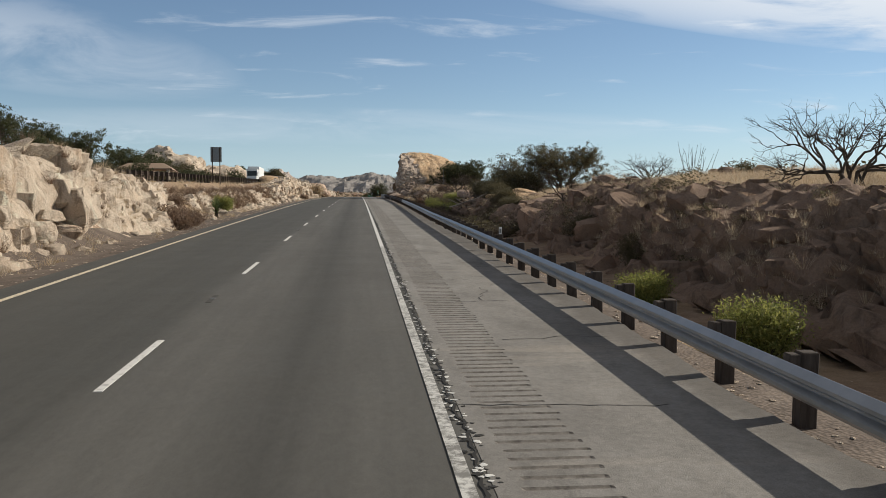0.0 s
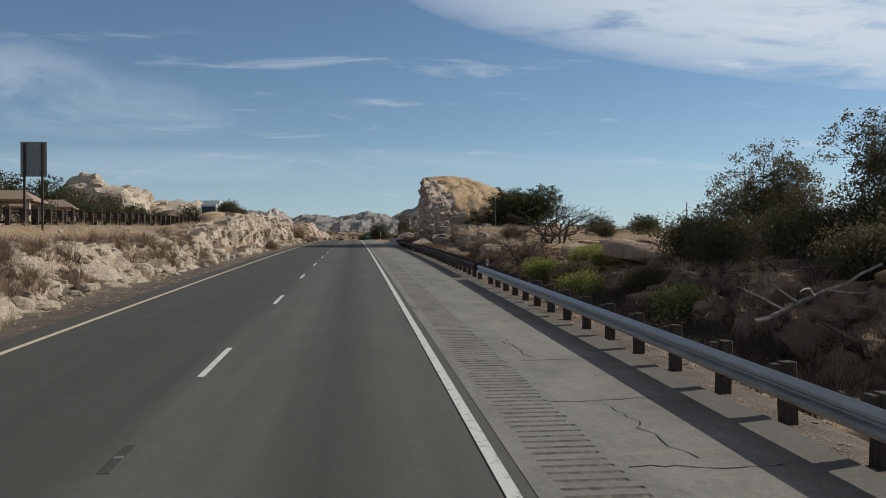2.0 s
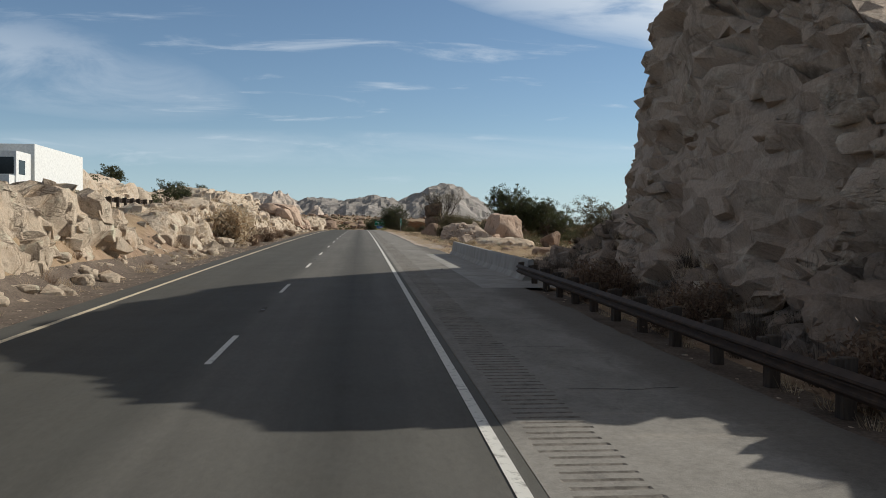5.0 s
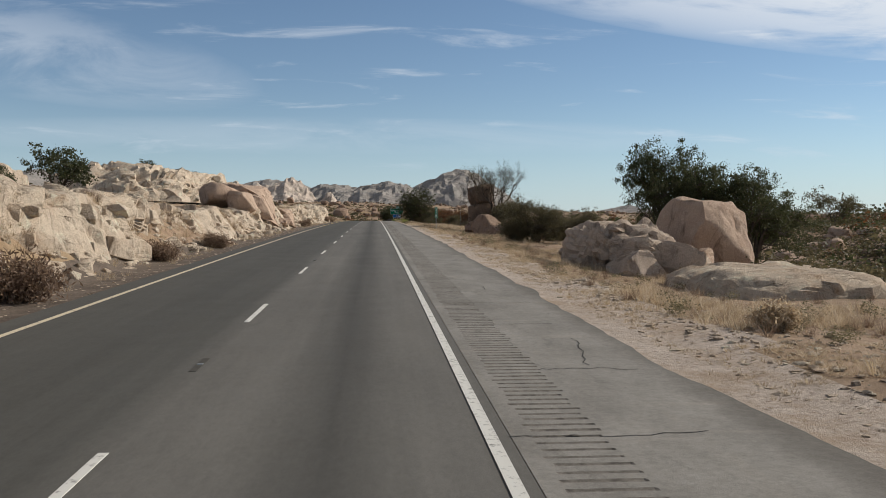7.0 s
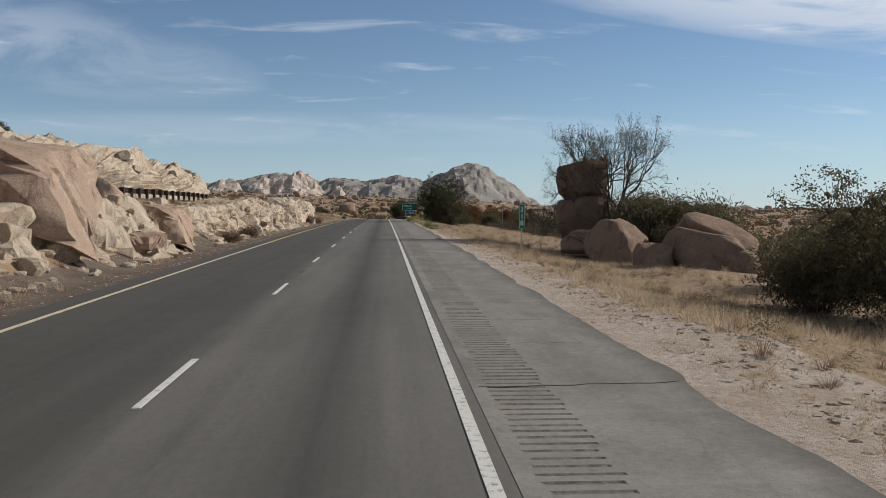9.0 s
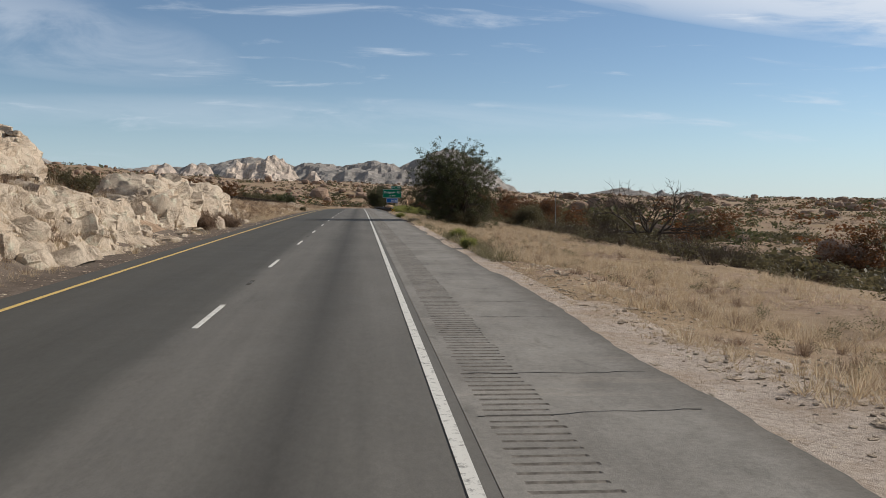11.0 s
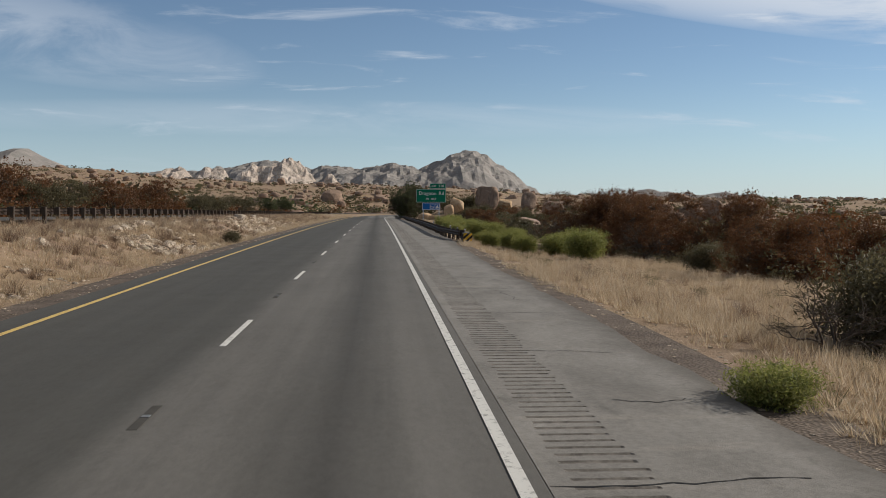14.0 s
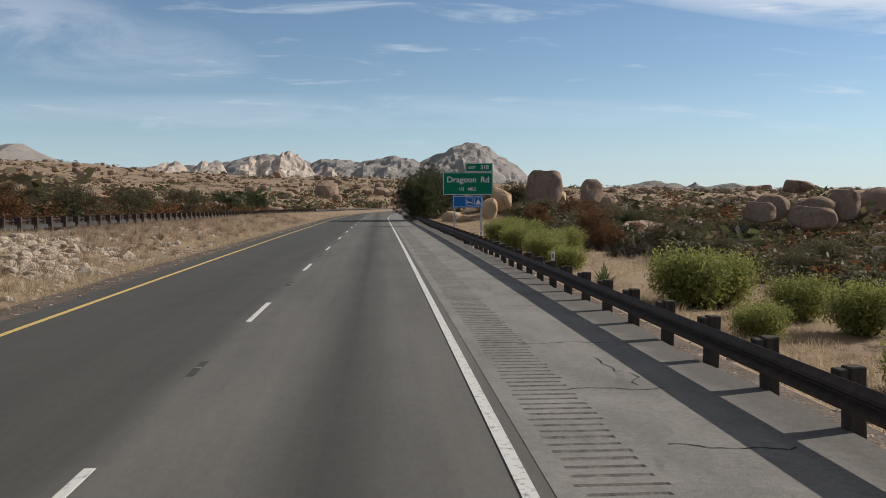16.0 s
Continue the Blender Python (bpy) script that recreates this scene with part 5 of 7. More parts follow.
for row in (("bare_b", 8.6, 98, 0.85, 0, BAR + " behind the guardrail"), ("bare_b", 8.0, 91, 0.62, 70, BAR + " behind the guardrail"), ("bare_b", 9.8, 102, 0.7, 160, BAR + " behind the guardrail"), ("bare_b", 7.4, 111, 0.55, 220, BAR + " behind the guardrail"), ("scrub", -16.2, 152, 0.75, 0, SCR, 1.0, 3.4), ("scrub", -15.8, 158, 0.65, 90, SCR, 1.0, 3.1), ("bare_a", 12.4, 107, 0.86, 130, BAR + " behind the guardrail", 1.3), ("oak_c", 26, 128, 0.4, 0, OAK), ("scrub", 19.5, 119, 0.5, 0, SCR), ("scrub", 29, 137, 0.8, 50, SCR),):
    plant(*row)
for row in (("scrub", 10.9, 60.5, 0.62, 40, SCR), ("scrub", 11.2, 67.5, 0.7, 10, SCR), ("scrub", 10.6, 55, 0.5, 80, SCR), ("scrub", 30, 70, 0.9, 10, SCR), ("scrub", 26, 50, 0.7, 10, SCR), ("bare_b", 26, 58, 0.6, 10, BAR),):
    plant(*row)
for row in (("broom", 6.7, 6, 0.6, 0, BRO), ("broom", 6.6, 12.5, 0.55, 70, BRO), ("broom", 8.2, 72, 0.7, 30, BRO), ("broom", 9.6, 88, 0.75, 80, BRO), ("broom", 10.4, 91, 0.6, 150, BRO),):
    plant(*row)
for row in (("mesq_b", 21.0, 209, 1.0, 30, MES), ("mesq_b", 25, 205, 0.95, 110, MES), ("oak_c", 18.2, 246, 1.42, 0, OAK + " behind a boulder", 0.72), ("oak_c", 22.8, 245, 1.2, 100, OAK),):
    plant(*row)
for row in (("scrub", 16.5, 279, 1.1, 0, SCR), ("scrub", 19.8, 284, 1.1, 40, SCR), ("mesq_b", 13.8, 270, 0.84, 20, MES), ("mesq_b", 17.5, 268, 0.66, 120, MES), ("scrub", 12.2, 272, 0.9, 30, SCR), ("mesq_b", 20.5, 258, 0.6, 60, MES),):
    plant(*row)
for row in (("bare_c", 14.4, 306.0, 1.3, 0, BAR + " over boulders", 0.72), ("bare_b", 15.6, 304.5, 1.5, 80, BAR + " over boulders", 0.8), ("scrub", 17.0, 301.5, 1.6, 70, SCR), ("scrub", 18.6, 300.0, 1.5, 10, SCR), ("bare_b", 13.6, 300, 1.1, 40, BAR + " among boulders"), ("scrub", 16.6, 306, 1.6, 30, SCR), ("scrub", 16.9, 297, 0.9, 100, SCR), ("mesq_b", 18.5, 304, 0.9, 0, MES),):
    plant(*row)
for row in (("rust_a", 20, 405, 0.7, 0, RUS), ("rust_a", 27, 412, 0.8, 90, RUS), ("rust_a", 16.5, 426, 0.6, 30, RUS), ("mesq_b", 31, 398, 0.8, 0, MES), ("rust_a", 22, 430, 0.75, 10, RUS), ("mesq_b", 24, 388, 0.8, 60, MES), ("bare_a", 21.3, 368, 1.4, 20, BAR + " in tall dry grass"), ("bare_b", 23.0, 372, 0.9, 90, BAR), ("oak_d", 8.1, 385.5, 1.16, 20, "big bushy green oak at the road's edge", 0.97),):
    plant(*row)
for row in (("scrub", 17.5, 398, 1.0, 0, SCR), ("scrub", 14.5, 413, 0.8, 60, SCR), ("scrub", 8.9, 404.8, 0.8, 0, SCR), ("scrub", 10.9, 405.6, 0.88, 70, SCR), ("bare_b", 6.8, 403.2, 0.48, 60, BAR + " at the grass verge"),):
    plant(*row)
for row in (("rust_a", 21.5, 446, 1.05, 0, RUS), ("rust_a", 27.0, 440, 1.0, 80, RUS), ("rust_a", 33.0, 452, 1.05, 200, RUS), ("rust_a", 24.0, 462, 0.9, 140, RUS), ("mesq_b", 29.0, 428, 1.0, 30, MES), ("mesq_b", 24.0, 420, 0.9, 150, MES), ("mesq_b", 27.0, 486, 0.6, 60, MES),):
    plant(*row)
for row in (("bare_b", 17.5, 447, 0.9, 0, BAR + " in front of russet scrub"), ("scrub", 15.5, 432, 0.6, 0, SCR), ("scrub", 18.0, 437, 0.6, 60, SCR),):
    plant(*row)
for row in (("broom", 7.7, 457, 0.7, 0, BRO), ("broom", 8.9, 454, 0.8, 80, BRO), ("broom", 9.5, 451.6, 0.75, 20, BRO), ("broom", 8.4, 461, 0.5, 140, BRO), ("broom", 8.2, 467.5, 0.55, 60, BRO), ("strawbush", 9.6, 456, 0.7, 30, STR),):
    plant(*row)
for row in (("broom", 7.4, 492, 0.8, 0, BRO), ("broom", 8.6, 497, 0.9, 20, BRO), ("broom", 7.8, 503, 0.9, 60, BRO), ("broom", 9.2, 508, 1.0, 100, BRO), ("broom", 8.0, 513, 0.95, 10, BRO), ("broom", 9.6, 518, 1.0, 50, BRO), ("broom", 10.8, 502, 0.9, 70, BRO),):
    plant(*row)
for row in (("rust_a", 13.9, 506, 0.55, 100, RUS), ("mesq_b", 17.4, 501, 0.5, 30, MES), ("rust_a", 18.0, 514, 0.4, 0, RUS), ("rust_a", 15.0, 536, 0.45, 60, RUS), ("scrub", 19.0, 497, 0.6, 0, SCR), ("oak_c", 21.0, 520, 0.6, 40, OAK),):
    plant(*row)
for row in (("oak_b", 3.9, 556, 0.85, 40, "dark round juniper-like tree behind the sign"), ("oak_b", 6.5, 562, 0.95, 140, "dark round juniper-like tree behind the sign"), ("yucca", 4.9, 470, 0.8, 0, "spiky green yucca by the guardrail"),):
    plant(*row)
for row in (("broom", 3.9, 340.7, 0.29, 0, BRO), ("broom", 4.3, 348.5, 0.34, 50, BRO), ("broom", 3.5, 398.3, 0.3, 50, BRO, 1.35), ("strawbush", 6.4, 206, 0.45, 0, STR), ("strawbush", 7.6, 203, 0.4, 0, STR),):
    plant(*row)
for row in (("mesq_b", 48, 258, 1.0, 0, MES), ("oak_c", 55, 268, 0.9, 50, OAK), ("mesq_b", 62, 280, 1.1, 90, MES), ("oak_c", 42, 286, 0.8, 10, OAK), ("mesq_b", 38, 300, 0.9, 150, MES), ("oak_c", 52, 305, 1.0, 20, OAK), ("mesq_b", 70, 320, 1.2, 10, MES), ("oak_c", 60, 345, 1.0, 70, OAK), ("mesq_b", 40, 335, 0.9, 20, MES), ("mesq_b", 33, 352, 0.8, 200, MES), ("rust_a", 45, 380, 0.9, 0, RUS), ("rust_a", 38, 405, 0.9, 60, RUS), ("rust_a", 52, 430, 1.0, 10, RUS), ("mesq_b", 44, 455, 0.9, 10, MES),):
    plant(*row)
for row in (("oak_c", 38, 480, 0.8, 10, OAK), ("rust_a", 35, 500, 0.7, 10, RUS), ("oak_c", 46, 520, 0.9, 10, OAK), ("mesq_b", 30, 495, 0.7, 10, MES), ("mesq_b", 26, 540, 0.7, 10, MES),):
    plant(*row)
for row in (("brush", 5.6, 118, 0.7, 0, BRU), ("brush", 5.5, 124, 0.8, 60, BRU), ("brush", 5.4, 129, 0.7, 120, BRU), ("brush", 5.3, 136, 0.8, 20, BRU), ("brush", 5.4, 143, 0.9, 80, BRU), ("brush", 5.3, 150, 0.8, 150, BRU), ("brush", 5.4, 157, 0.9, 30, BRU), ("strawbush", 6.0, 115, 0.7, 30, STR), ("strawbush", 6.3, 110, 0.6, 30, STR), ("brush", 8.5, 112, 1.0, 10, BRU), ("brush", 7.5, 104, 0.9, 60, BRU), ("brush", 9.0, 98, 1.0, 60, BRU), ("brush", 11.5, 118, 0.9, 60, BRU),):
    plant(*row)
for row in (("scrub", 9.5, 30, 0.5, 0, SCR), ("scrub", 9.2, 20, 0.5, 60, SCR), ("broom", 7.6, 88.5, 0.75, 20, BRO), ("scrub", 8.0, 84, 0.55, 0, SCR), ("broom", 7.2, 80, 0.7, 60, BRO), ("scrub", 9.0, 78, 0.5, 10, SCR),):
    plant(*row)
for row in (("broom", 11.8, 442.5, 1.05, 0, BRO), ("broom", 11.2, 448.5, 0.85, 60, BRO), ("broom", 12.8, 449.5, 0.9, 0, BRO), ("broom", 8.4, 461, 0.6, 10, BRO), ("broom", 8.8, 474, 1.0, 0, BRO), ("broom", 10.2, 475, 0.95, 70, BRO), ("broom", 11.2, 471.6, 0.72, 130, BRO), ("broom", 11.6, 468.8, 0.75, 20, BRO), ("broom", 7.4, 486, 0.65, 30, BRO),):
    plant(*row)
for row in (("rust_a", 19.5, 454, 0.95, 100, RUS), ("bare_b", 13.0, 452, 0.95, 40, BAR + " in front of russet scrub"), ("rust_a", 26.0, 474, 0.8, 0, RUS), ("scrub", 15.5, 463, 0.8, 0, SCR), ("scrub", 18.5, 472, 0.8, 60, SCR), ("scrub", 17.5, 484, 0.55, 90, SCR), ("scrub", 21.5, 490, 0.8, 0, SCR), ("scrub", 17.5, 505, 0.7, 10, SCR),):
    plant(*row)
for row in (("scrub", 8.0, 384.4, 0.6, 0, SCR), ("scrub", 9.4, 384.8, 0.6, 70, SCR),):
    plant(*row)
for row in (("rust_a", 16.0, 460.5, 0.95, 0, RUS), ("rust_a", 19.5, 461, 1.05, 60, RUS), ("bare_b", 12.6, 457, 0.8, 0, BAR + " beside russet scrub"), ("rust_a", 20.5, 468, 1.0, 200, RUS), ("rust_a", 25.5, 478, 0.8, 20, RUS),):
    plant(*row)
for row in (("scrub", 16.6, 561, 1.25, 20, SCR), ("mesq_b", 14.6, 566, 0.62, 70, MES), ("scrub", 12.6, 560, 1.0, 130, SCR), ("scrub", 18.0, 549, 0.9, 0, SCR), ("rust_a", 21.0, 551, 0.5, 0, RUS), ("scrub", 15.5, 546, 0.8, 40, SCR), ("rust_a", 25.0, 556, 0.5, 70, RUS), ("scrub", 30.0, 577, 1.0, 0, SCR), ("rust_a", 33.0, 576, 0.5, 20, RUS), ("scrub", 37.0, 579, 1.0, 60, SCR),):
    plant(*row)
def dead_branch(u, s, turn):
    """A fallen pale limb with a few forks."""
    rng = np.random.default_rng(21)
    main = limb(rng, (-1.6, 0, -0.5), (1.7, 0.3, 0.65), 0.05, 9)
    tubes = [tube(main, 0.07, 0.03, 7)]
    for k, tip in ((3, (-1.0, 0.3, 0.35)), (5, (0.9, -0.5, 0.1)), (2, (-1.5, 0.7, 0.2)), (4, (-0.9, -0.5, 0.15))):
        tubes.append(tube(limb(rng, main[k], tip, 0.2, 5), 0.04, 0.012, 5))
    ob = new("dead_branch", mesh_of("dead_branch", *joined(tubes), "deadwood", True))
    ob.matrix_world = Matrix.Translation(at(u, s, 0.72)) @ pose(0, 0, 0, 0, 0, turn)
    tagged(ob, "bleached fallen branch lying in the thicket", "branch")


dead_branch(8.5, 65.2, 8)
# left-hand side
for row in (("oak_c", -44.5, 131, 0.85, 0, OAK + " on the rocky hill"), ("oak_c", -47.5, 126, 1.0, 70, OAK + " on the rocky hill"), ("oak_c", -51, 121, 1.05, 130, OAK + " on the rocky hill"), ("mesq_b", -49, 133, 0.9, 30, MES + " on the rocky hill"), ("oak_c", -54, 128, 1.0, 220, OAK + " on the rocky hill"), ("scrub", -44, 122, 1.2, 0, SCR), ("scrub", -46.5, 117, 1.3, 60, SCR)):
    plant(*row)
for row in (("oak_c", -40, 140, 1.1, 0, OAK), ("oak_c", -42, 152, 1.25, 60, OAK), ("oak_c", -40, 166, 1.15, 120, OAK), ("mesq_b", -39, 178, 1.2, 0, MES), ("oak_c", -42, 128, 1.2, 200, OAK), ("mesq_b", -38, 190, 0.8, 40, MES), ("oak_c", -45, 112, 0.9, 10, OAK),):
    plant(*row)
for row in (("oak_c", -31.5, 150, 0.55, 0, OAK), ("oak_c", -32, 164, 0.5, 60, OAK), ("oak_c", -32.5, 178, 0.62, 120, OAK), ("mesq_b", -33.5, 112, 0.6, 0, MES), ("scrub", -31.5, 100, 0.9, 0, SCR), ("oak_c", -33, 124, 0.6, 200, OAK), ("scrub", -31.8, 206, 0.9, 30, SCR),):
    plant(*row)
for row in (("rust_a", -31.8, 506, 0.95, 40, RUS), ("rust_a", -32.2, 519, 0.9, 160, RUS), ("rust_a", -31.6, 493, 0.85, 250, RUS), ("mesq_b", -31.5, 556, 0.9, 0, MES), ("mesq_b", -32, 588, 1.0, 60, MES), ("oak_c", -31, 640, 0.9, 0, OAK), ("mesq_b", -31, 536, 0.8, 120, MES), ("rust_a", -32, 458, 0.85, 0, RUS), ("mesq_b", -31.8, 472, 0.8, 70, MES), ("rust_a", -32, 442, 0.8, 100, RUS), ("mesq_b", -31.8, 425, 0.8, 30, MES),):
    plant(*row)
for row in (("scrub", -30.5, 27, 0.9, 0, SCR, 1.0, 5.4), ("scrub", -31, 36, 1.0, 50, SCR, 1.0, 5.4), ("mesq_b", -33, 44, 0.6, 90, MES, 1.0, 5.2), ("scrub", -31.5, 53, 0.9, 20, SCR, 1.0, 4.6), ("scrub", -29.5, 19, 0.8, 20, SCR, 1.0, 5.0), ("oak_c", -31, 275, 0.95, 20, OAK, 1.0, 3.0), ("oak_c", -36, 328, 0.45, 20, OAK, 1.0, 7.4), ("oak_c", -36, 366, 0.45, 80, OAK, 1.0, 7.4), ("scrub", -36, 347, 0.8, 20, SCR, 1.0, 6.0),):
    plant(*row)
for row in (("scrub", -33, 36, 1.0, 0, SCR), ("mesq_b", -36, 44, 0.75, 40, MES), ("scrub", -35, 52, 1.1, 90, SCR), ("scrub", -32, 62, 0.8, 20, SCR), ("mesq_b", -34, 78, 0.7, 0, MES),):
    plant(*row)
for row in (("oak_c", -36.5, 260, 0.62, 0, OAK + " on a granite knoll", 1.0, 6.2), ("oak_c", -46, 150, 0.7, 0, OAK), ("oak_c", -50, 165, 0.8, 60, OAK), ("scrub", -32.5, 138, 1.0, 10, SCR), ("oak_c", -34, 175, 0.6, 90, OAK), ("oak_c", -33, 196, 0.55, 30, OAK), ("scrub", -34, 186, 1.0, 0, SCR), ("oak_c", -31.5, 214, 0.8, 30, OAK),):
    plant(*row)
for row in (("oak_c", -33, 235, 0.9, 50, OAK), ("oak_c", -37, 246, 0.75, 150, OAK), ("oak_c", -36.5, 333, 0.8, 10, OAK), ("scrub", -34, 352, 1.2, 10, SCR), ("oak_c", -31.5, 262, 0.6, 10, OAK),):
    plant(*row)
for row in (("yucca", -10.2, 49.5, 1.1, 0, "spiky green yucca at the foot of the cut"), ("broom", -11.0, 58, 0.6, 20, BRO), ("strawbush", -10.8, 196.5, 1.9, 0, "tall straw-coloured dry shrub on the cut"), ("brush", -9.9, 201, 0.9, 20, BRU), ("brush", -10.0, 212, 1.0, 70, BRU),):
    plant(*row)
for row in (("brush", -9.9, 35, 0.95, 0, BRU), ("brush", -10.1, 39, 0.8, 60, BRU), ("brush", -12.0, 44, 0.7, 60, BRU), ("brush", -9.9, 139, 0.65, 20, BRU), ("brush", -10.2, 228, 0.7, 20, BRU), ("brush", -10.1, 240, 0.7, 60, BRU), ("brush", -10.2, 300, 0.6, 60, BRU), ("brush", -10.3, 308, 0.7, 160, BRU), ("brush", -10.6, 357, 0.9, 20, BRU), ("brush", -10.0, 364, 0.7, 90, BRU),):
    plant(*row)
for row in (("scrub", -9.9, 441, 0.3, 0, "small rounded dark green bush on the verge"),):
    plant(*row)
for row in (("rust_a", -36, 470, 0.85, 0, RUS), ("rust_a", -41, 492, 0.9, 60, RUS), ("rust_a", -35, 515, 0.75, 120, RUS), ("mesq_b", -37, 448, 0.9, 0, MES), ("mesq_b", -44, 520, 0.9, 80, MES), ("rust_a", -48, 455, 1.0, 200, RUS), ("mesq_b", -40, 545, 0.9, 30, MES), ("rust_a", -34, 432, 0.8, 20, RUS), ("mesq_b", -50, 580, 1.0, 0, MES), ("oak_c", -36, 575, 0.75, 50, OAK), ("oak_c", -30, 610, 0.8, 50, OAK), ("rust_a", -42, 418, 0.9, 77, RUS), ("mesq_b", -33, 405, 0.8, 10, MES),):
    plant(*row)


# ---- guardrails ----
WAVE = [(-0.155, 0.0), (-0.135, 0.022), (-0.09, 0.08), (-0.055, 0.08), (-0.012, 0.012), (0.012, 0.012), (0.055, 0.08), (0.09, 0.08), (0.135, 0.022), (0.155, 0.0)]


def guardrail(s0, s1, offset, lift, rail_mat, post_mat, label, facing=-1, spacing=1.905, low=0.53, block_mat=None):
    """A W-beam rail on posts; offset(s) is the posts' line, lift(s) the ground they stand on."""
    root = empty("guardrail", Matrix.Translation(at(offset(s0), s0, 0)), label, "guardrail")
    inv = root.matrix_world.inverted()
    rings = []
    for s in np.arange(s0, s1 + 0.1, 1.905):
        o = offset(s) + facing * 0.30
        p = at(o, s, lift(s) + low)
        front = [(p.x + facing * d, p.y, p.z + z) for z, d in WAVE]
        back = [(x - facing * 0.006, y, z) for x, y, z in reversed(front)]
        rings.append(front + back)
    V, F = sweep(rings, closed=True)
    V = V - np.array(root.matrix_world.translation)
    rail = part("rail", mesh_of("rail", V, F, rail_mat), root, "W-shaped steel rail")
    post = box_mesh("post", post_mat, (-0.09, 0.09, -0.09, 0.09, -0.5, 0.74))
    block = box_mesh("block", block_mat or post_mat, (-0.205 if facing < 0 else 0.09, -0.09 if facing < 0 else 0.205, -0.08, 0.08, 0.36, 0.72))
    bolt = box_mesh("bolt", rail_mat, (-0.012, 0.012, -0.02, 0.02, -0.02, 0.02))
    rng = random.Random(int(s0 * 10))
    for s in np.arange(s0 + 0.5, s1, spacing):
        ob = part("post", post, root)
        ob.matrix_world = Matrix.Translation(at(offset(s), s, lift(s))) @ pose(0, 0, 0, rng.uniform(-2, 2), rng.uniform(-2, 2), rng.uniform(-4, 4))
        part("block", block, ob)
    return root


guardrail(-44, 84, lambda s: float(np.interp(s, [0, 40, 84], [3.55, 3.6, 4.1])), lambda s: -0.1, "steel", "timber", "galvanised steel guardrail on dark timber posts")
guardrail(85, 164, lambda s: float(np.interp(s, [84, 100, 164], [4.1, 4.25, 4.45])), lambda s: -0.1, "ruststeel", "timber", "dark weathered steel guardrail on timber posts")
END = guardrail(443, 640, lambda s: float(np.interp(s, [441, 452, 640], [4.28, 3.55, 3.5])), lambda s: -0.1, "ruststeel", "timber", "dark weathered guardrail with a striped end marker")
for a, b in ((52, 204), (286, 352), (398, 640)):
    guardrail(a, b, lambda s: -17.6, lambda s: float(np.interp(s, BACK_KEYS, BACK_ROAD)) - 0.05, "ruststeel", "timber", "dark guardrail on posts along the far carriageway")


def rail_end():
    """Boxed end of the guardrail with a yellow and black striped plate."""
    # pale top sheet added to stand for sunlight on the dark box
    for name, mat, b, label in (("end_box", "ruststeel", (-0.12, 0.38, -0.98, 1.7, 0.08, 0.45), "folded steel end box"), ("sunlit_top", "steel", (-0.13, 0.39, -0.99, 0.1, 0.452, 0.468), "pale sheet added as the sunlit top of the box"), ("brace", "ruststeel", (-0.16, -0.12, -0.86, -0.70, -0.5, 0.42), "dark end post"), ("foot_strut", "ruststeel", (0.05, 0.13, -0.9, 2.5, -0.10, -0.03), "ground strut"), ("end_post", "timber", (0.02, 0.2, -0.85, -0.65, -0.5, 0.4), "short end post")):
        part(name, box_mesh(name, mat, b), END, label)
    plate = part("marker_plate", box_mesh("marker_plate", "yellow", (-0.12, 0.40, -1.02, -0.99, -0.02, 0.48)), END, "yellow plate with black stripes")
    bm = bmesh.new()
    for c in (-0.26, 0.09):
        q = [(-0.12, c), (0.40, c + 0.47), (0.40, c + 0.63), (-0.12, c + 0.16)]
        for limit, keep in ((-0.015, 1), (0.475, -1)):
            cut = []
            for (x0, z0), (x1, z1) in zip(q, q[1:] + q[:1]):
                a, b = (z0 - limit) * keep, (z1 - limit) * keep
                if a >= 0:
                    cut.append((x0, z0))
                if a * b < 0:
                    cut.append((x0 + (x1 - x0) * a / (a - b), limit))
            q = cut
        n = len(q)
        vs = [bm.verts.new((x, -1.026, z)) for x, z in q] + [bm.verts.new((x, -1.021, z)) for x, z in q]
        bm.faces.new(vs[:n])
        for i in range(n):
            bm.faces.new((vs[i], vs[(i + 1) % n], vs[n + (i + 1) % n], vs[n + i]))
    me = bpy.data.meshes.new("stripes"); bm.to_mesh(me); bm.free(); me.materials.append(M["black"])
    part("stripe_pattern", me, plate, "black diagonal stripes")


rail_end()


def barrier():
    """Cast concrete safety barrier at the edge of the shoulder, with its flared end."""
    prof = [(0, 0), (0.02, 0.08), (0.20, 0.33), (0.27, 0.82), (0.30, 0.86), (0.44, 0.86), (0.47, 0.82), (0.50, 0.0)]
    rings = []
    for s in list(np.arange(163, 184.5, 1.0)) + [184.7]:
        o = float(np.interp(s, [163, 172, 184.7], [4.2, 3.95, 3.86]))
        p = at(o, s, -0.12)
        k = 1.0
        rings.append([(p.x + x, p.y, p.z + z * k) for x, z in prof])
    V, F = sweep(rings, closed=True)
    bm = bmesh.new()
    vs = [bm.verts.new(v) for v in V]
    for f in F:
        bm.faces.new([vs[i] for i in f])
    n = len(prof)
    bm.faces.new(vs[:n][::-1]); bm.faces.new(vs[-n:])
    bmesh.ops.recalc_face_normals(bm, faces=bm.faces)
    me = bpy.data.meshes.new("concrete_barrier"); bm.to_mesh(me); bm.free(); me.materials.append(M["concrete"])
    tagged(new("concrete_barrier", me), "weathered grey concrete safety barrier beside the shoulder", "barrier")
    ribbon("apron", [2.44, 3.2, 4.1, 4.9], 160, 185.0, 2.2, "concrete", 0.012, "grey concrete apron along the barrier", "pavement")


barrier()


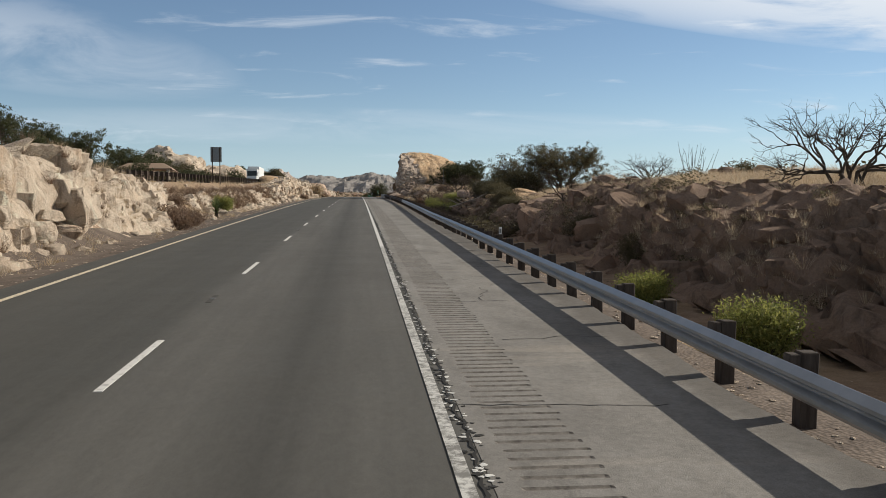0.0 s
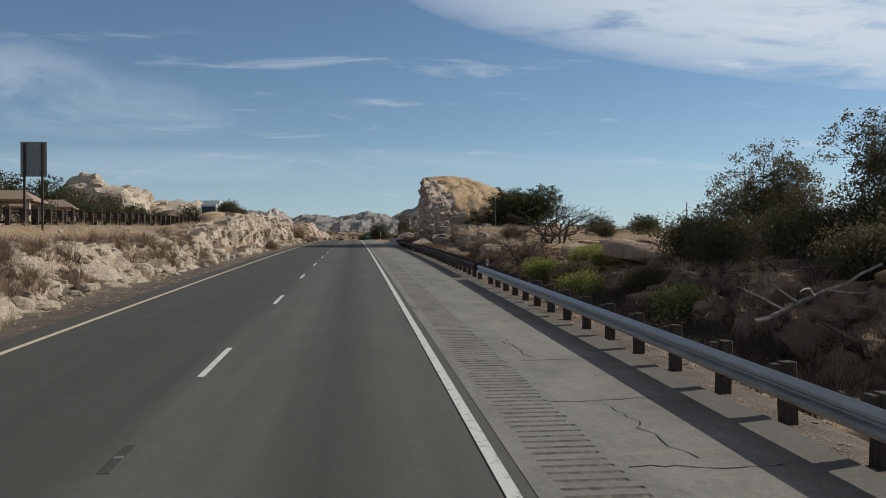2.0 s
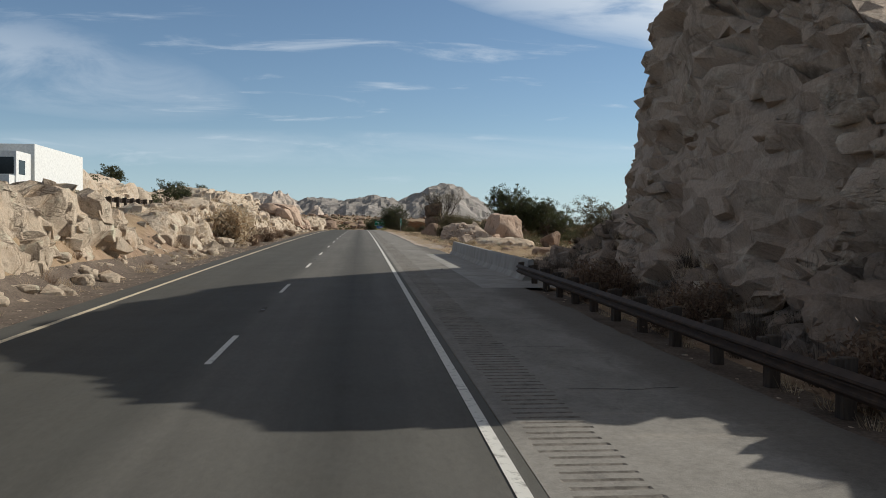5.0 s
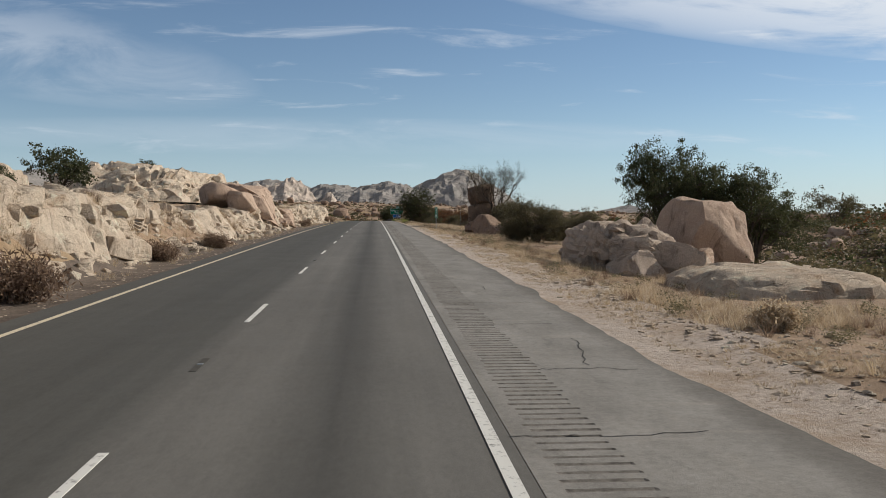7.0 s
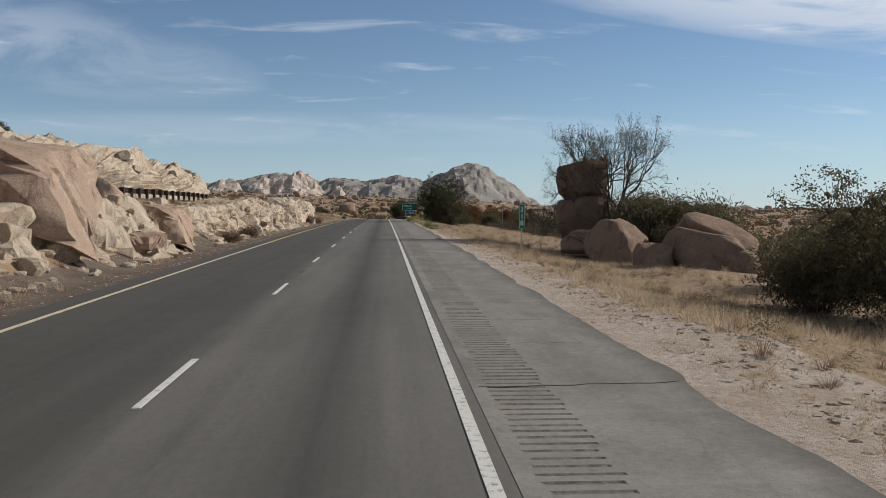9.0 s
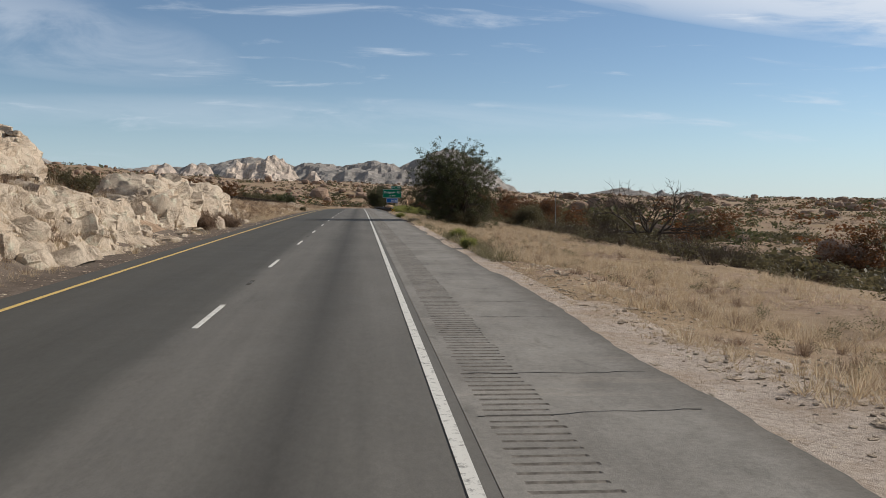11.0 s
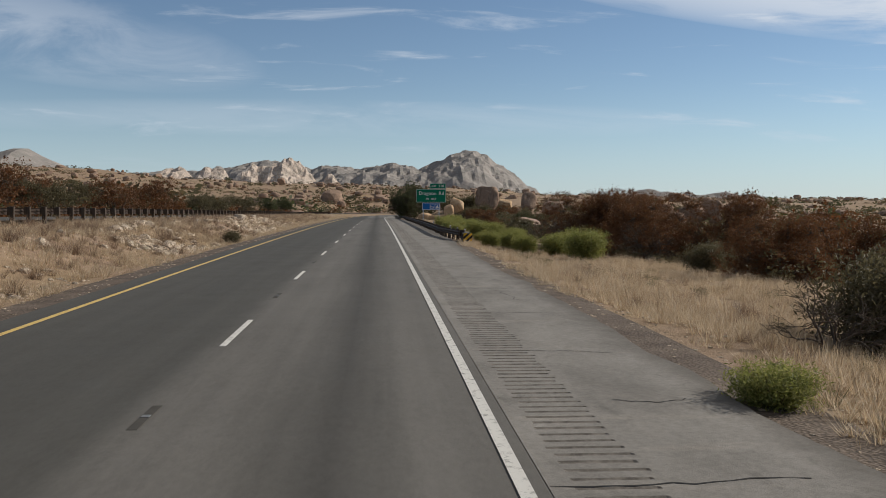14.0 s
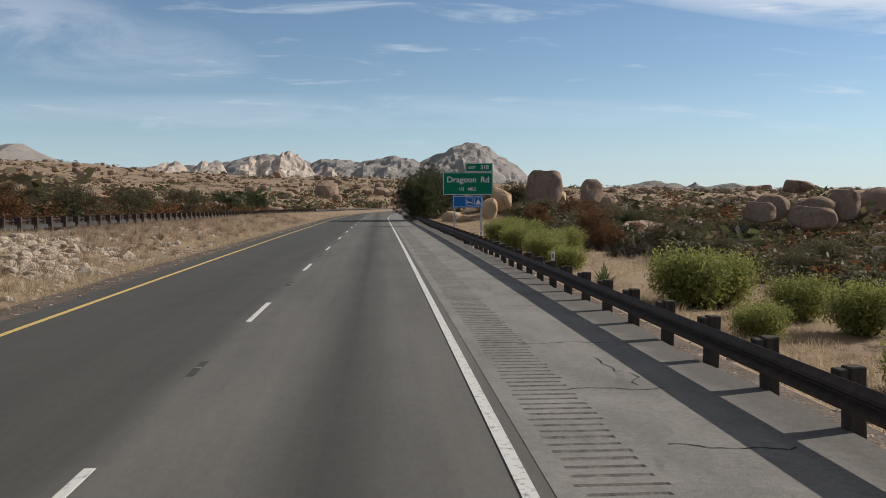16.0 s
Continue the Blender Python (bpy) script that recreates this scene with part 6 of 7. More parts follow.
# ---- signs ----
def lettering(text, size, mat, x, y, z, parent, name="lettering", label=""):
    cu = bpy.data.curves.new(name, "FONT")
    cu.body, cu.size, cu.align_x, cu.align_y = text, size, "CENTER", "CENTER"
    cu.extrude = 0.002
    cu.offset = size * 0.012
    tmp = bpy.data.objects.new("tmp", cu)
    scene.collection.objects.link(tmp)
    me = bpy.data.meshes.new_from_object(tmp.evaluated_get(bpy.context.evaluated_depsgraph_get()))
    bpy.data.objects.remove(tmp)
    me.transform(Matrix.Translation((x, y, z)) @ pose(0, 0, 0, 90, 0, 0))
    me.materials.clear(); me.materials.append(M[mat])
    return part(name, me, parent, label)


def panel(name, x0, x1, z0, z1, mat, parent, label, border=0.05, y=0.0):
    """A sheet-metal panel facing the traffic, with a thin white border line."""
    pn = part(name, box_mesh(name, mat, (x0, x1, y, y + 0.04, z0, z1)), parent, label)
    if border:
        e, t = 0.035, border
        a, b, c, d = x0 + e, x1 - e, z0 + e, z1 - e
        part("border", box_mesh("border", "white", (a, b, y - 0.006, y + 0.002, d - t, d), (a, b, y - 0.006, y + 0.002, c, c + t), (a, a + t, y - 0.006, y + 0.002, c + t, d - t), (b - t, b, y - 0.006, y + 0.002, c + t, d - t)), pn, "white border")
    return pn


def exit_sign():
    root = empty("road_sign", Matrix.Translation(at(7.35, 531, 0)), "green exit sign with a blue services panel below", "road sign")
    main = panel("main_panel", -2.42, 2.42, 2.95, 5.15, "green", root, "green main panel")
    lettering("Dragoon", 0.80, "white", -0.60, -0.004, 4.42, main, "lettering", "white lettering")
    lettering("Rd", 0.80, "white", 1.66, -0.004, 4.42, main, "lettering", "white lettering")
    lettering("1/2", 0.42, "white", -0.62, -0.004, 3.52, main, "lettering", "white lettering")
    lettering("MILE", 0.42, "white", 0.40, -0.004, 3.52, main, "lettering", "white lettering")
    tab = panel("exit_tab", -0.25, 2.40, 5.19, 6.05, "green", root, "green exit number tab")
    lettering("EXIT", 0.36, "white", 0.42, -0.004, 5.60, tab, "lettering", "white lettering")
    lettering("318", 0.56, "white", 1.62, -0.004, 5.62, tab, "lettering", "white lettering")
    blue = panel("services_panel", -1.48, 1.46, 1.75, 2.90, "blue", root, "blue services panel")
    for x in (0.15, 1.0):
        f = 0.36
        part("pictogram_frame", box_mesh("pictogram_frame", "white", (x - f, x + f, -0.006, 0.002, 2.66, 2.70), (x - f, x + f, -0.006, 0.002, 1.96, 2.0), (x - f, x - f + 0.04, -0.006, 0.002, 2.0, 2.66), (x + f - 0.04, x + f, -0.006, 0.002, 2.0, 2.66)), blue, "white square outline")
    part("bed_symbol", box_mesh("bed_symbol", "white", (-0.12, 0.42, -0.006, 0.002, 2.18, 2.28), (-0.12, -0.06, -0.006, 0.002, 2.08, 2.5), (0.36, 0.42, -0.006, 0.002, 2.08, 2.28), (-0.02, 0.12, -0.006, 0.002, 2.30, 2.38)), blue, "white bed symbol")
    part("camp_symbol", mesh_of("camp_symbol", [(0.72, -0.006, 2.06), (1.28, -0.006, 2.06), (1.0, -0.006, 2.58), (0.72, 0.001, 2.06), (1.28, 0.001, 2.06), (1.0, 0.001, 2.58)], [(0, 1, 2), (3, 5, 4), (0, 3, 4), (0, 4, 1), (1, 4, 5), (1, 5, 2), (2, 5, 3), (2, 3, 0)], "white"), blue, "white tent symbol")
    for x in (-1.3, 1.3):
        part("sign_post", box_mesh("sign_post", "steel", (x - 0.07, x + 0.07, 0.05, 0.2, -1.6, 5.1)), root, "steel I-beam post")


exit_sign()


def milepost():
    root = empty("mile_marker", Matrix.Translation(at(5.7, 288, -0.1)), "green vertical mile marker on a thin steel post", "road sign")
    pn = panel("marker_panel", -0.155, 0.155, 1.2, 2.42, "green", root, "green marker panel", 0.015)
    for k, ch in enumerate("318"):
        lettering(ch, 0.34, "white", 0, -0.004, 2.14 - 0.33 * k, pn, "lettering", "white numeral")
    part("sign_post", box_mesh("sign_post", "steel", (-0.03, 0.03, 0.04, 0.07, -0.4, 2.35)), root, "thin steel post")


milepost()


def sign_back():
    root = empty("road_sign", Matrix.Translation(at(-16.9, 92, 2.35)), "grey back of a sign for the far carriageway", "road sign")
    part("sign_panel", box_mesh("sign_panel", "alu", (-0.62, 0.62, 0, 0.03, 2.35, 4.05)), root, "grey aluminium panel")
    for x in (-0.42, 0.42):
        part("sign_post", box_mesh("sign_post", "timber", (x - 0.05, x + 0.05, -0.1, 0.0, -0.6, 4.0)), root, "timber post")
    for z in (2.7, 3.7):
        part("cross_bar", box_mesh("cross_bar", "alu", (-0.6, 0.6, -0.03, 0.0, z - 0.04, z + 0.04)), root, "aluminium stiffener")


sign_back()


def delineator(u, s, h=0.86, label="white plastic delineator post by the guardrail"):
    root = empty("delineator", Matrix.Translation(at(u, s, None, 0.02)), label, "delineator", "delineators")
    part("blade", box_mesh("blade", "white", (-0.05, 0.05, -0.012, 0.012, -0.2, h)), root)
    part("reflector", box_mesh("reflector", "alu", (-0.035, 0.035, -0.018, -0.012, h - 0.2, h - 0.06)), root, "grey reflector")


for u, s in ((4.1, 20.5), (4.7, 87.2), (4.35, 444.6), (4.25, 448.6), (4.1, 452.8), (4.1, 473), (4.1, 492)):
    delineator(u, s)


def pole(u, s, h, label, r=0.04):
    ob = new("post", mesh_of("post", *tube([(0, 0, -0.5), (0, 0, h * 0.5), (0, 0, h)], r, r * 0.8, 8), "alu", True))
    ob.matrix_world = Matrix.Translation(at(u, s))
    tagged(ob, label, "post")


pole(13.6, 139.8, 3.0, "thin pale metal post on the bank")
pole(17.2, 95, 3.0, "thin dark metal post in the brush")
pole(18, 386, 4.2, "tall pale metal post in the scrub")
pole(45, 262, 8.5, "dark utility pole beyond the valley scrub", 0.12)


# ---- rest-area shelters and a parked lorry across the way ----
def shelter(u, s, w, d, turn=0):
    root = empty("picnic_shelter", Matrix.Translation(at(u, s, None, 0.1)) @ pose(0, 0, 0, 0, 0, turn), "low tan-roofed picnic shelter on stone posts", "shelter", "rest area shelters")
    v = [(-w / 2, -d / 2, 2.3), (w / 2, -d / 2, 2.3), (w / 2, d / 2, 2.3), (-w / 2, d / 2, 2.3), (-w / 2 + 1.4, 0, 3.2), (w / 2 - 1.4, 0, 3.2)]
    v += [(x, y, z - 0.16) for x, y, z in v]
    bm = bmesh.new()
    vs = [bm.verts.new(p) for p in v]
    for f in ((0, 1, 5, 4), (1, 2, 5), (2, 3, 4, 5), (3, 0, 4), (6, 10, 11, 7), (7, 11, 8), (8, 11, 10, 9), (9, 10, 6), (0, 6, 7, 1), (1, 7, 8, 2), (2, 8, 9, 3), (3, 9, 6, 0)):
        bm.faces.new([vs[i] for i in f])
    me = bpy.data.meshes.new("roof"); bm.to_mesh(me); bm.free(); me.materials.append(M["tile"])
    part("roof", me, root, "tan hipped roof")
    post = box_mesh("pillar", "cut", (-0.22, 0.22, -0.22, 0.22, -1.2, 2.25))
    for x in (-w / 2 + 0.6, 0, w / 2 - 0.6):
        for y in (-d / 2 + 0.5, d / 2 - 0.5):
            ob = part("pillar", post, root, "stone pillar")
            ob.location = (x, y, 0)
    part("table", box_mesh("table", "concrete", (-1.0, 1.0, -0.4, 0.4, 0.68, 0.76), (-0.7, -0.5, -0.3, 0.3, -0.5, 0.68), (0.5, 0.7, -0.3, 0.3, -0.5, 0.68)), root, "concrete picnic table")


shelter(-37.5, 150, 9.5, 5, 10)
shelter(-35, 217, 9, 5, -5)
shelter(-33, 128, 8, 5, 5)


def lorry():
    root = empty("lorry", Matrix.Translation(at(-24.8, 195, float(np.interp(195, BACK_KEYS, BACK_ROAD)) + 0.04)), "white box lorry standing on the far carriageway", "lorry")
    box = part("cargo_box", box_mesh("cargo_box", "white", (-1.28, 1.28, 0, 10.4, 1.15, 4.25)), root, "plain white cargo box")
    part("chassis", box_mesh("chassis", "black", (-0.5, 0.5, -2.2, 10.2, 0.75, 1.12)), root, "black chassis")
    cab = part("cab", box_mesh("cab", "white", (-1.2, 1.2, -3.0, -0.5, 0.7, 3.5), (-1.1, 1.1, -3.9, -3.0, 0.7, 1.9)), root, "white cab")
    part("windscreen", box_mesh("windscreen", "glass", (-1.05, 1.05, -3.03, -2.99, 2.0, 3.1)), cab, "dark windscreen")
    for x in (-1.21, 1.18):
        part("side_window", box_mesh("side_window", "glass", (x, x + 0.03, -2.6, -1.5, 2.0, 2.95)), cab, "dark side window")
    wheel = bmesh.new()
    bmesh.ops.create_cone(wheel, cap_ends=True, segments=20, radius1=0.5, radius2=0.5, depth=0.3, matrix=pose(0, 0, 0, 0, 90, 0))
    bmesh.ops.bevel(wheel, geom=[e for e in wheel.edges if e.calc_face_angle(0) > 1], offset=0.04, segments=2, affect="EDGES")
    me = bpy.data.meshes.new("wheel"); wheel.to_mesh(me); wheel.free(); me.materials.append(M["tyre"])
    hub = box_mesh("rim", "alu", (-0.16, 0.16, -0.2, 0.2, -0.2, 0.2))
    for y in (-2.9, 0.6, 1.8, 7.8, 9.0):
        for x in (-1.05, 1.05):
            ob = part("wheel", me, root, "black tyre")
            ob.location = (x, y, 0.5)
            part("rim", hub, ob, "grey steel hub")


lorry()


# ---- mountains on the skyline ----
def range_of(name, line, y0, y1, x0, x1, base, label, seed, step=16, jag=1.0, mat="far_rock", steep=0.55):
    """A rocky range whose crest, midway between y0 and y1, follows the line of (x, height)."""
    xs, ys = np.arange(x0, x1, step), np.arange(y0, y1, step)
    X, Y = np.meshgrid(xs, ys)
    P = np.stack([X.ravel(), Y.ravel(), 0 * X.ravel()], 1)
    wob = fbm(P * (0.004, 0.004, 0), 3, seed) * 60
    across = np.clip(1 - np.abs((P[:, 1] + wob - (y0 + y1) / 2) / ((y1 - y0) / 2)), 0, 1)
    lean = fbm(P * (0.006, 0.003, 0), 3, seed + 21) * 30 * (1 - across) * 3
    ridge = np.interp(P[:, 0] + lean, *zip(*([(line[0][0] - 250, base)] + line + [(line[-1][0] + 120, base)])))
    r1, c1 = facets(P * (1, 1, 0) / 70 + fbm(P * 0.01, 3, seed + 5)[:, None] * 0.4, seed + 1, 0.9)
    r2, c2 = facets(P * (1, 1, 0) / 28, seed + 2, 0.9)
    crest = 1 - 2.2 * np.abs(fbm(P * (0.011, 0.005, 0), 4, seed + 7))
    fine = 1 - 2.2 * np.abs(fbm(P * (0.04, 0.016, 0), 3, seed + 9))
    rough = (4 * r1 + 4 * r2 + 10 * crest + 7 * fine + 8 * fbm(P * (0.006, 0.006, 0), 4, seed + 3)) * jag - 4 * jag
    Z = ridge * across ** steep + rough * np.clip(across * 3, 0, 1) * np.clip(ridge / 70, 0.25, 1.3)
    me = mesh_of(name, np.stack([P[:, 0], P[:, 1], Z], 1), grid_faces(len(ys), len(xs)), mat, False)
    tagged(new(name, me), label, "mountain", kind="structure")


def distant(line, k):
    """The same outline k times as far from the end of the way, a little higher."""
    return [(x * k, 3 + (z - 3) * k * 1.07) for x, z in line]


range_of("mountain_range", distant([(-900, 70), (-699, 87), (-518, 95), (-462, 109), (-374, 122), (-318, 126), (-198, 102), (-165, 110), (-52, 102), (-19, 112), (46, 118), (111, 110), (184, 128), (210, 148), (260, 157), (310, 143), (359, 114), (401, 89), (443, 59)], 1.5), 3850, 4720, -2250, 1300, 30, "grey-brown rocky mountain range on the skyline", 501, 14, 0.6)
range_of("near_crags", distant([(-500, 40), (-480, 60), (-463, 75), (-421, 75), (-402, 58), (-384, 82), (-372, 87), (-339, 82), (-316, 50), (-294, 62), (-279, 86), (-268, 78), (-249, 82), (-217, 98), (-195, 100), (-178, 91), (-154, 70), (-135, 46), (-102, 80), (-85, 50)], 1.45), 3060, 3380, -1300, 90, 44, "pale granite crags before the range", 507, 8, 0.6, "crag", 0.65)
range_of("far_mountain", [(-2600, 90), (-1900, 110), (-1515, 167), (-1394, 212), (-1333, 221), (-1273, 194), (-1193, 146), (-1072, 94), (-800, 70)], 3300, 4300, -3600, -500, 60, "conical mountain beyond the plain, haze in its grey stone colour", 515, 40, 0.2)
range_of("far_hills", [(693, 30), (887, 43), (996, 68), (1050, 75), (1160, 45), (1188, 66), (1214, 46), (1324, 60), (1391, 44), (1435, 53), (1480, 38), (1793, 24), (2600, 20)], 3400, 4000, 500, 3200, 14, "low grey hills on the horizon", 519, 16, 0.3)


# ---- scattered growth and stones, too many to count ----
def scatter(name, proto, places, mats, label, category, seed, index=None):
    """Many small copies of the prototypes joined in one mesh; places rows: x, y, z, size, height factor."""
    rng = np.random.default_rng(seed)
    groups = {}
    pick = rng.integers(len(proto), size=len(places))
    Vs, Fs, k = [], [], 0
    for j, (V, F) in enumerate(proto):
        rows = places[pick == j]
        if not len(rows):
            continue
        a = rng.uniform(0, 2 * pi, len(rows))
        ca, sa = np.cos(a)[:, None], np.sin(a)[:, None]
        x = (V[None, :, 0] * ca - V[None, :, 1] * sa) * rows[:, 3:4] + rows[:, 0:1]
        y = (V[None, :, 0] * sa + V[None, :, 1] * ca) * rows[:, 3:4] + rows[:, 1:2]
        z = V[None, :, 2] * rows[:, 3:4] * rows[:, 4:5] + rows[:, 2:3]
        Vs.append(np.stack([x, y, z], -1).reshape(-1, 3))
        Fs.append((F[None] + (np.arange(len(rows)) * len(V))[:, None, None] + k).reshape(-1, F.shape[1]))
        k += len(rows) * len(V)
    me = mesh_of(name, np.concatenate(Vs), np.concatenate(Fs), mats)
    return tagged(new(name, me), label, category, kind="stuff")


def spots(u, s, size, tall, sink=0.0):
    u, s = np.asarray(u, float), np.asarray(s, float)
    return np.stack([u + xr(s), s, zr(s) + height(u, s) - sink, size, tall], 1)


def blades(seed, n, h, lean, width):
    """A tuft of thin grass blades."""
    rng = np.random.default_rng(seed)
    a = rng.uniform(0, 2 * pi, n)
    r = rng.uniform(0, 0.16, n)
    b = np.stack([np.cos(a) * r, np.sin(a) * r, np.full(n, -0.03)], 1)
    l = rng.uniform(0.5, 1.0, n)[:, None] * h
    d = np.stack([np.cos(a) * lean * rng.uniform(0.3, 1.3, n), np.sin(a) * lean * rng.uniform(0.3, 1.3, n), np.ones(n)], 1) * l
    sd = np.stack([-np.sin(a), np.cos(a), 0 * a], 1) * width
    V = np.stack([b - sd, b + sd, b + d * (0.8, 0.8, 1.0)], 1).reshape(-1, 3)
    return V, np.arange(n * 3).reshape(n, 3)


def low_boulder(seed):
    V, F = ICO[2]
    P = np.sign(V) * np.abs(V) ** 0.75
    rng = np.random.default_rng(seed)
    for _ in range(6):
        n = rng.normal(size=3); n /= np.linalg.norm(n)
        P = P - np.maximum(P @ n - rng.uniform(0.6, 0.85), 0)[:, None] * n * 0.9
    P = P * rng.uniform(0.75, 1.2, 3)
    P[:, 2] += 0.35
    return P, F


def stone(seed):
    V, F = ICO[1]
    rng = np.random.default_rng(seed)
    P = V * rng.uniform(0.6, 1.2, 3) + rng.normal(size=V.shape) * 0.16
    return P, F


def leaf_ball(seed, n, leaf, flat=0.7):
    rng = np.random.default_rng(seed)
    lumps = rng.normal(size=(5, 3)) * (0.38, 0.38, 0.2) + (0, 0, 0.55)
    V, F = leaves(rng, lumps, 0.27, leaf, n // 5)
    V[:, 2] = np.maximum(V[:, 2] * flat, -0.05)
    return V, F


TUFTS = [blades(k, 22, 0.36 + 0.05 * k, 0.6 + 0.12 * (k % 3), 0.0065) for k in range(6)]
SHORT = [blades(20 + k, 20, 0.26, 0.9, 0.007) for k in range(4)]
STONES = [stone(k) for k in range(6)]
ROUNDS = [low_boulder(k) for k in range(7)]
FAR = [leaf_ball(50 + k, 44, 0.16) for k in range(5)]
NEAR = [leaf_ball(90 + k, 110, 0.085) for k in range(5)]
MID = [leaf_ball(70 + k, 90, 0.115) for k in range(5)]
FINE = [leaf_ball(30 + k, 230, 0.06) for k in range(5)]
TWIGS = [blades(60 + k, 80, 0.85, 0.9, 0.006) for k in range(5)]
rng = np.random.default_rng(12)


def patchy(u, s, scale, bias, seed):
    """Keeps the places where smooth noise allows it, so that growth stands in patches."""
    keep = fbm(np.stack([u * scale, s * scale, u * 0], 1), 3, seed) > bias
    return u[keep], s[keep]


def verge_grass():
    # right-hand verge, thick and golden from 190 m on
    n = 64000
    s = rng.uniform(188, 560, n)
    lo = np.interp(s, [188, 240, 300, 345, 380, 440, 460, 560], [5.6, 5.0, 4.7, 3.7, 3.5, 3.5, 4.6, 4.6])
    u = lo + rng.gamma(1.6, 3.0, n)
    keep = fbm(np.stack([u * 0.34, s * 0.34, u * 0], 1), 3, 4) > np.interp(s, [188, 230, 250, 300, 325, 340], [0.14, 0.08, -0.08, -0.08, -0.14, -0.16])
    u, s = u[keep], s[keep]
    k = len(u)
    scatter("verge_grass", TUFTS + SHORT, spots(u, s, rng.uniform(0.45, 1.25, k), rng.uniform(0.3, 0.85, k)), "straw", "tall golden dry grass on the verge", "grass", 1)
    n = 19000
    s = rng.uniform(332, 446, n); u = rng.uniform(5, 17, n)
    keep = fbm(np.stack([u * 0.5, s * 0.5, u * 0], 1), 3, 44) > np.interp(s, [390, 410], [-0.12, -0.5])
    u, s = u[keep], s[keep]
    k = len(u)
    scatter("slope_grass", TUFTS + SHORT, spots(u, s, rng.uniform(0.4, 1.1, k), rng.uniform(0.5, 1.2, k)), "straw", "tan dry grass over the falling slope", "grass", 24)
    n = 1300
    s = rng.uniform(195, 450, n); u = 4.8 + rng.gamma(1.7, 2.6, n)
    scatter("verge_twigs", TWIGS, spots(u, s, rng.uniform(0.3, 0.75, n), rng.uniform(0.5, 1.0, n), 0.02), "brush", "brown weed stalks in the dry grass", "weeds", 26)
    n = 420
    s = rng.uniform(195, 450, n); u = 5.2 + rng.gamma(1.5, 2.2, n)
    scatter("verge_weeds", FINE, spots(u, s, rng.uniform(0.18, 0.5, n), rng.uniform(0.7, 1.3, n), 0.02), "weed", "grey-green weeds in the dry grass", "weeds", 25)
    # right-hand banks before that
    n = 20000
    s = rng.uniform(-20, 190, n)
    u = rng.uniform(8.5, 26, n)
    u, s = patchy(u, s, 0.2, -0.1, 6)
    k = len(u)
    scatter("bank_grass", TUFTS, spots(u, s, rng.uniform(0.5, 1.2, k), rng.uniform(0.5, 1.1, k)), "straw", "dry straw grass on the bank", "grass", 2)
    n = 9000
    s = rng.uniform(-12, 46, n); u = rng.uniform(10.6, 18.5, n)
    scatter("crest_grass", TUFTS, spots(u, s, rng.uniform(0.6, 1.2, n), rng.uniform(0.6, 1.2, n)), "straw", "golden dry grass over the top of the bank", "grass", 29)
    n = 4500
    s = rng.uniform(98, 150, n); u = rng.uniform(9.0, 18, n)
    u, s = patchy(u, s, 0.3, -0.25, 17)
    k = len(u)
    scatter("knoll_grass", TUFTS, spots(u, s, rng.uniform(0.6, 1.3, k), rng.uniform(0.7, 1.3, k)), "straw", "tall dry grass over the knoll beside the dome", "grass", 31)
    n = 24000
    s = 184.9 + 165 * rng.random(n) ** 1.35; u = 3.35 + rng.gamma(2.2, 1.9, n)
    u, s = patchy(u, s, 0.45, -0.2, 18)
    k = len(u)
    scatter("verge_litter", SHORT, spots(u, s, rng.uniform(0.3, 0.8, k), rng.uniform(0.25, 0.75, k)), "straw", "low dry grass and straw litter over bare soil", "grass", 32)
    n = 520
    s = np.concatenate([rng.uniform(333, 352, 380), rng.uniform(352, 400, 140)]); u = 3.75 + rng.gamma(1.6, 0.35, n)
    scatter("green_weeds", TUFTS, spots(u, s, rng.uniform(0.5, 1.2, n), rng.uniform(0.6, 1.1, n)), "weed", "green weeds along the edge of the paving", "weeds", 34)
    n = 2600
    s = rng.uniform(60, 190, n); u = rng.uniform(4.4, 8.5, n)
    u, s = patchy(u, s, 0.3, 0.02, 16)
    k = len(u)
    scatter("ditch_grass", TUFTS, spots(u, s, rng.uniform(0.5, 1.0, k), rng.uniform(0.5, 1.0, k)), "straw", "dry grass and weeds behind the guardrail", "grass", 22)
    # left verge
    n = 26000
    s = rng.uniform(-30, 640, n)
    u = -9.35 - rng.gamma(1.5, 1.5, n)
    keep = rng.random(n) < np.interp(s, [-30, 40, 60, 190, 300, 395, 405, 640], [0.35, 0.4, 0.5, 0.35, 0.35, 0.5, 0.9, 0.9])
    u, s = patchy(u[keep], s[keep], 0.3, -0.1, 8)
    k = len(u)
    scatter("median_grass", TUFTS + SHORT, spots(u, s, rng.uniform(0.4, 1.05, k), rng.uniform(0.5, 1.1, k)), "straw", "dry pale grass along the foot of the cut", "grass", 3)
    n = 16000
    s = rng.uniform(-20, 600, n); u = -rng.uniform(11.5, 17.3, n)
    u, s = patchy(u, s, 0.25, -0.1, 9)
    k = len(u)
    scatter("bench_grass", TUFTS, spots(u, s, rng.uniform(0.5, 1.1, k), rng.uniform(0.5, 1.1, k)), "straw", "dry grass on the top of the cut", "grass", 5)
    n = 9000
    s = rng.uniform(378, 560, n); u = -rng.uniform(9.5, 17.4, n)
    u, s = patchy(u, s, 0.35, -0.22, 19)
    k = len(u)
    scatter("slope_straw", TUFTS, spots(u, s, rng.uniform(0.5, 1.15, k), rng.uniform(0.5, 1.15, k)), "straw", "thick dry grass over the low slope", "grass", 36)
    n = 1500
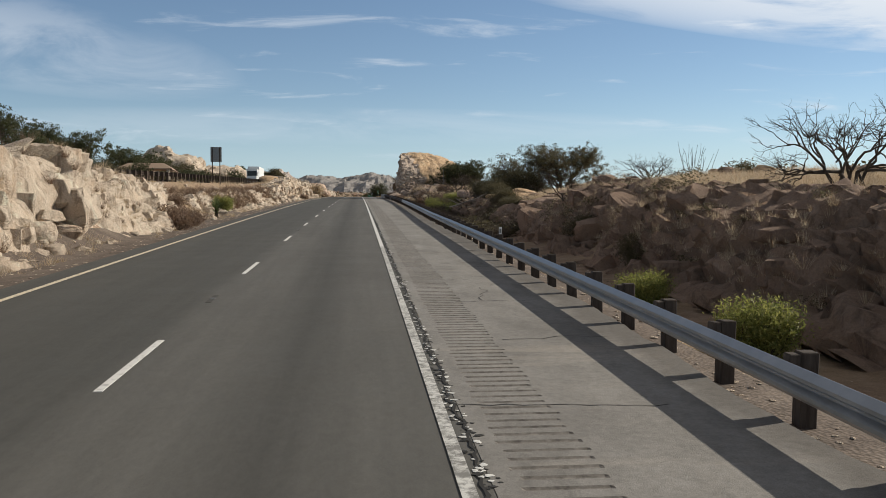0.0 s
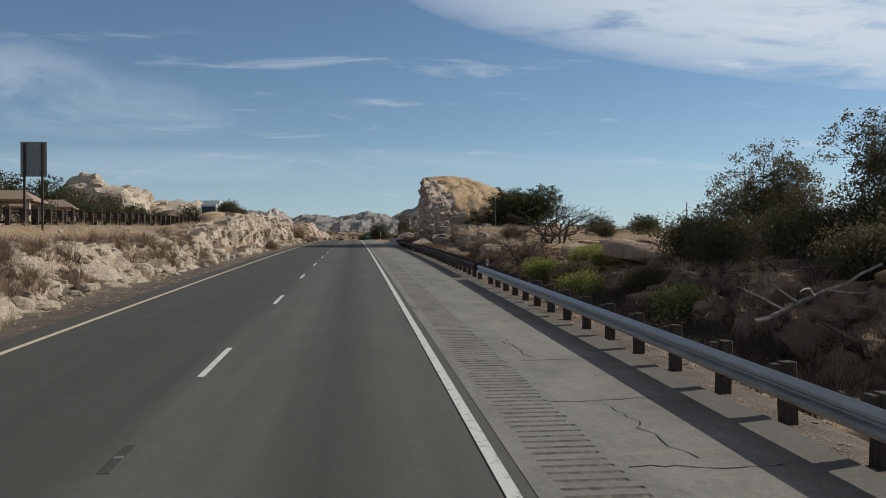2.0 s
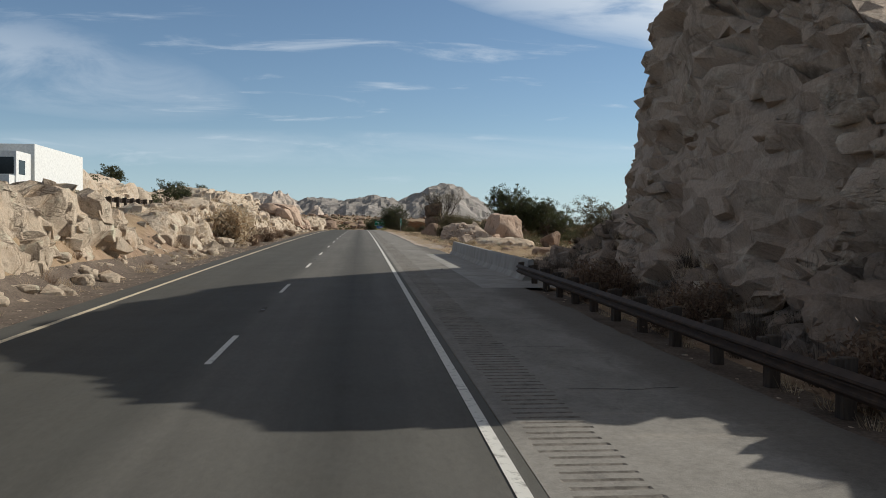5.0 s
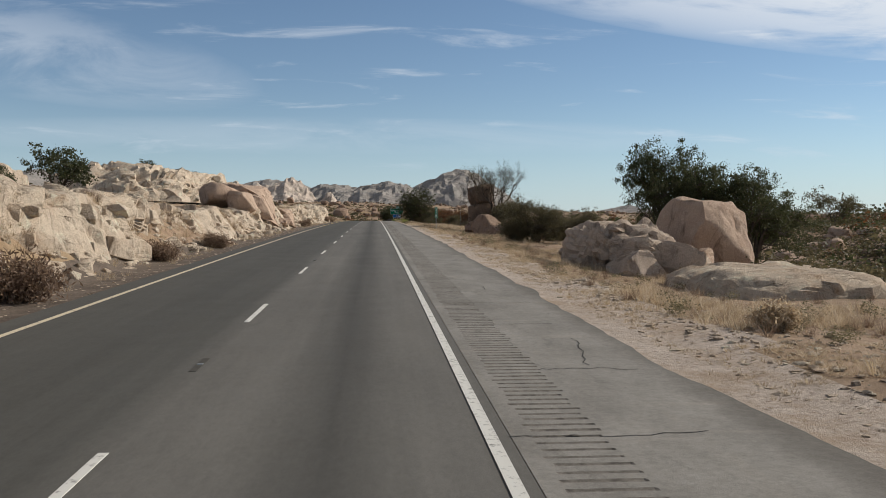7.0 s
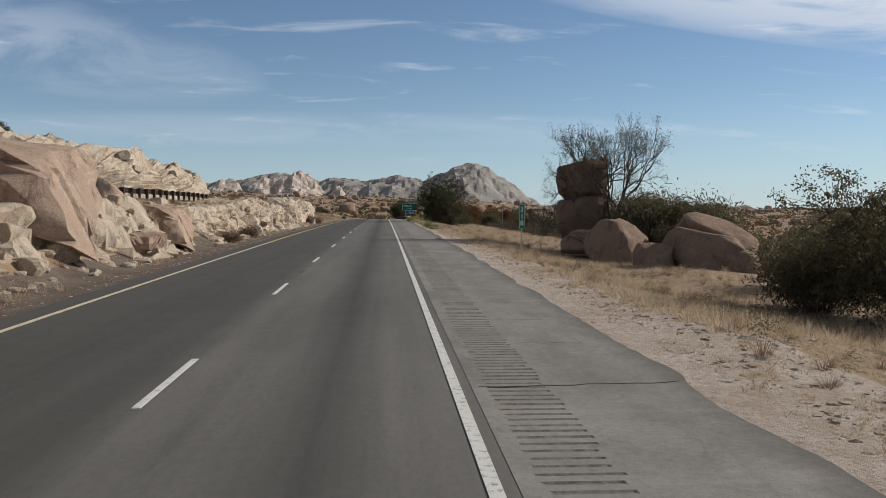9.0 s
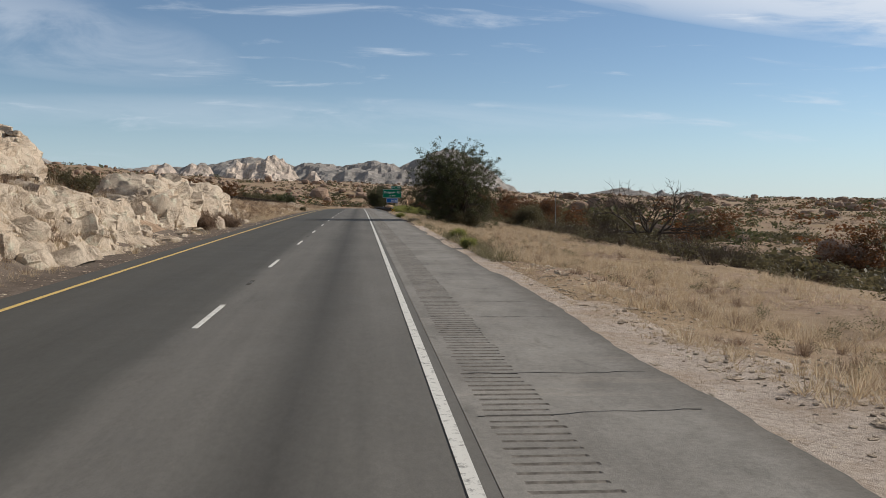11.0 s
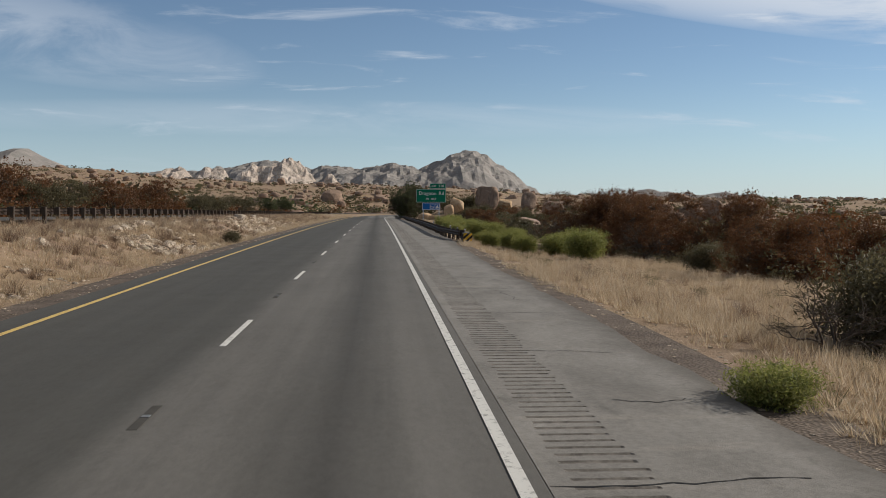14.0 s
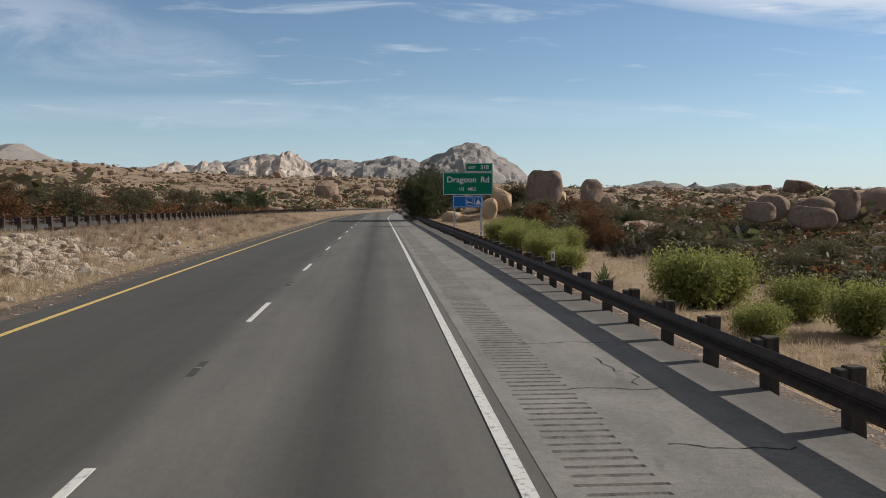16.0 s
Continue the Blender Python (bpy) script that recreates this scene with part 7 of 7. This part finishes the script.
    s = rng.uniform(378, 560, n); u = -rng.uniform(10.2, 17.2, n)
    scatter("slope_twigs", TWIGS, spots(u, s, rng.uniform(0.4, 1.0, n), rng.uniform(0.6, 1.0, n), 0.03), "brush", "brown leafless brush in the dry grass of the slope", "brush", 37)


verge_grass()


def ground_stones():
    n = 21000
    s = rng.uniform(-10, 560, n)
    u = np.where(rng.random(n) < 0.55, np.interp(s, [0, 110, 190, 200, 430, 450], [3.1, 3.7, 4.5, 3.2, 3.1, 3.0]) + rng.gamma(1.5, 1.1, n), -8.6 - rng.gamma(1.5, 0.9, n))
    scatter("verge_stones", STONES, spots(u, s, rng.uniform(0.015, 0.055, n) * rng.uniform(0.4, 1.6, n), rng.uniform(0.25, 0.5, n)), "cut", "loose pale gravel stones on the verges", "gravel", 7)
    n = 9000
    s = 185.2 + 160 * rng.random(n) ** 1.3; u = 3.4 + rng.gamma(2.0, 1.7, n)
    scatter("soil_stones", STONES, spots(u, s, rng.gamma(2, 0.018, n) + 0.012, rng.uniform(0.3, 0.6, n)), "cut", "pale stones strewn over bare tan soil", "gravel", 27)
    n = 3600
    s = rng.uniform(-20, 450, n)
    u = -9.8 - rng.gamma(2.0, 1.0, n)
    keep = rng.random(n) < np.interp(s, [-20, 40, 60, 110, 130, 365, 380, 450], [0.4, 0.5, 1, 1, 0.5, 0.5, 0.06, 0.06])
    u, s = u[keep], s[keep]
    k = len(u)
    scatter("rubble", STONES + ROUNDS[:2], spots(u, s, rng.gamma(2, 0.09, k) + 0.06, rng.uniform(0.5, 0.95, k), 0.02), "cut", "angular granite rubble at the foot of the cut", "rubble", 8)
    n = 420
    s = rng.uniform(-20, 200, n); u = rng.uniform(8.5, 22, n)
    scatter("bank_rocks", ROUNDS, spots(u, s, np.minimum(rng.gamma(2, 0.13, n) + 0.08, 0.55), rng.uniform(0.5, 0.9, n), 0.05), "brown", "brown rocks strewn over the bank", "rubble", 9)


ground_stones()


def stone_slopes():
    """Broken stone on the slopes, thick in patches."""
    n = 14000
    s = rng.uniform(362, 620, n); u = -rng.uniform(9.9, 17.0, n)
    u, s = patchy(u, s, 0.16, -0.02, 63)
    k = len(u)
    scatter("slope_stones", STONES + ROUNDS[:3], spots(u, s, rng.gamma(2, 0.028, k) + 0.03, rng.uniform(0.4, 0.8, k), 0.0), "cut", "pale broken stones over a dry grassy slope", "rubble", 64)
    n = 5200
    s = rng.uniform(428, 482, n); u = -rng.uniform(10.4, 14.8, n)
    u, s = patchy(u, s, 0.2, -0.12, 67)
    k = len(u)
    scatter("riprap", STONES + ROUNDS[:3], spots(u, s, rng.gamma(3, 0.035, k) + 0.06, rng.uniform(0.5, 0.9, k), 0.0), "cut", "pale angular stones heaped on the low slope", "rubble", 68)
    n = 1500
    s = rng.uniform(120, 174, n); u = rng.uniform(5.3, 12.5, n)
    scatter("bank_rubble", STONES, spots(u, s, rng.gamma(2, 0.12, n) + 0.1, rng.uniform(0.5, 1.0, n), 0.0), "bank", "angular grey-brown rubble below the dome", "rubble", 65)
    n = 900
    s = np.concatenate([rng.uniform(250, 420, 500), rng.uniform(445, 640, 400)]); u = 19 + 60 * rng.random(n)
    keep = (s < 300) | (s > 440)
    u, s = u[keep], s[keep]
    n = len(u)
    scatter("valley_boulders", ROUNDS, spots(u, s, rng.gamma(2.2, 0.22, n) + 0.25, rng.uniform(0.5, 0.9, n), 0.1), "tan", "tan boulders scattered through the valley scrub", "boulders", 66)


stone_slopes()


def far_field():
    """Boulders and scrub of the plain, out to the foot of the mountains."""
    n = 7000
    r = rng.uniform(0, 1, n)
    s = 210 + 1900 * r ** 1.6
    u = rng.uniform(-1, 1, n) * (70 + (s - 200) * 0.62)
    near_road = np.abs(u - 0) < np.interp(s, [200, 600, 900, 2200], [34, 30, 24, 12])
    u, s = u[~near_road], s[~near_road]
    keep = ~((u < 0) & (s < 640) & (u > -75))
    u, s = patchy(u[keep], s[keep], 0.018, -0.05, 31)
    k = len(u)
    size = rng.gamma(2.2, 0.75, k) + 0.6
    size = np.minimum(size * np.interp(s, [200, 500, 700, 1300], [0.42, 0.5, 0.75, 1.4]), 7)
    scatter("boulder_field", ROUNDS, spots(u, s, size, rng.uniform(0.55, 1.0, k), 0.2), "brown", "countless rounded tan boulders over the desert plain", "boulders", 33)
    n = 15000
    r = rng.uniform(0, 1, n)
    s = 190 + 1900 * r ** 1.7
    u = rng.uniform(-1, 1, n) * (60 + (s - 190) * 0.62)
    keep = np.abs(u) > np.interp(s, [190, 600, 900, 2200], [36, 32, 26, 14])
    u, s = patchy(u[keep], s[keep], 0.03, -0.25, 37)
    k = len(u)
    pl = spots(u, s, (rng.gamma(3, 0.55, k) + 0.8) * np.interp(s, [190, 900], [0.85, 1.5]), rng.uniform(0.7, 1.1, k), 0.1)
    half = rng.random(k)
    for name, a, b, mat, label in (("plain_scrub", 0, 0.5, "mesquite", "grey-olive scrub over the plain"), ("dark_scrub", 0.5, 0.78, "oak", "dark green scrub over the plain"), ("russet_scrub", 0.78, 1.0, "rust", "russet-brown scrub over the plain")):
        pick = (half >= a) & (half < b)
        scatter(name, NEAR, pl[pick & (s < 470)], mat, label, "scrub", 41)
        scatter(name, FAR, pl[pick & (s >= 470)], mat, label, "scrub", 41)
    # brush close to the road on the right
    n = 2700
    s = rng.uniform(196, 640, n); u = rng.uniform(21, 90, n)
    keep = fbm(np.stack([u * 0.06, s * 0.06, u * 0], 1), 2, 51) > np.interp(s, [196, 420, 440], [-0.2, -0.2, -0.35])
    u, s = u[keep], s[keep]
    k = len(u)
    m = 300
    sm = rng.uniform(196, 640, m); um = rng.uniform(15, 24, m)
    scatter("edge_scrub", FINE, spots(um, sm, rng.uniform(0.7, 1.7, m), rng.uniform(0.8, 1.2, m), 0.1), "mesquite", "grey-brown thorn scrub at the edge of the grass", "scrub", 49)
    scatter("valley_scrub", MID, spots(u, s, rng.uniform(0.9, 2.1, k), rng.uniform(0.8, 1.2, k), 0.1), "mesquite", "grey-brown thorn scrub in the valley", "scrub", 43)
    n = 190
    s = rng.uniform(345, 402, n); u = rng.uniform(16.5, 34, n)
    scatter("thorn_brush", FINE, spots(u, s, rng.uniform(0.9, 1.9, n), rng.uniform(0.8, 1.1, n), 0.1), "mesquite", "grey-brown thorn brush below the verge", "scrub", 52)
    n = 420
    s = rng.uniform(345, 402, n); u = rng.uniform(16.5, 34, n)
    scatter("bare_brush", TWIGS, spots(u, s, rng.uniform(1.3, 2.3, n), rng.uniform(0.8, 1.1, n), 0.05), "bark", "leafless grey brush below the verge", "brush", 53)
    n = 6500
    s = rng.uniform(42, 80, n); u = rng.uniform(9.2, 17.5, n)
    u, s = patchy(u, s, 0.3, -0.3, 55)
    k = len(u)
    scatter("bench_straw", TUFTS, spots(u, s, rng.uniform(0.6, 1.2, k), rng.uniform(0.6, 1.2, k)), "straw", "golden dry grass between rounded slabs", "grass", 56)
    n = 560
    s = rng.uniform(42, 80, n); u = rng.uniform(6.4, 10.5, n)
    keep = ~((s > 55) & (s < 65) & (u < 8.7)) | (rng.random(n) < 0.3)
    u, s, n = u[keep], s[keep], int(keep.sum())
    scatter("thicket_twigs", TWIGS, spots(u, s, rng.uniform(0.9, 1.7, n), rng.uniform(0.7, 1.0, n), 0.03), "bark", "purple-brown leafless brush behind the guardrail", "brush", 57)
    n = 150
    s = rng.uniform(42, 72, n); u = rng.uniform(6.6, 9.8, n)
    keep = ~((s > 55) & (s < 65) & (u < 8.7)) | (rng.random(n) < 0.2)
    u, s, n = u[keep], s[keep], int(keep.sum())
    scatter("thicket", FINE, spots(u, s, rng.uniform(0.6, 1.3, n), rng.uniform(0.7, 1.1, n), 0.1), "mesquite", "dense dark thicket behind the guardrail", "scrub", 44)
    n = 4300
    s = rng.uniform(446, 660, n); u = np.interp(s, [446, 470, 500, 540], [24, 19, 16, 15]) + 66 * rng.random(n) ** 1.3
    size, half = rng.uniform(0.8, 2.1, n), rng.random(n)
    pl = spots(u, s, size, rng.uniform(0.8, 1.2, n), 0.1)
    for name, a, b, mat, label in (("thorn_scrub", 0, 0.7, "mesquite", "dark thorn scrub between brown boulders"), ("rust_scrub", 0.7, 0.84, "rust", "russet scrub between brown boulders"), ("green_scrub", 0.84, 1.0, "oak", "dark green scrub between brown boulders")):
        scatter(name, MID, pl[(half >= a) & (half < b)], mat, label, "scrub", 48)
    n = 3200
    s = rng.uniform(446, 640, n); u = np.interp(s, [446, 470, 500, 540], [19, 15, 13, 13]) + 55 * rng.random(n) ** 1.2
    scatter("valley_twigs", TWIGS, spots(u, s, rng.uniform(1.2, 2.3, n), rng.uniform(0.6, 1.0, n), 0.03), "bark", "leafless grey brush in the valley", "brush", 59)
    n = 1100
    s = rng.uniform(400, 660, n); u = -rng.uniform(30.5, 75, n)
    scatter("median_scrub", MID, spots(u, s, rng.uniform(1.0, 2.3, n), rng.uniform(0.7, 1.1, n), 0.1), "rust", "rust-brown scrub beyond the far carriageway", "scrub", 45)
    n = 3600
    s = 420 + 900 * rng.random(n) ** 1.4; u = -31 - rng.random(n) ** 1.2 * (40 + (s - 400) * 0.55)
    half = rng.random(n)
    pl = spots(u, s, rng.uniform(0.9, 2.2, n) * np.interp(s, [420, 1300], [0.9, 1.5]), rng.uniform(0.7, 1.1, n), 0.1)
    for name, a, b, mat, label in (("plain_brush", 0, 0.55, "mesquite", "grey-olive brush over the plain beyond the far carriageway"), ("rusty_brush", 0.55, 0.8, "rust", "rusty brush over the plain beyond the far carriageway"), ("green_brush", 0.8, 1.0, "oak", "dark green brush over the plain beyond the far carriageway")):
        scatter(name, FAR, pl[(half >= a) & (half < b)], mat, label, "scrub", 58)
    n = 700
    s = rng.uniform(-20, 600, n); u = -rng.uniform(30.5, 62, n)
    scatter("hill_scrub", MID, spots(u, s, rng.uniform(0.4, 1.0, n), rng.uniform(0.7, 1.1, n), 0.1), "mesquite", "low olive scrub among granite knolls", "scrub", 46)
    n = 260
    s = rng.uniform(-20, 410, n); u = -9.9 - rng.gamma(2, 1.2, n)
    scatter("cut_brush", TWIGS, spots(u, s, rng.uniform(0.4, 0.9, n), rng.uniform(0.7, 1.1, n), 0.03), "brush", "small brown brush on the rock cut", "scrub", 47)


far_field()


def rooted(side, lo, hi, n, size, tall, sink=0.0):
    """Places on the rock faces of one side between two stations."""
    Q = np.concatenate([p for sd, _, p in SURF if sd == side])
    Q = Q[(Q[:, 1] > lo) & (Q[:, 1] < hi)]
    keep = fbm(Q * (0.35, 0.35, 0), 2, 91) > 0.05
    Q = Q[keep][rng.integers(keep.sum(), size=n)] + rng.normal(0, 0.06, (n, 3)) * (1, 1, 0)
    return np.column_stack([Q[:, 0], Q[:, 1], Q[:, 2] - sink, rng.uniform(*size, n), rng.uniform(*tall, n)])


def ledge_growth():
    scatter("ledge_grass", TUFTS, np.concatenate([rooted(1, -20, 174, 5500, (0.4, 0.9), (0.5, 1.1)), rooted(1, 96, 128, 1800, (0.5, 1.0), (0.6, 1.2))]), "straw", "dry straw grass rooted on the rocky bank", "grass", 92)
    scatter("ledge_scrub", FINE, rooted(1, -20, 174, 90, (0.4, 1.0), (0.7, 1.1), 0.1), "mesquite", "dark olive scrub rooted on the rocky bank", "scrub", 94)
    scatter("bank_twigs", TWIGS, rooted(1, 42, 174, 750, (0.4, 1.0), (0.6, 1.0), 0.05), "bark", "purple-brown leafless twigs over the bank", "brush", 97)
    n = 900
    s = rng.uniform(60, 170, n); u = rng.uniform(5.0, 8.5, n)
    scatter("ditch_twigs", TWIGS, spots(u, s, rng.uniform(0.6, 1.2, n), rng.uniform(0.7, 1.1, n), 0.03), "bark", "leafless twigs behind the guardrail", "brush", 98)
    n = 12000
    s = rng.uniform(30, 190, n); u = rng.uniform(22, 70, n)
    u, s = patchy(u, s, 0.15, -0.1, 71)
    k = len(u)
    scatter("hill_grass", TUFTS, spots(u, s, rng.uniform(0.6, 1.3, k), rng.uniform(0.6, 1.1, k)), "straw", "dry grass over the slope above the bank", "grass", 99)
    n = 420
    s = rng.uniform(30, 190, n); u = rng.uniform(21, 80, n)
    scatter("slope_scrub", MID, spots(u, s, rng.uniform(0.6, 1.7, n), rng.uniform(0.7, 1.1, n), 0.1), "mesquite", "olive scrub over the slope above the bank", "scrub", 100)
    n = 260
    s = rng.uniform(30, 190, n); u = rng.uniform(18, 70, n)
    scatter("slope_rocks", ROUNDS, spots(u, s, np.minimum(rng.gamma(2.2, 0.2, n) + 0.2, 0.9), rng.uniform(0.4, 0.8, n), 0.1), "dome", "tan rocks over the slope above the bank", "rubble", 101)
    scatter("cut_grass", TUFTS, rooted(-1, -30, 400, 7000, (0.4, 0.95), (0.5, 1.1)), "straw", "dry grass rooted in the joints of the cut", "grass", 95)
    scatter("rubble_brush", TWIGS, rooted(-1, 44, 112, 900, (0.5, 1.1), (0.6, 1.0), 0.03), "brush", "brown brush over the slope of rubble", "scrub", 102)
    scatter("joint_brush", TWIGS, rooted(-1, -30, 400, 900, (0.3, 0.9), (0.6, 1.1), 0.03), "brush", "brown brush rooted in the joints of the cut", "scrub", 96)


ledge_growth()


# ---- cracks and worn edges of the pavement ----
def crack_line(points, width, V, F):
    pts = np.asarray(points, float)
    t = np.gradient(pts, axis=0)
    n = np.stack([-t[:, 1], t[:, 0]], 1)
    n /= np.linalg.norm(n, axis=1, keepdims=True) + 1e-9
    w = width * rng.uniform(0.5, 1.3, len(pts))[:, None]
    i = len(V)
    for a, b in zip(pts - n * w, pts + n * w):
        for q in (a, b):
            V.append((q[0] + float(xr(q[1])), q[1], float(zr(q[1])) + 0.009))
    for k in range(len(pts) - 1):
        F.append((i + 2 * k, i + 2 * k + 1, i + 2 * k + 3, i + 2 * k + 2))


def cracks():
    V, F = [], []
    s = -8.0
    while s < 540:
        a, b = rng.uniform(0.1, 0.5) if rng.random() < 0.6 else rng.uniform(1.0, 1.6), rng.uniform(2.2, 3.0)
        xs = np.linspace(a, b, 14)
        crack_line(np.stack([xs, s + np.cumsum(rng.normal(0, 0.035, 14)) + (xs - a) * rng.normal(0, 0.04)], 1), 0.011, V, F)
        if rng.random() < 0.16:
            m = 12
            ys = s + np.cumsum(rng.uniform(0.1, 0.3, m))
            crack_line(np.stack([rng.uniform(1.3, 2.3) + np.cumsum(rng.normal(0, 0.07, m)), ys], 1), 0.008, V, F)
        s += rng.uniform(2.2, 5.2)
    ys = np.arange(-10, 46, 0.12)
    crack_line(np.stack([0.14 + 0.03 * np.sin(ys * 2.3) + rng.normal(0, 0.022, len(ys)), ys], 1), 0.016, V, F)
    tagged(new("pavement_cracks", mesh_of("pavement_cracks", V, F, "crack")), "thin dark cracks across the shoulder", "cracks", kind="stuff")


cracks()


def crumbled_edge():
    """The broken joint between lane and shoulder: loose flakes of old paint and asphalt."""
    n = 900
    s = rng.uniform(-8, 40, n)
    u = 0.13 + rng.normal(0, 0.05, n)
    pl = np.stack([u + xr(s), s, zr(s) + 0.006, rng.uniform(0.012, 0.05, n), np.full(n, 0.10)], 1)
    scatter("asphalt_flakes", STONES, pl[: n // 2], "white_line", "broken flakes of white paint along the shoulder joint", "debris", 61)
    scatter("asphalt_crumbs", STONES, pl[n // 2:], "crack", "dark asphalt crumbs along the shoulder joint", "debris", 62)


crumbled_edge()


# ---- a car far along the bend ----
def car(u, s, turn, label):
    root = empty("car", Matrix.Translation(at(u, s, 0.01)) @ pose(0, 0, 0, 0, 0, turn), label, "car")
    prof = [(-2.3, 0.45), (-2.35, 0.95), (-1.9, 1.05), (-1.55, 1.62), (0.55, 1.66), (1.15, 1.1), (2.2, 0.98), (2.3, 0.45)]
    rings = [[(x * (0.9 if z > 1.2 else 1.0), y, z) for y, z in prof] for x in (-0.9, 0.9)]
    V, F = sweep([[(p[0], p[1], p[2]) for p in r] for r in rings], closed=True)
    bm = bmesh.new()
    vs = [bm.verts.new(v) for v in V]
    for f in F:
        bm.faces.new([vs[i] for i in f])
    bm.faces.new(vs[:8]); bm.faces.new(vs[8:][::-1])
    bmesh.ops.recalc_face_normals(bm, faces=bm.faces)
    bmesh.ops.bevel(bm, geom=bm.edges[:], offset=0.06, segments=2, affect="EDGES")
    me = bpy.data.meshes.new("body"); bm.to_mesh(me); bm.free(); me.materials.append(M["white"])
    body = part("body", me, root, "white painted body")
    part("rear_window", box_mesh("rear_window", "glass", (-0.65, 0.65, -1.84, -1.72, 1.12, 1.52)), body, "dark rear window")
    for x in (-0.72, 0.72):
        part("tail_light", box_mesh("tail_light", "red", (x - 0.12, x + 0.12, -2.38, -2.3, 0.75, 0.95)), body, "red tail light")
        for y in (-1.4, 1.45):
            w = part("wheel", mesh_of("wheel", *tube([(-0.12, 0, 0), (0, 0, 0), (0.12, 0, 0)], 0.34, 0.34, 14), "tyre", True), root, "black tyre")
            w.location = (x * 1.18, y, 0.34)


car(-1.9, 712, -7, "white estate car on the far bend")
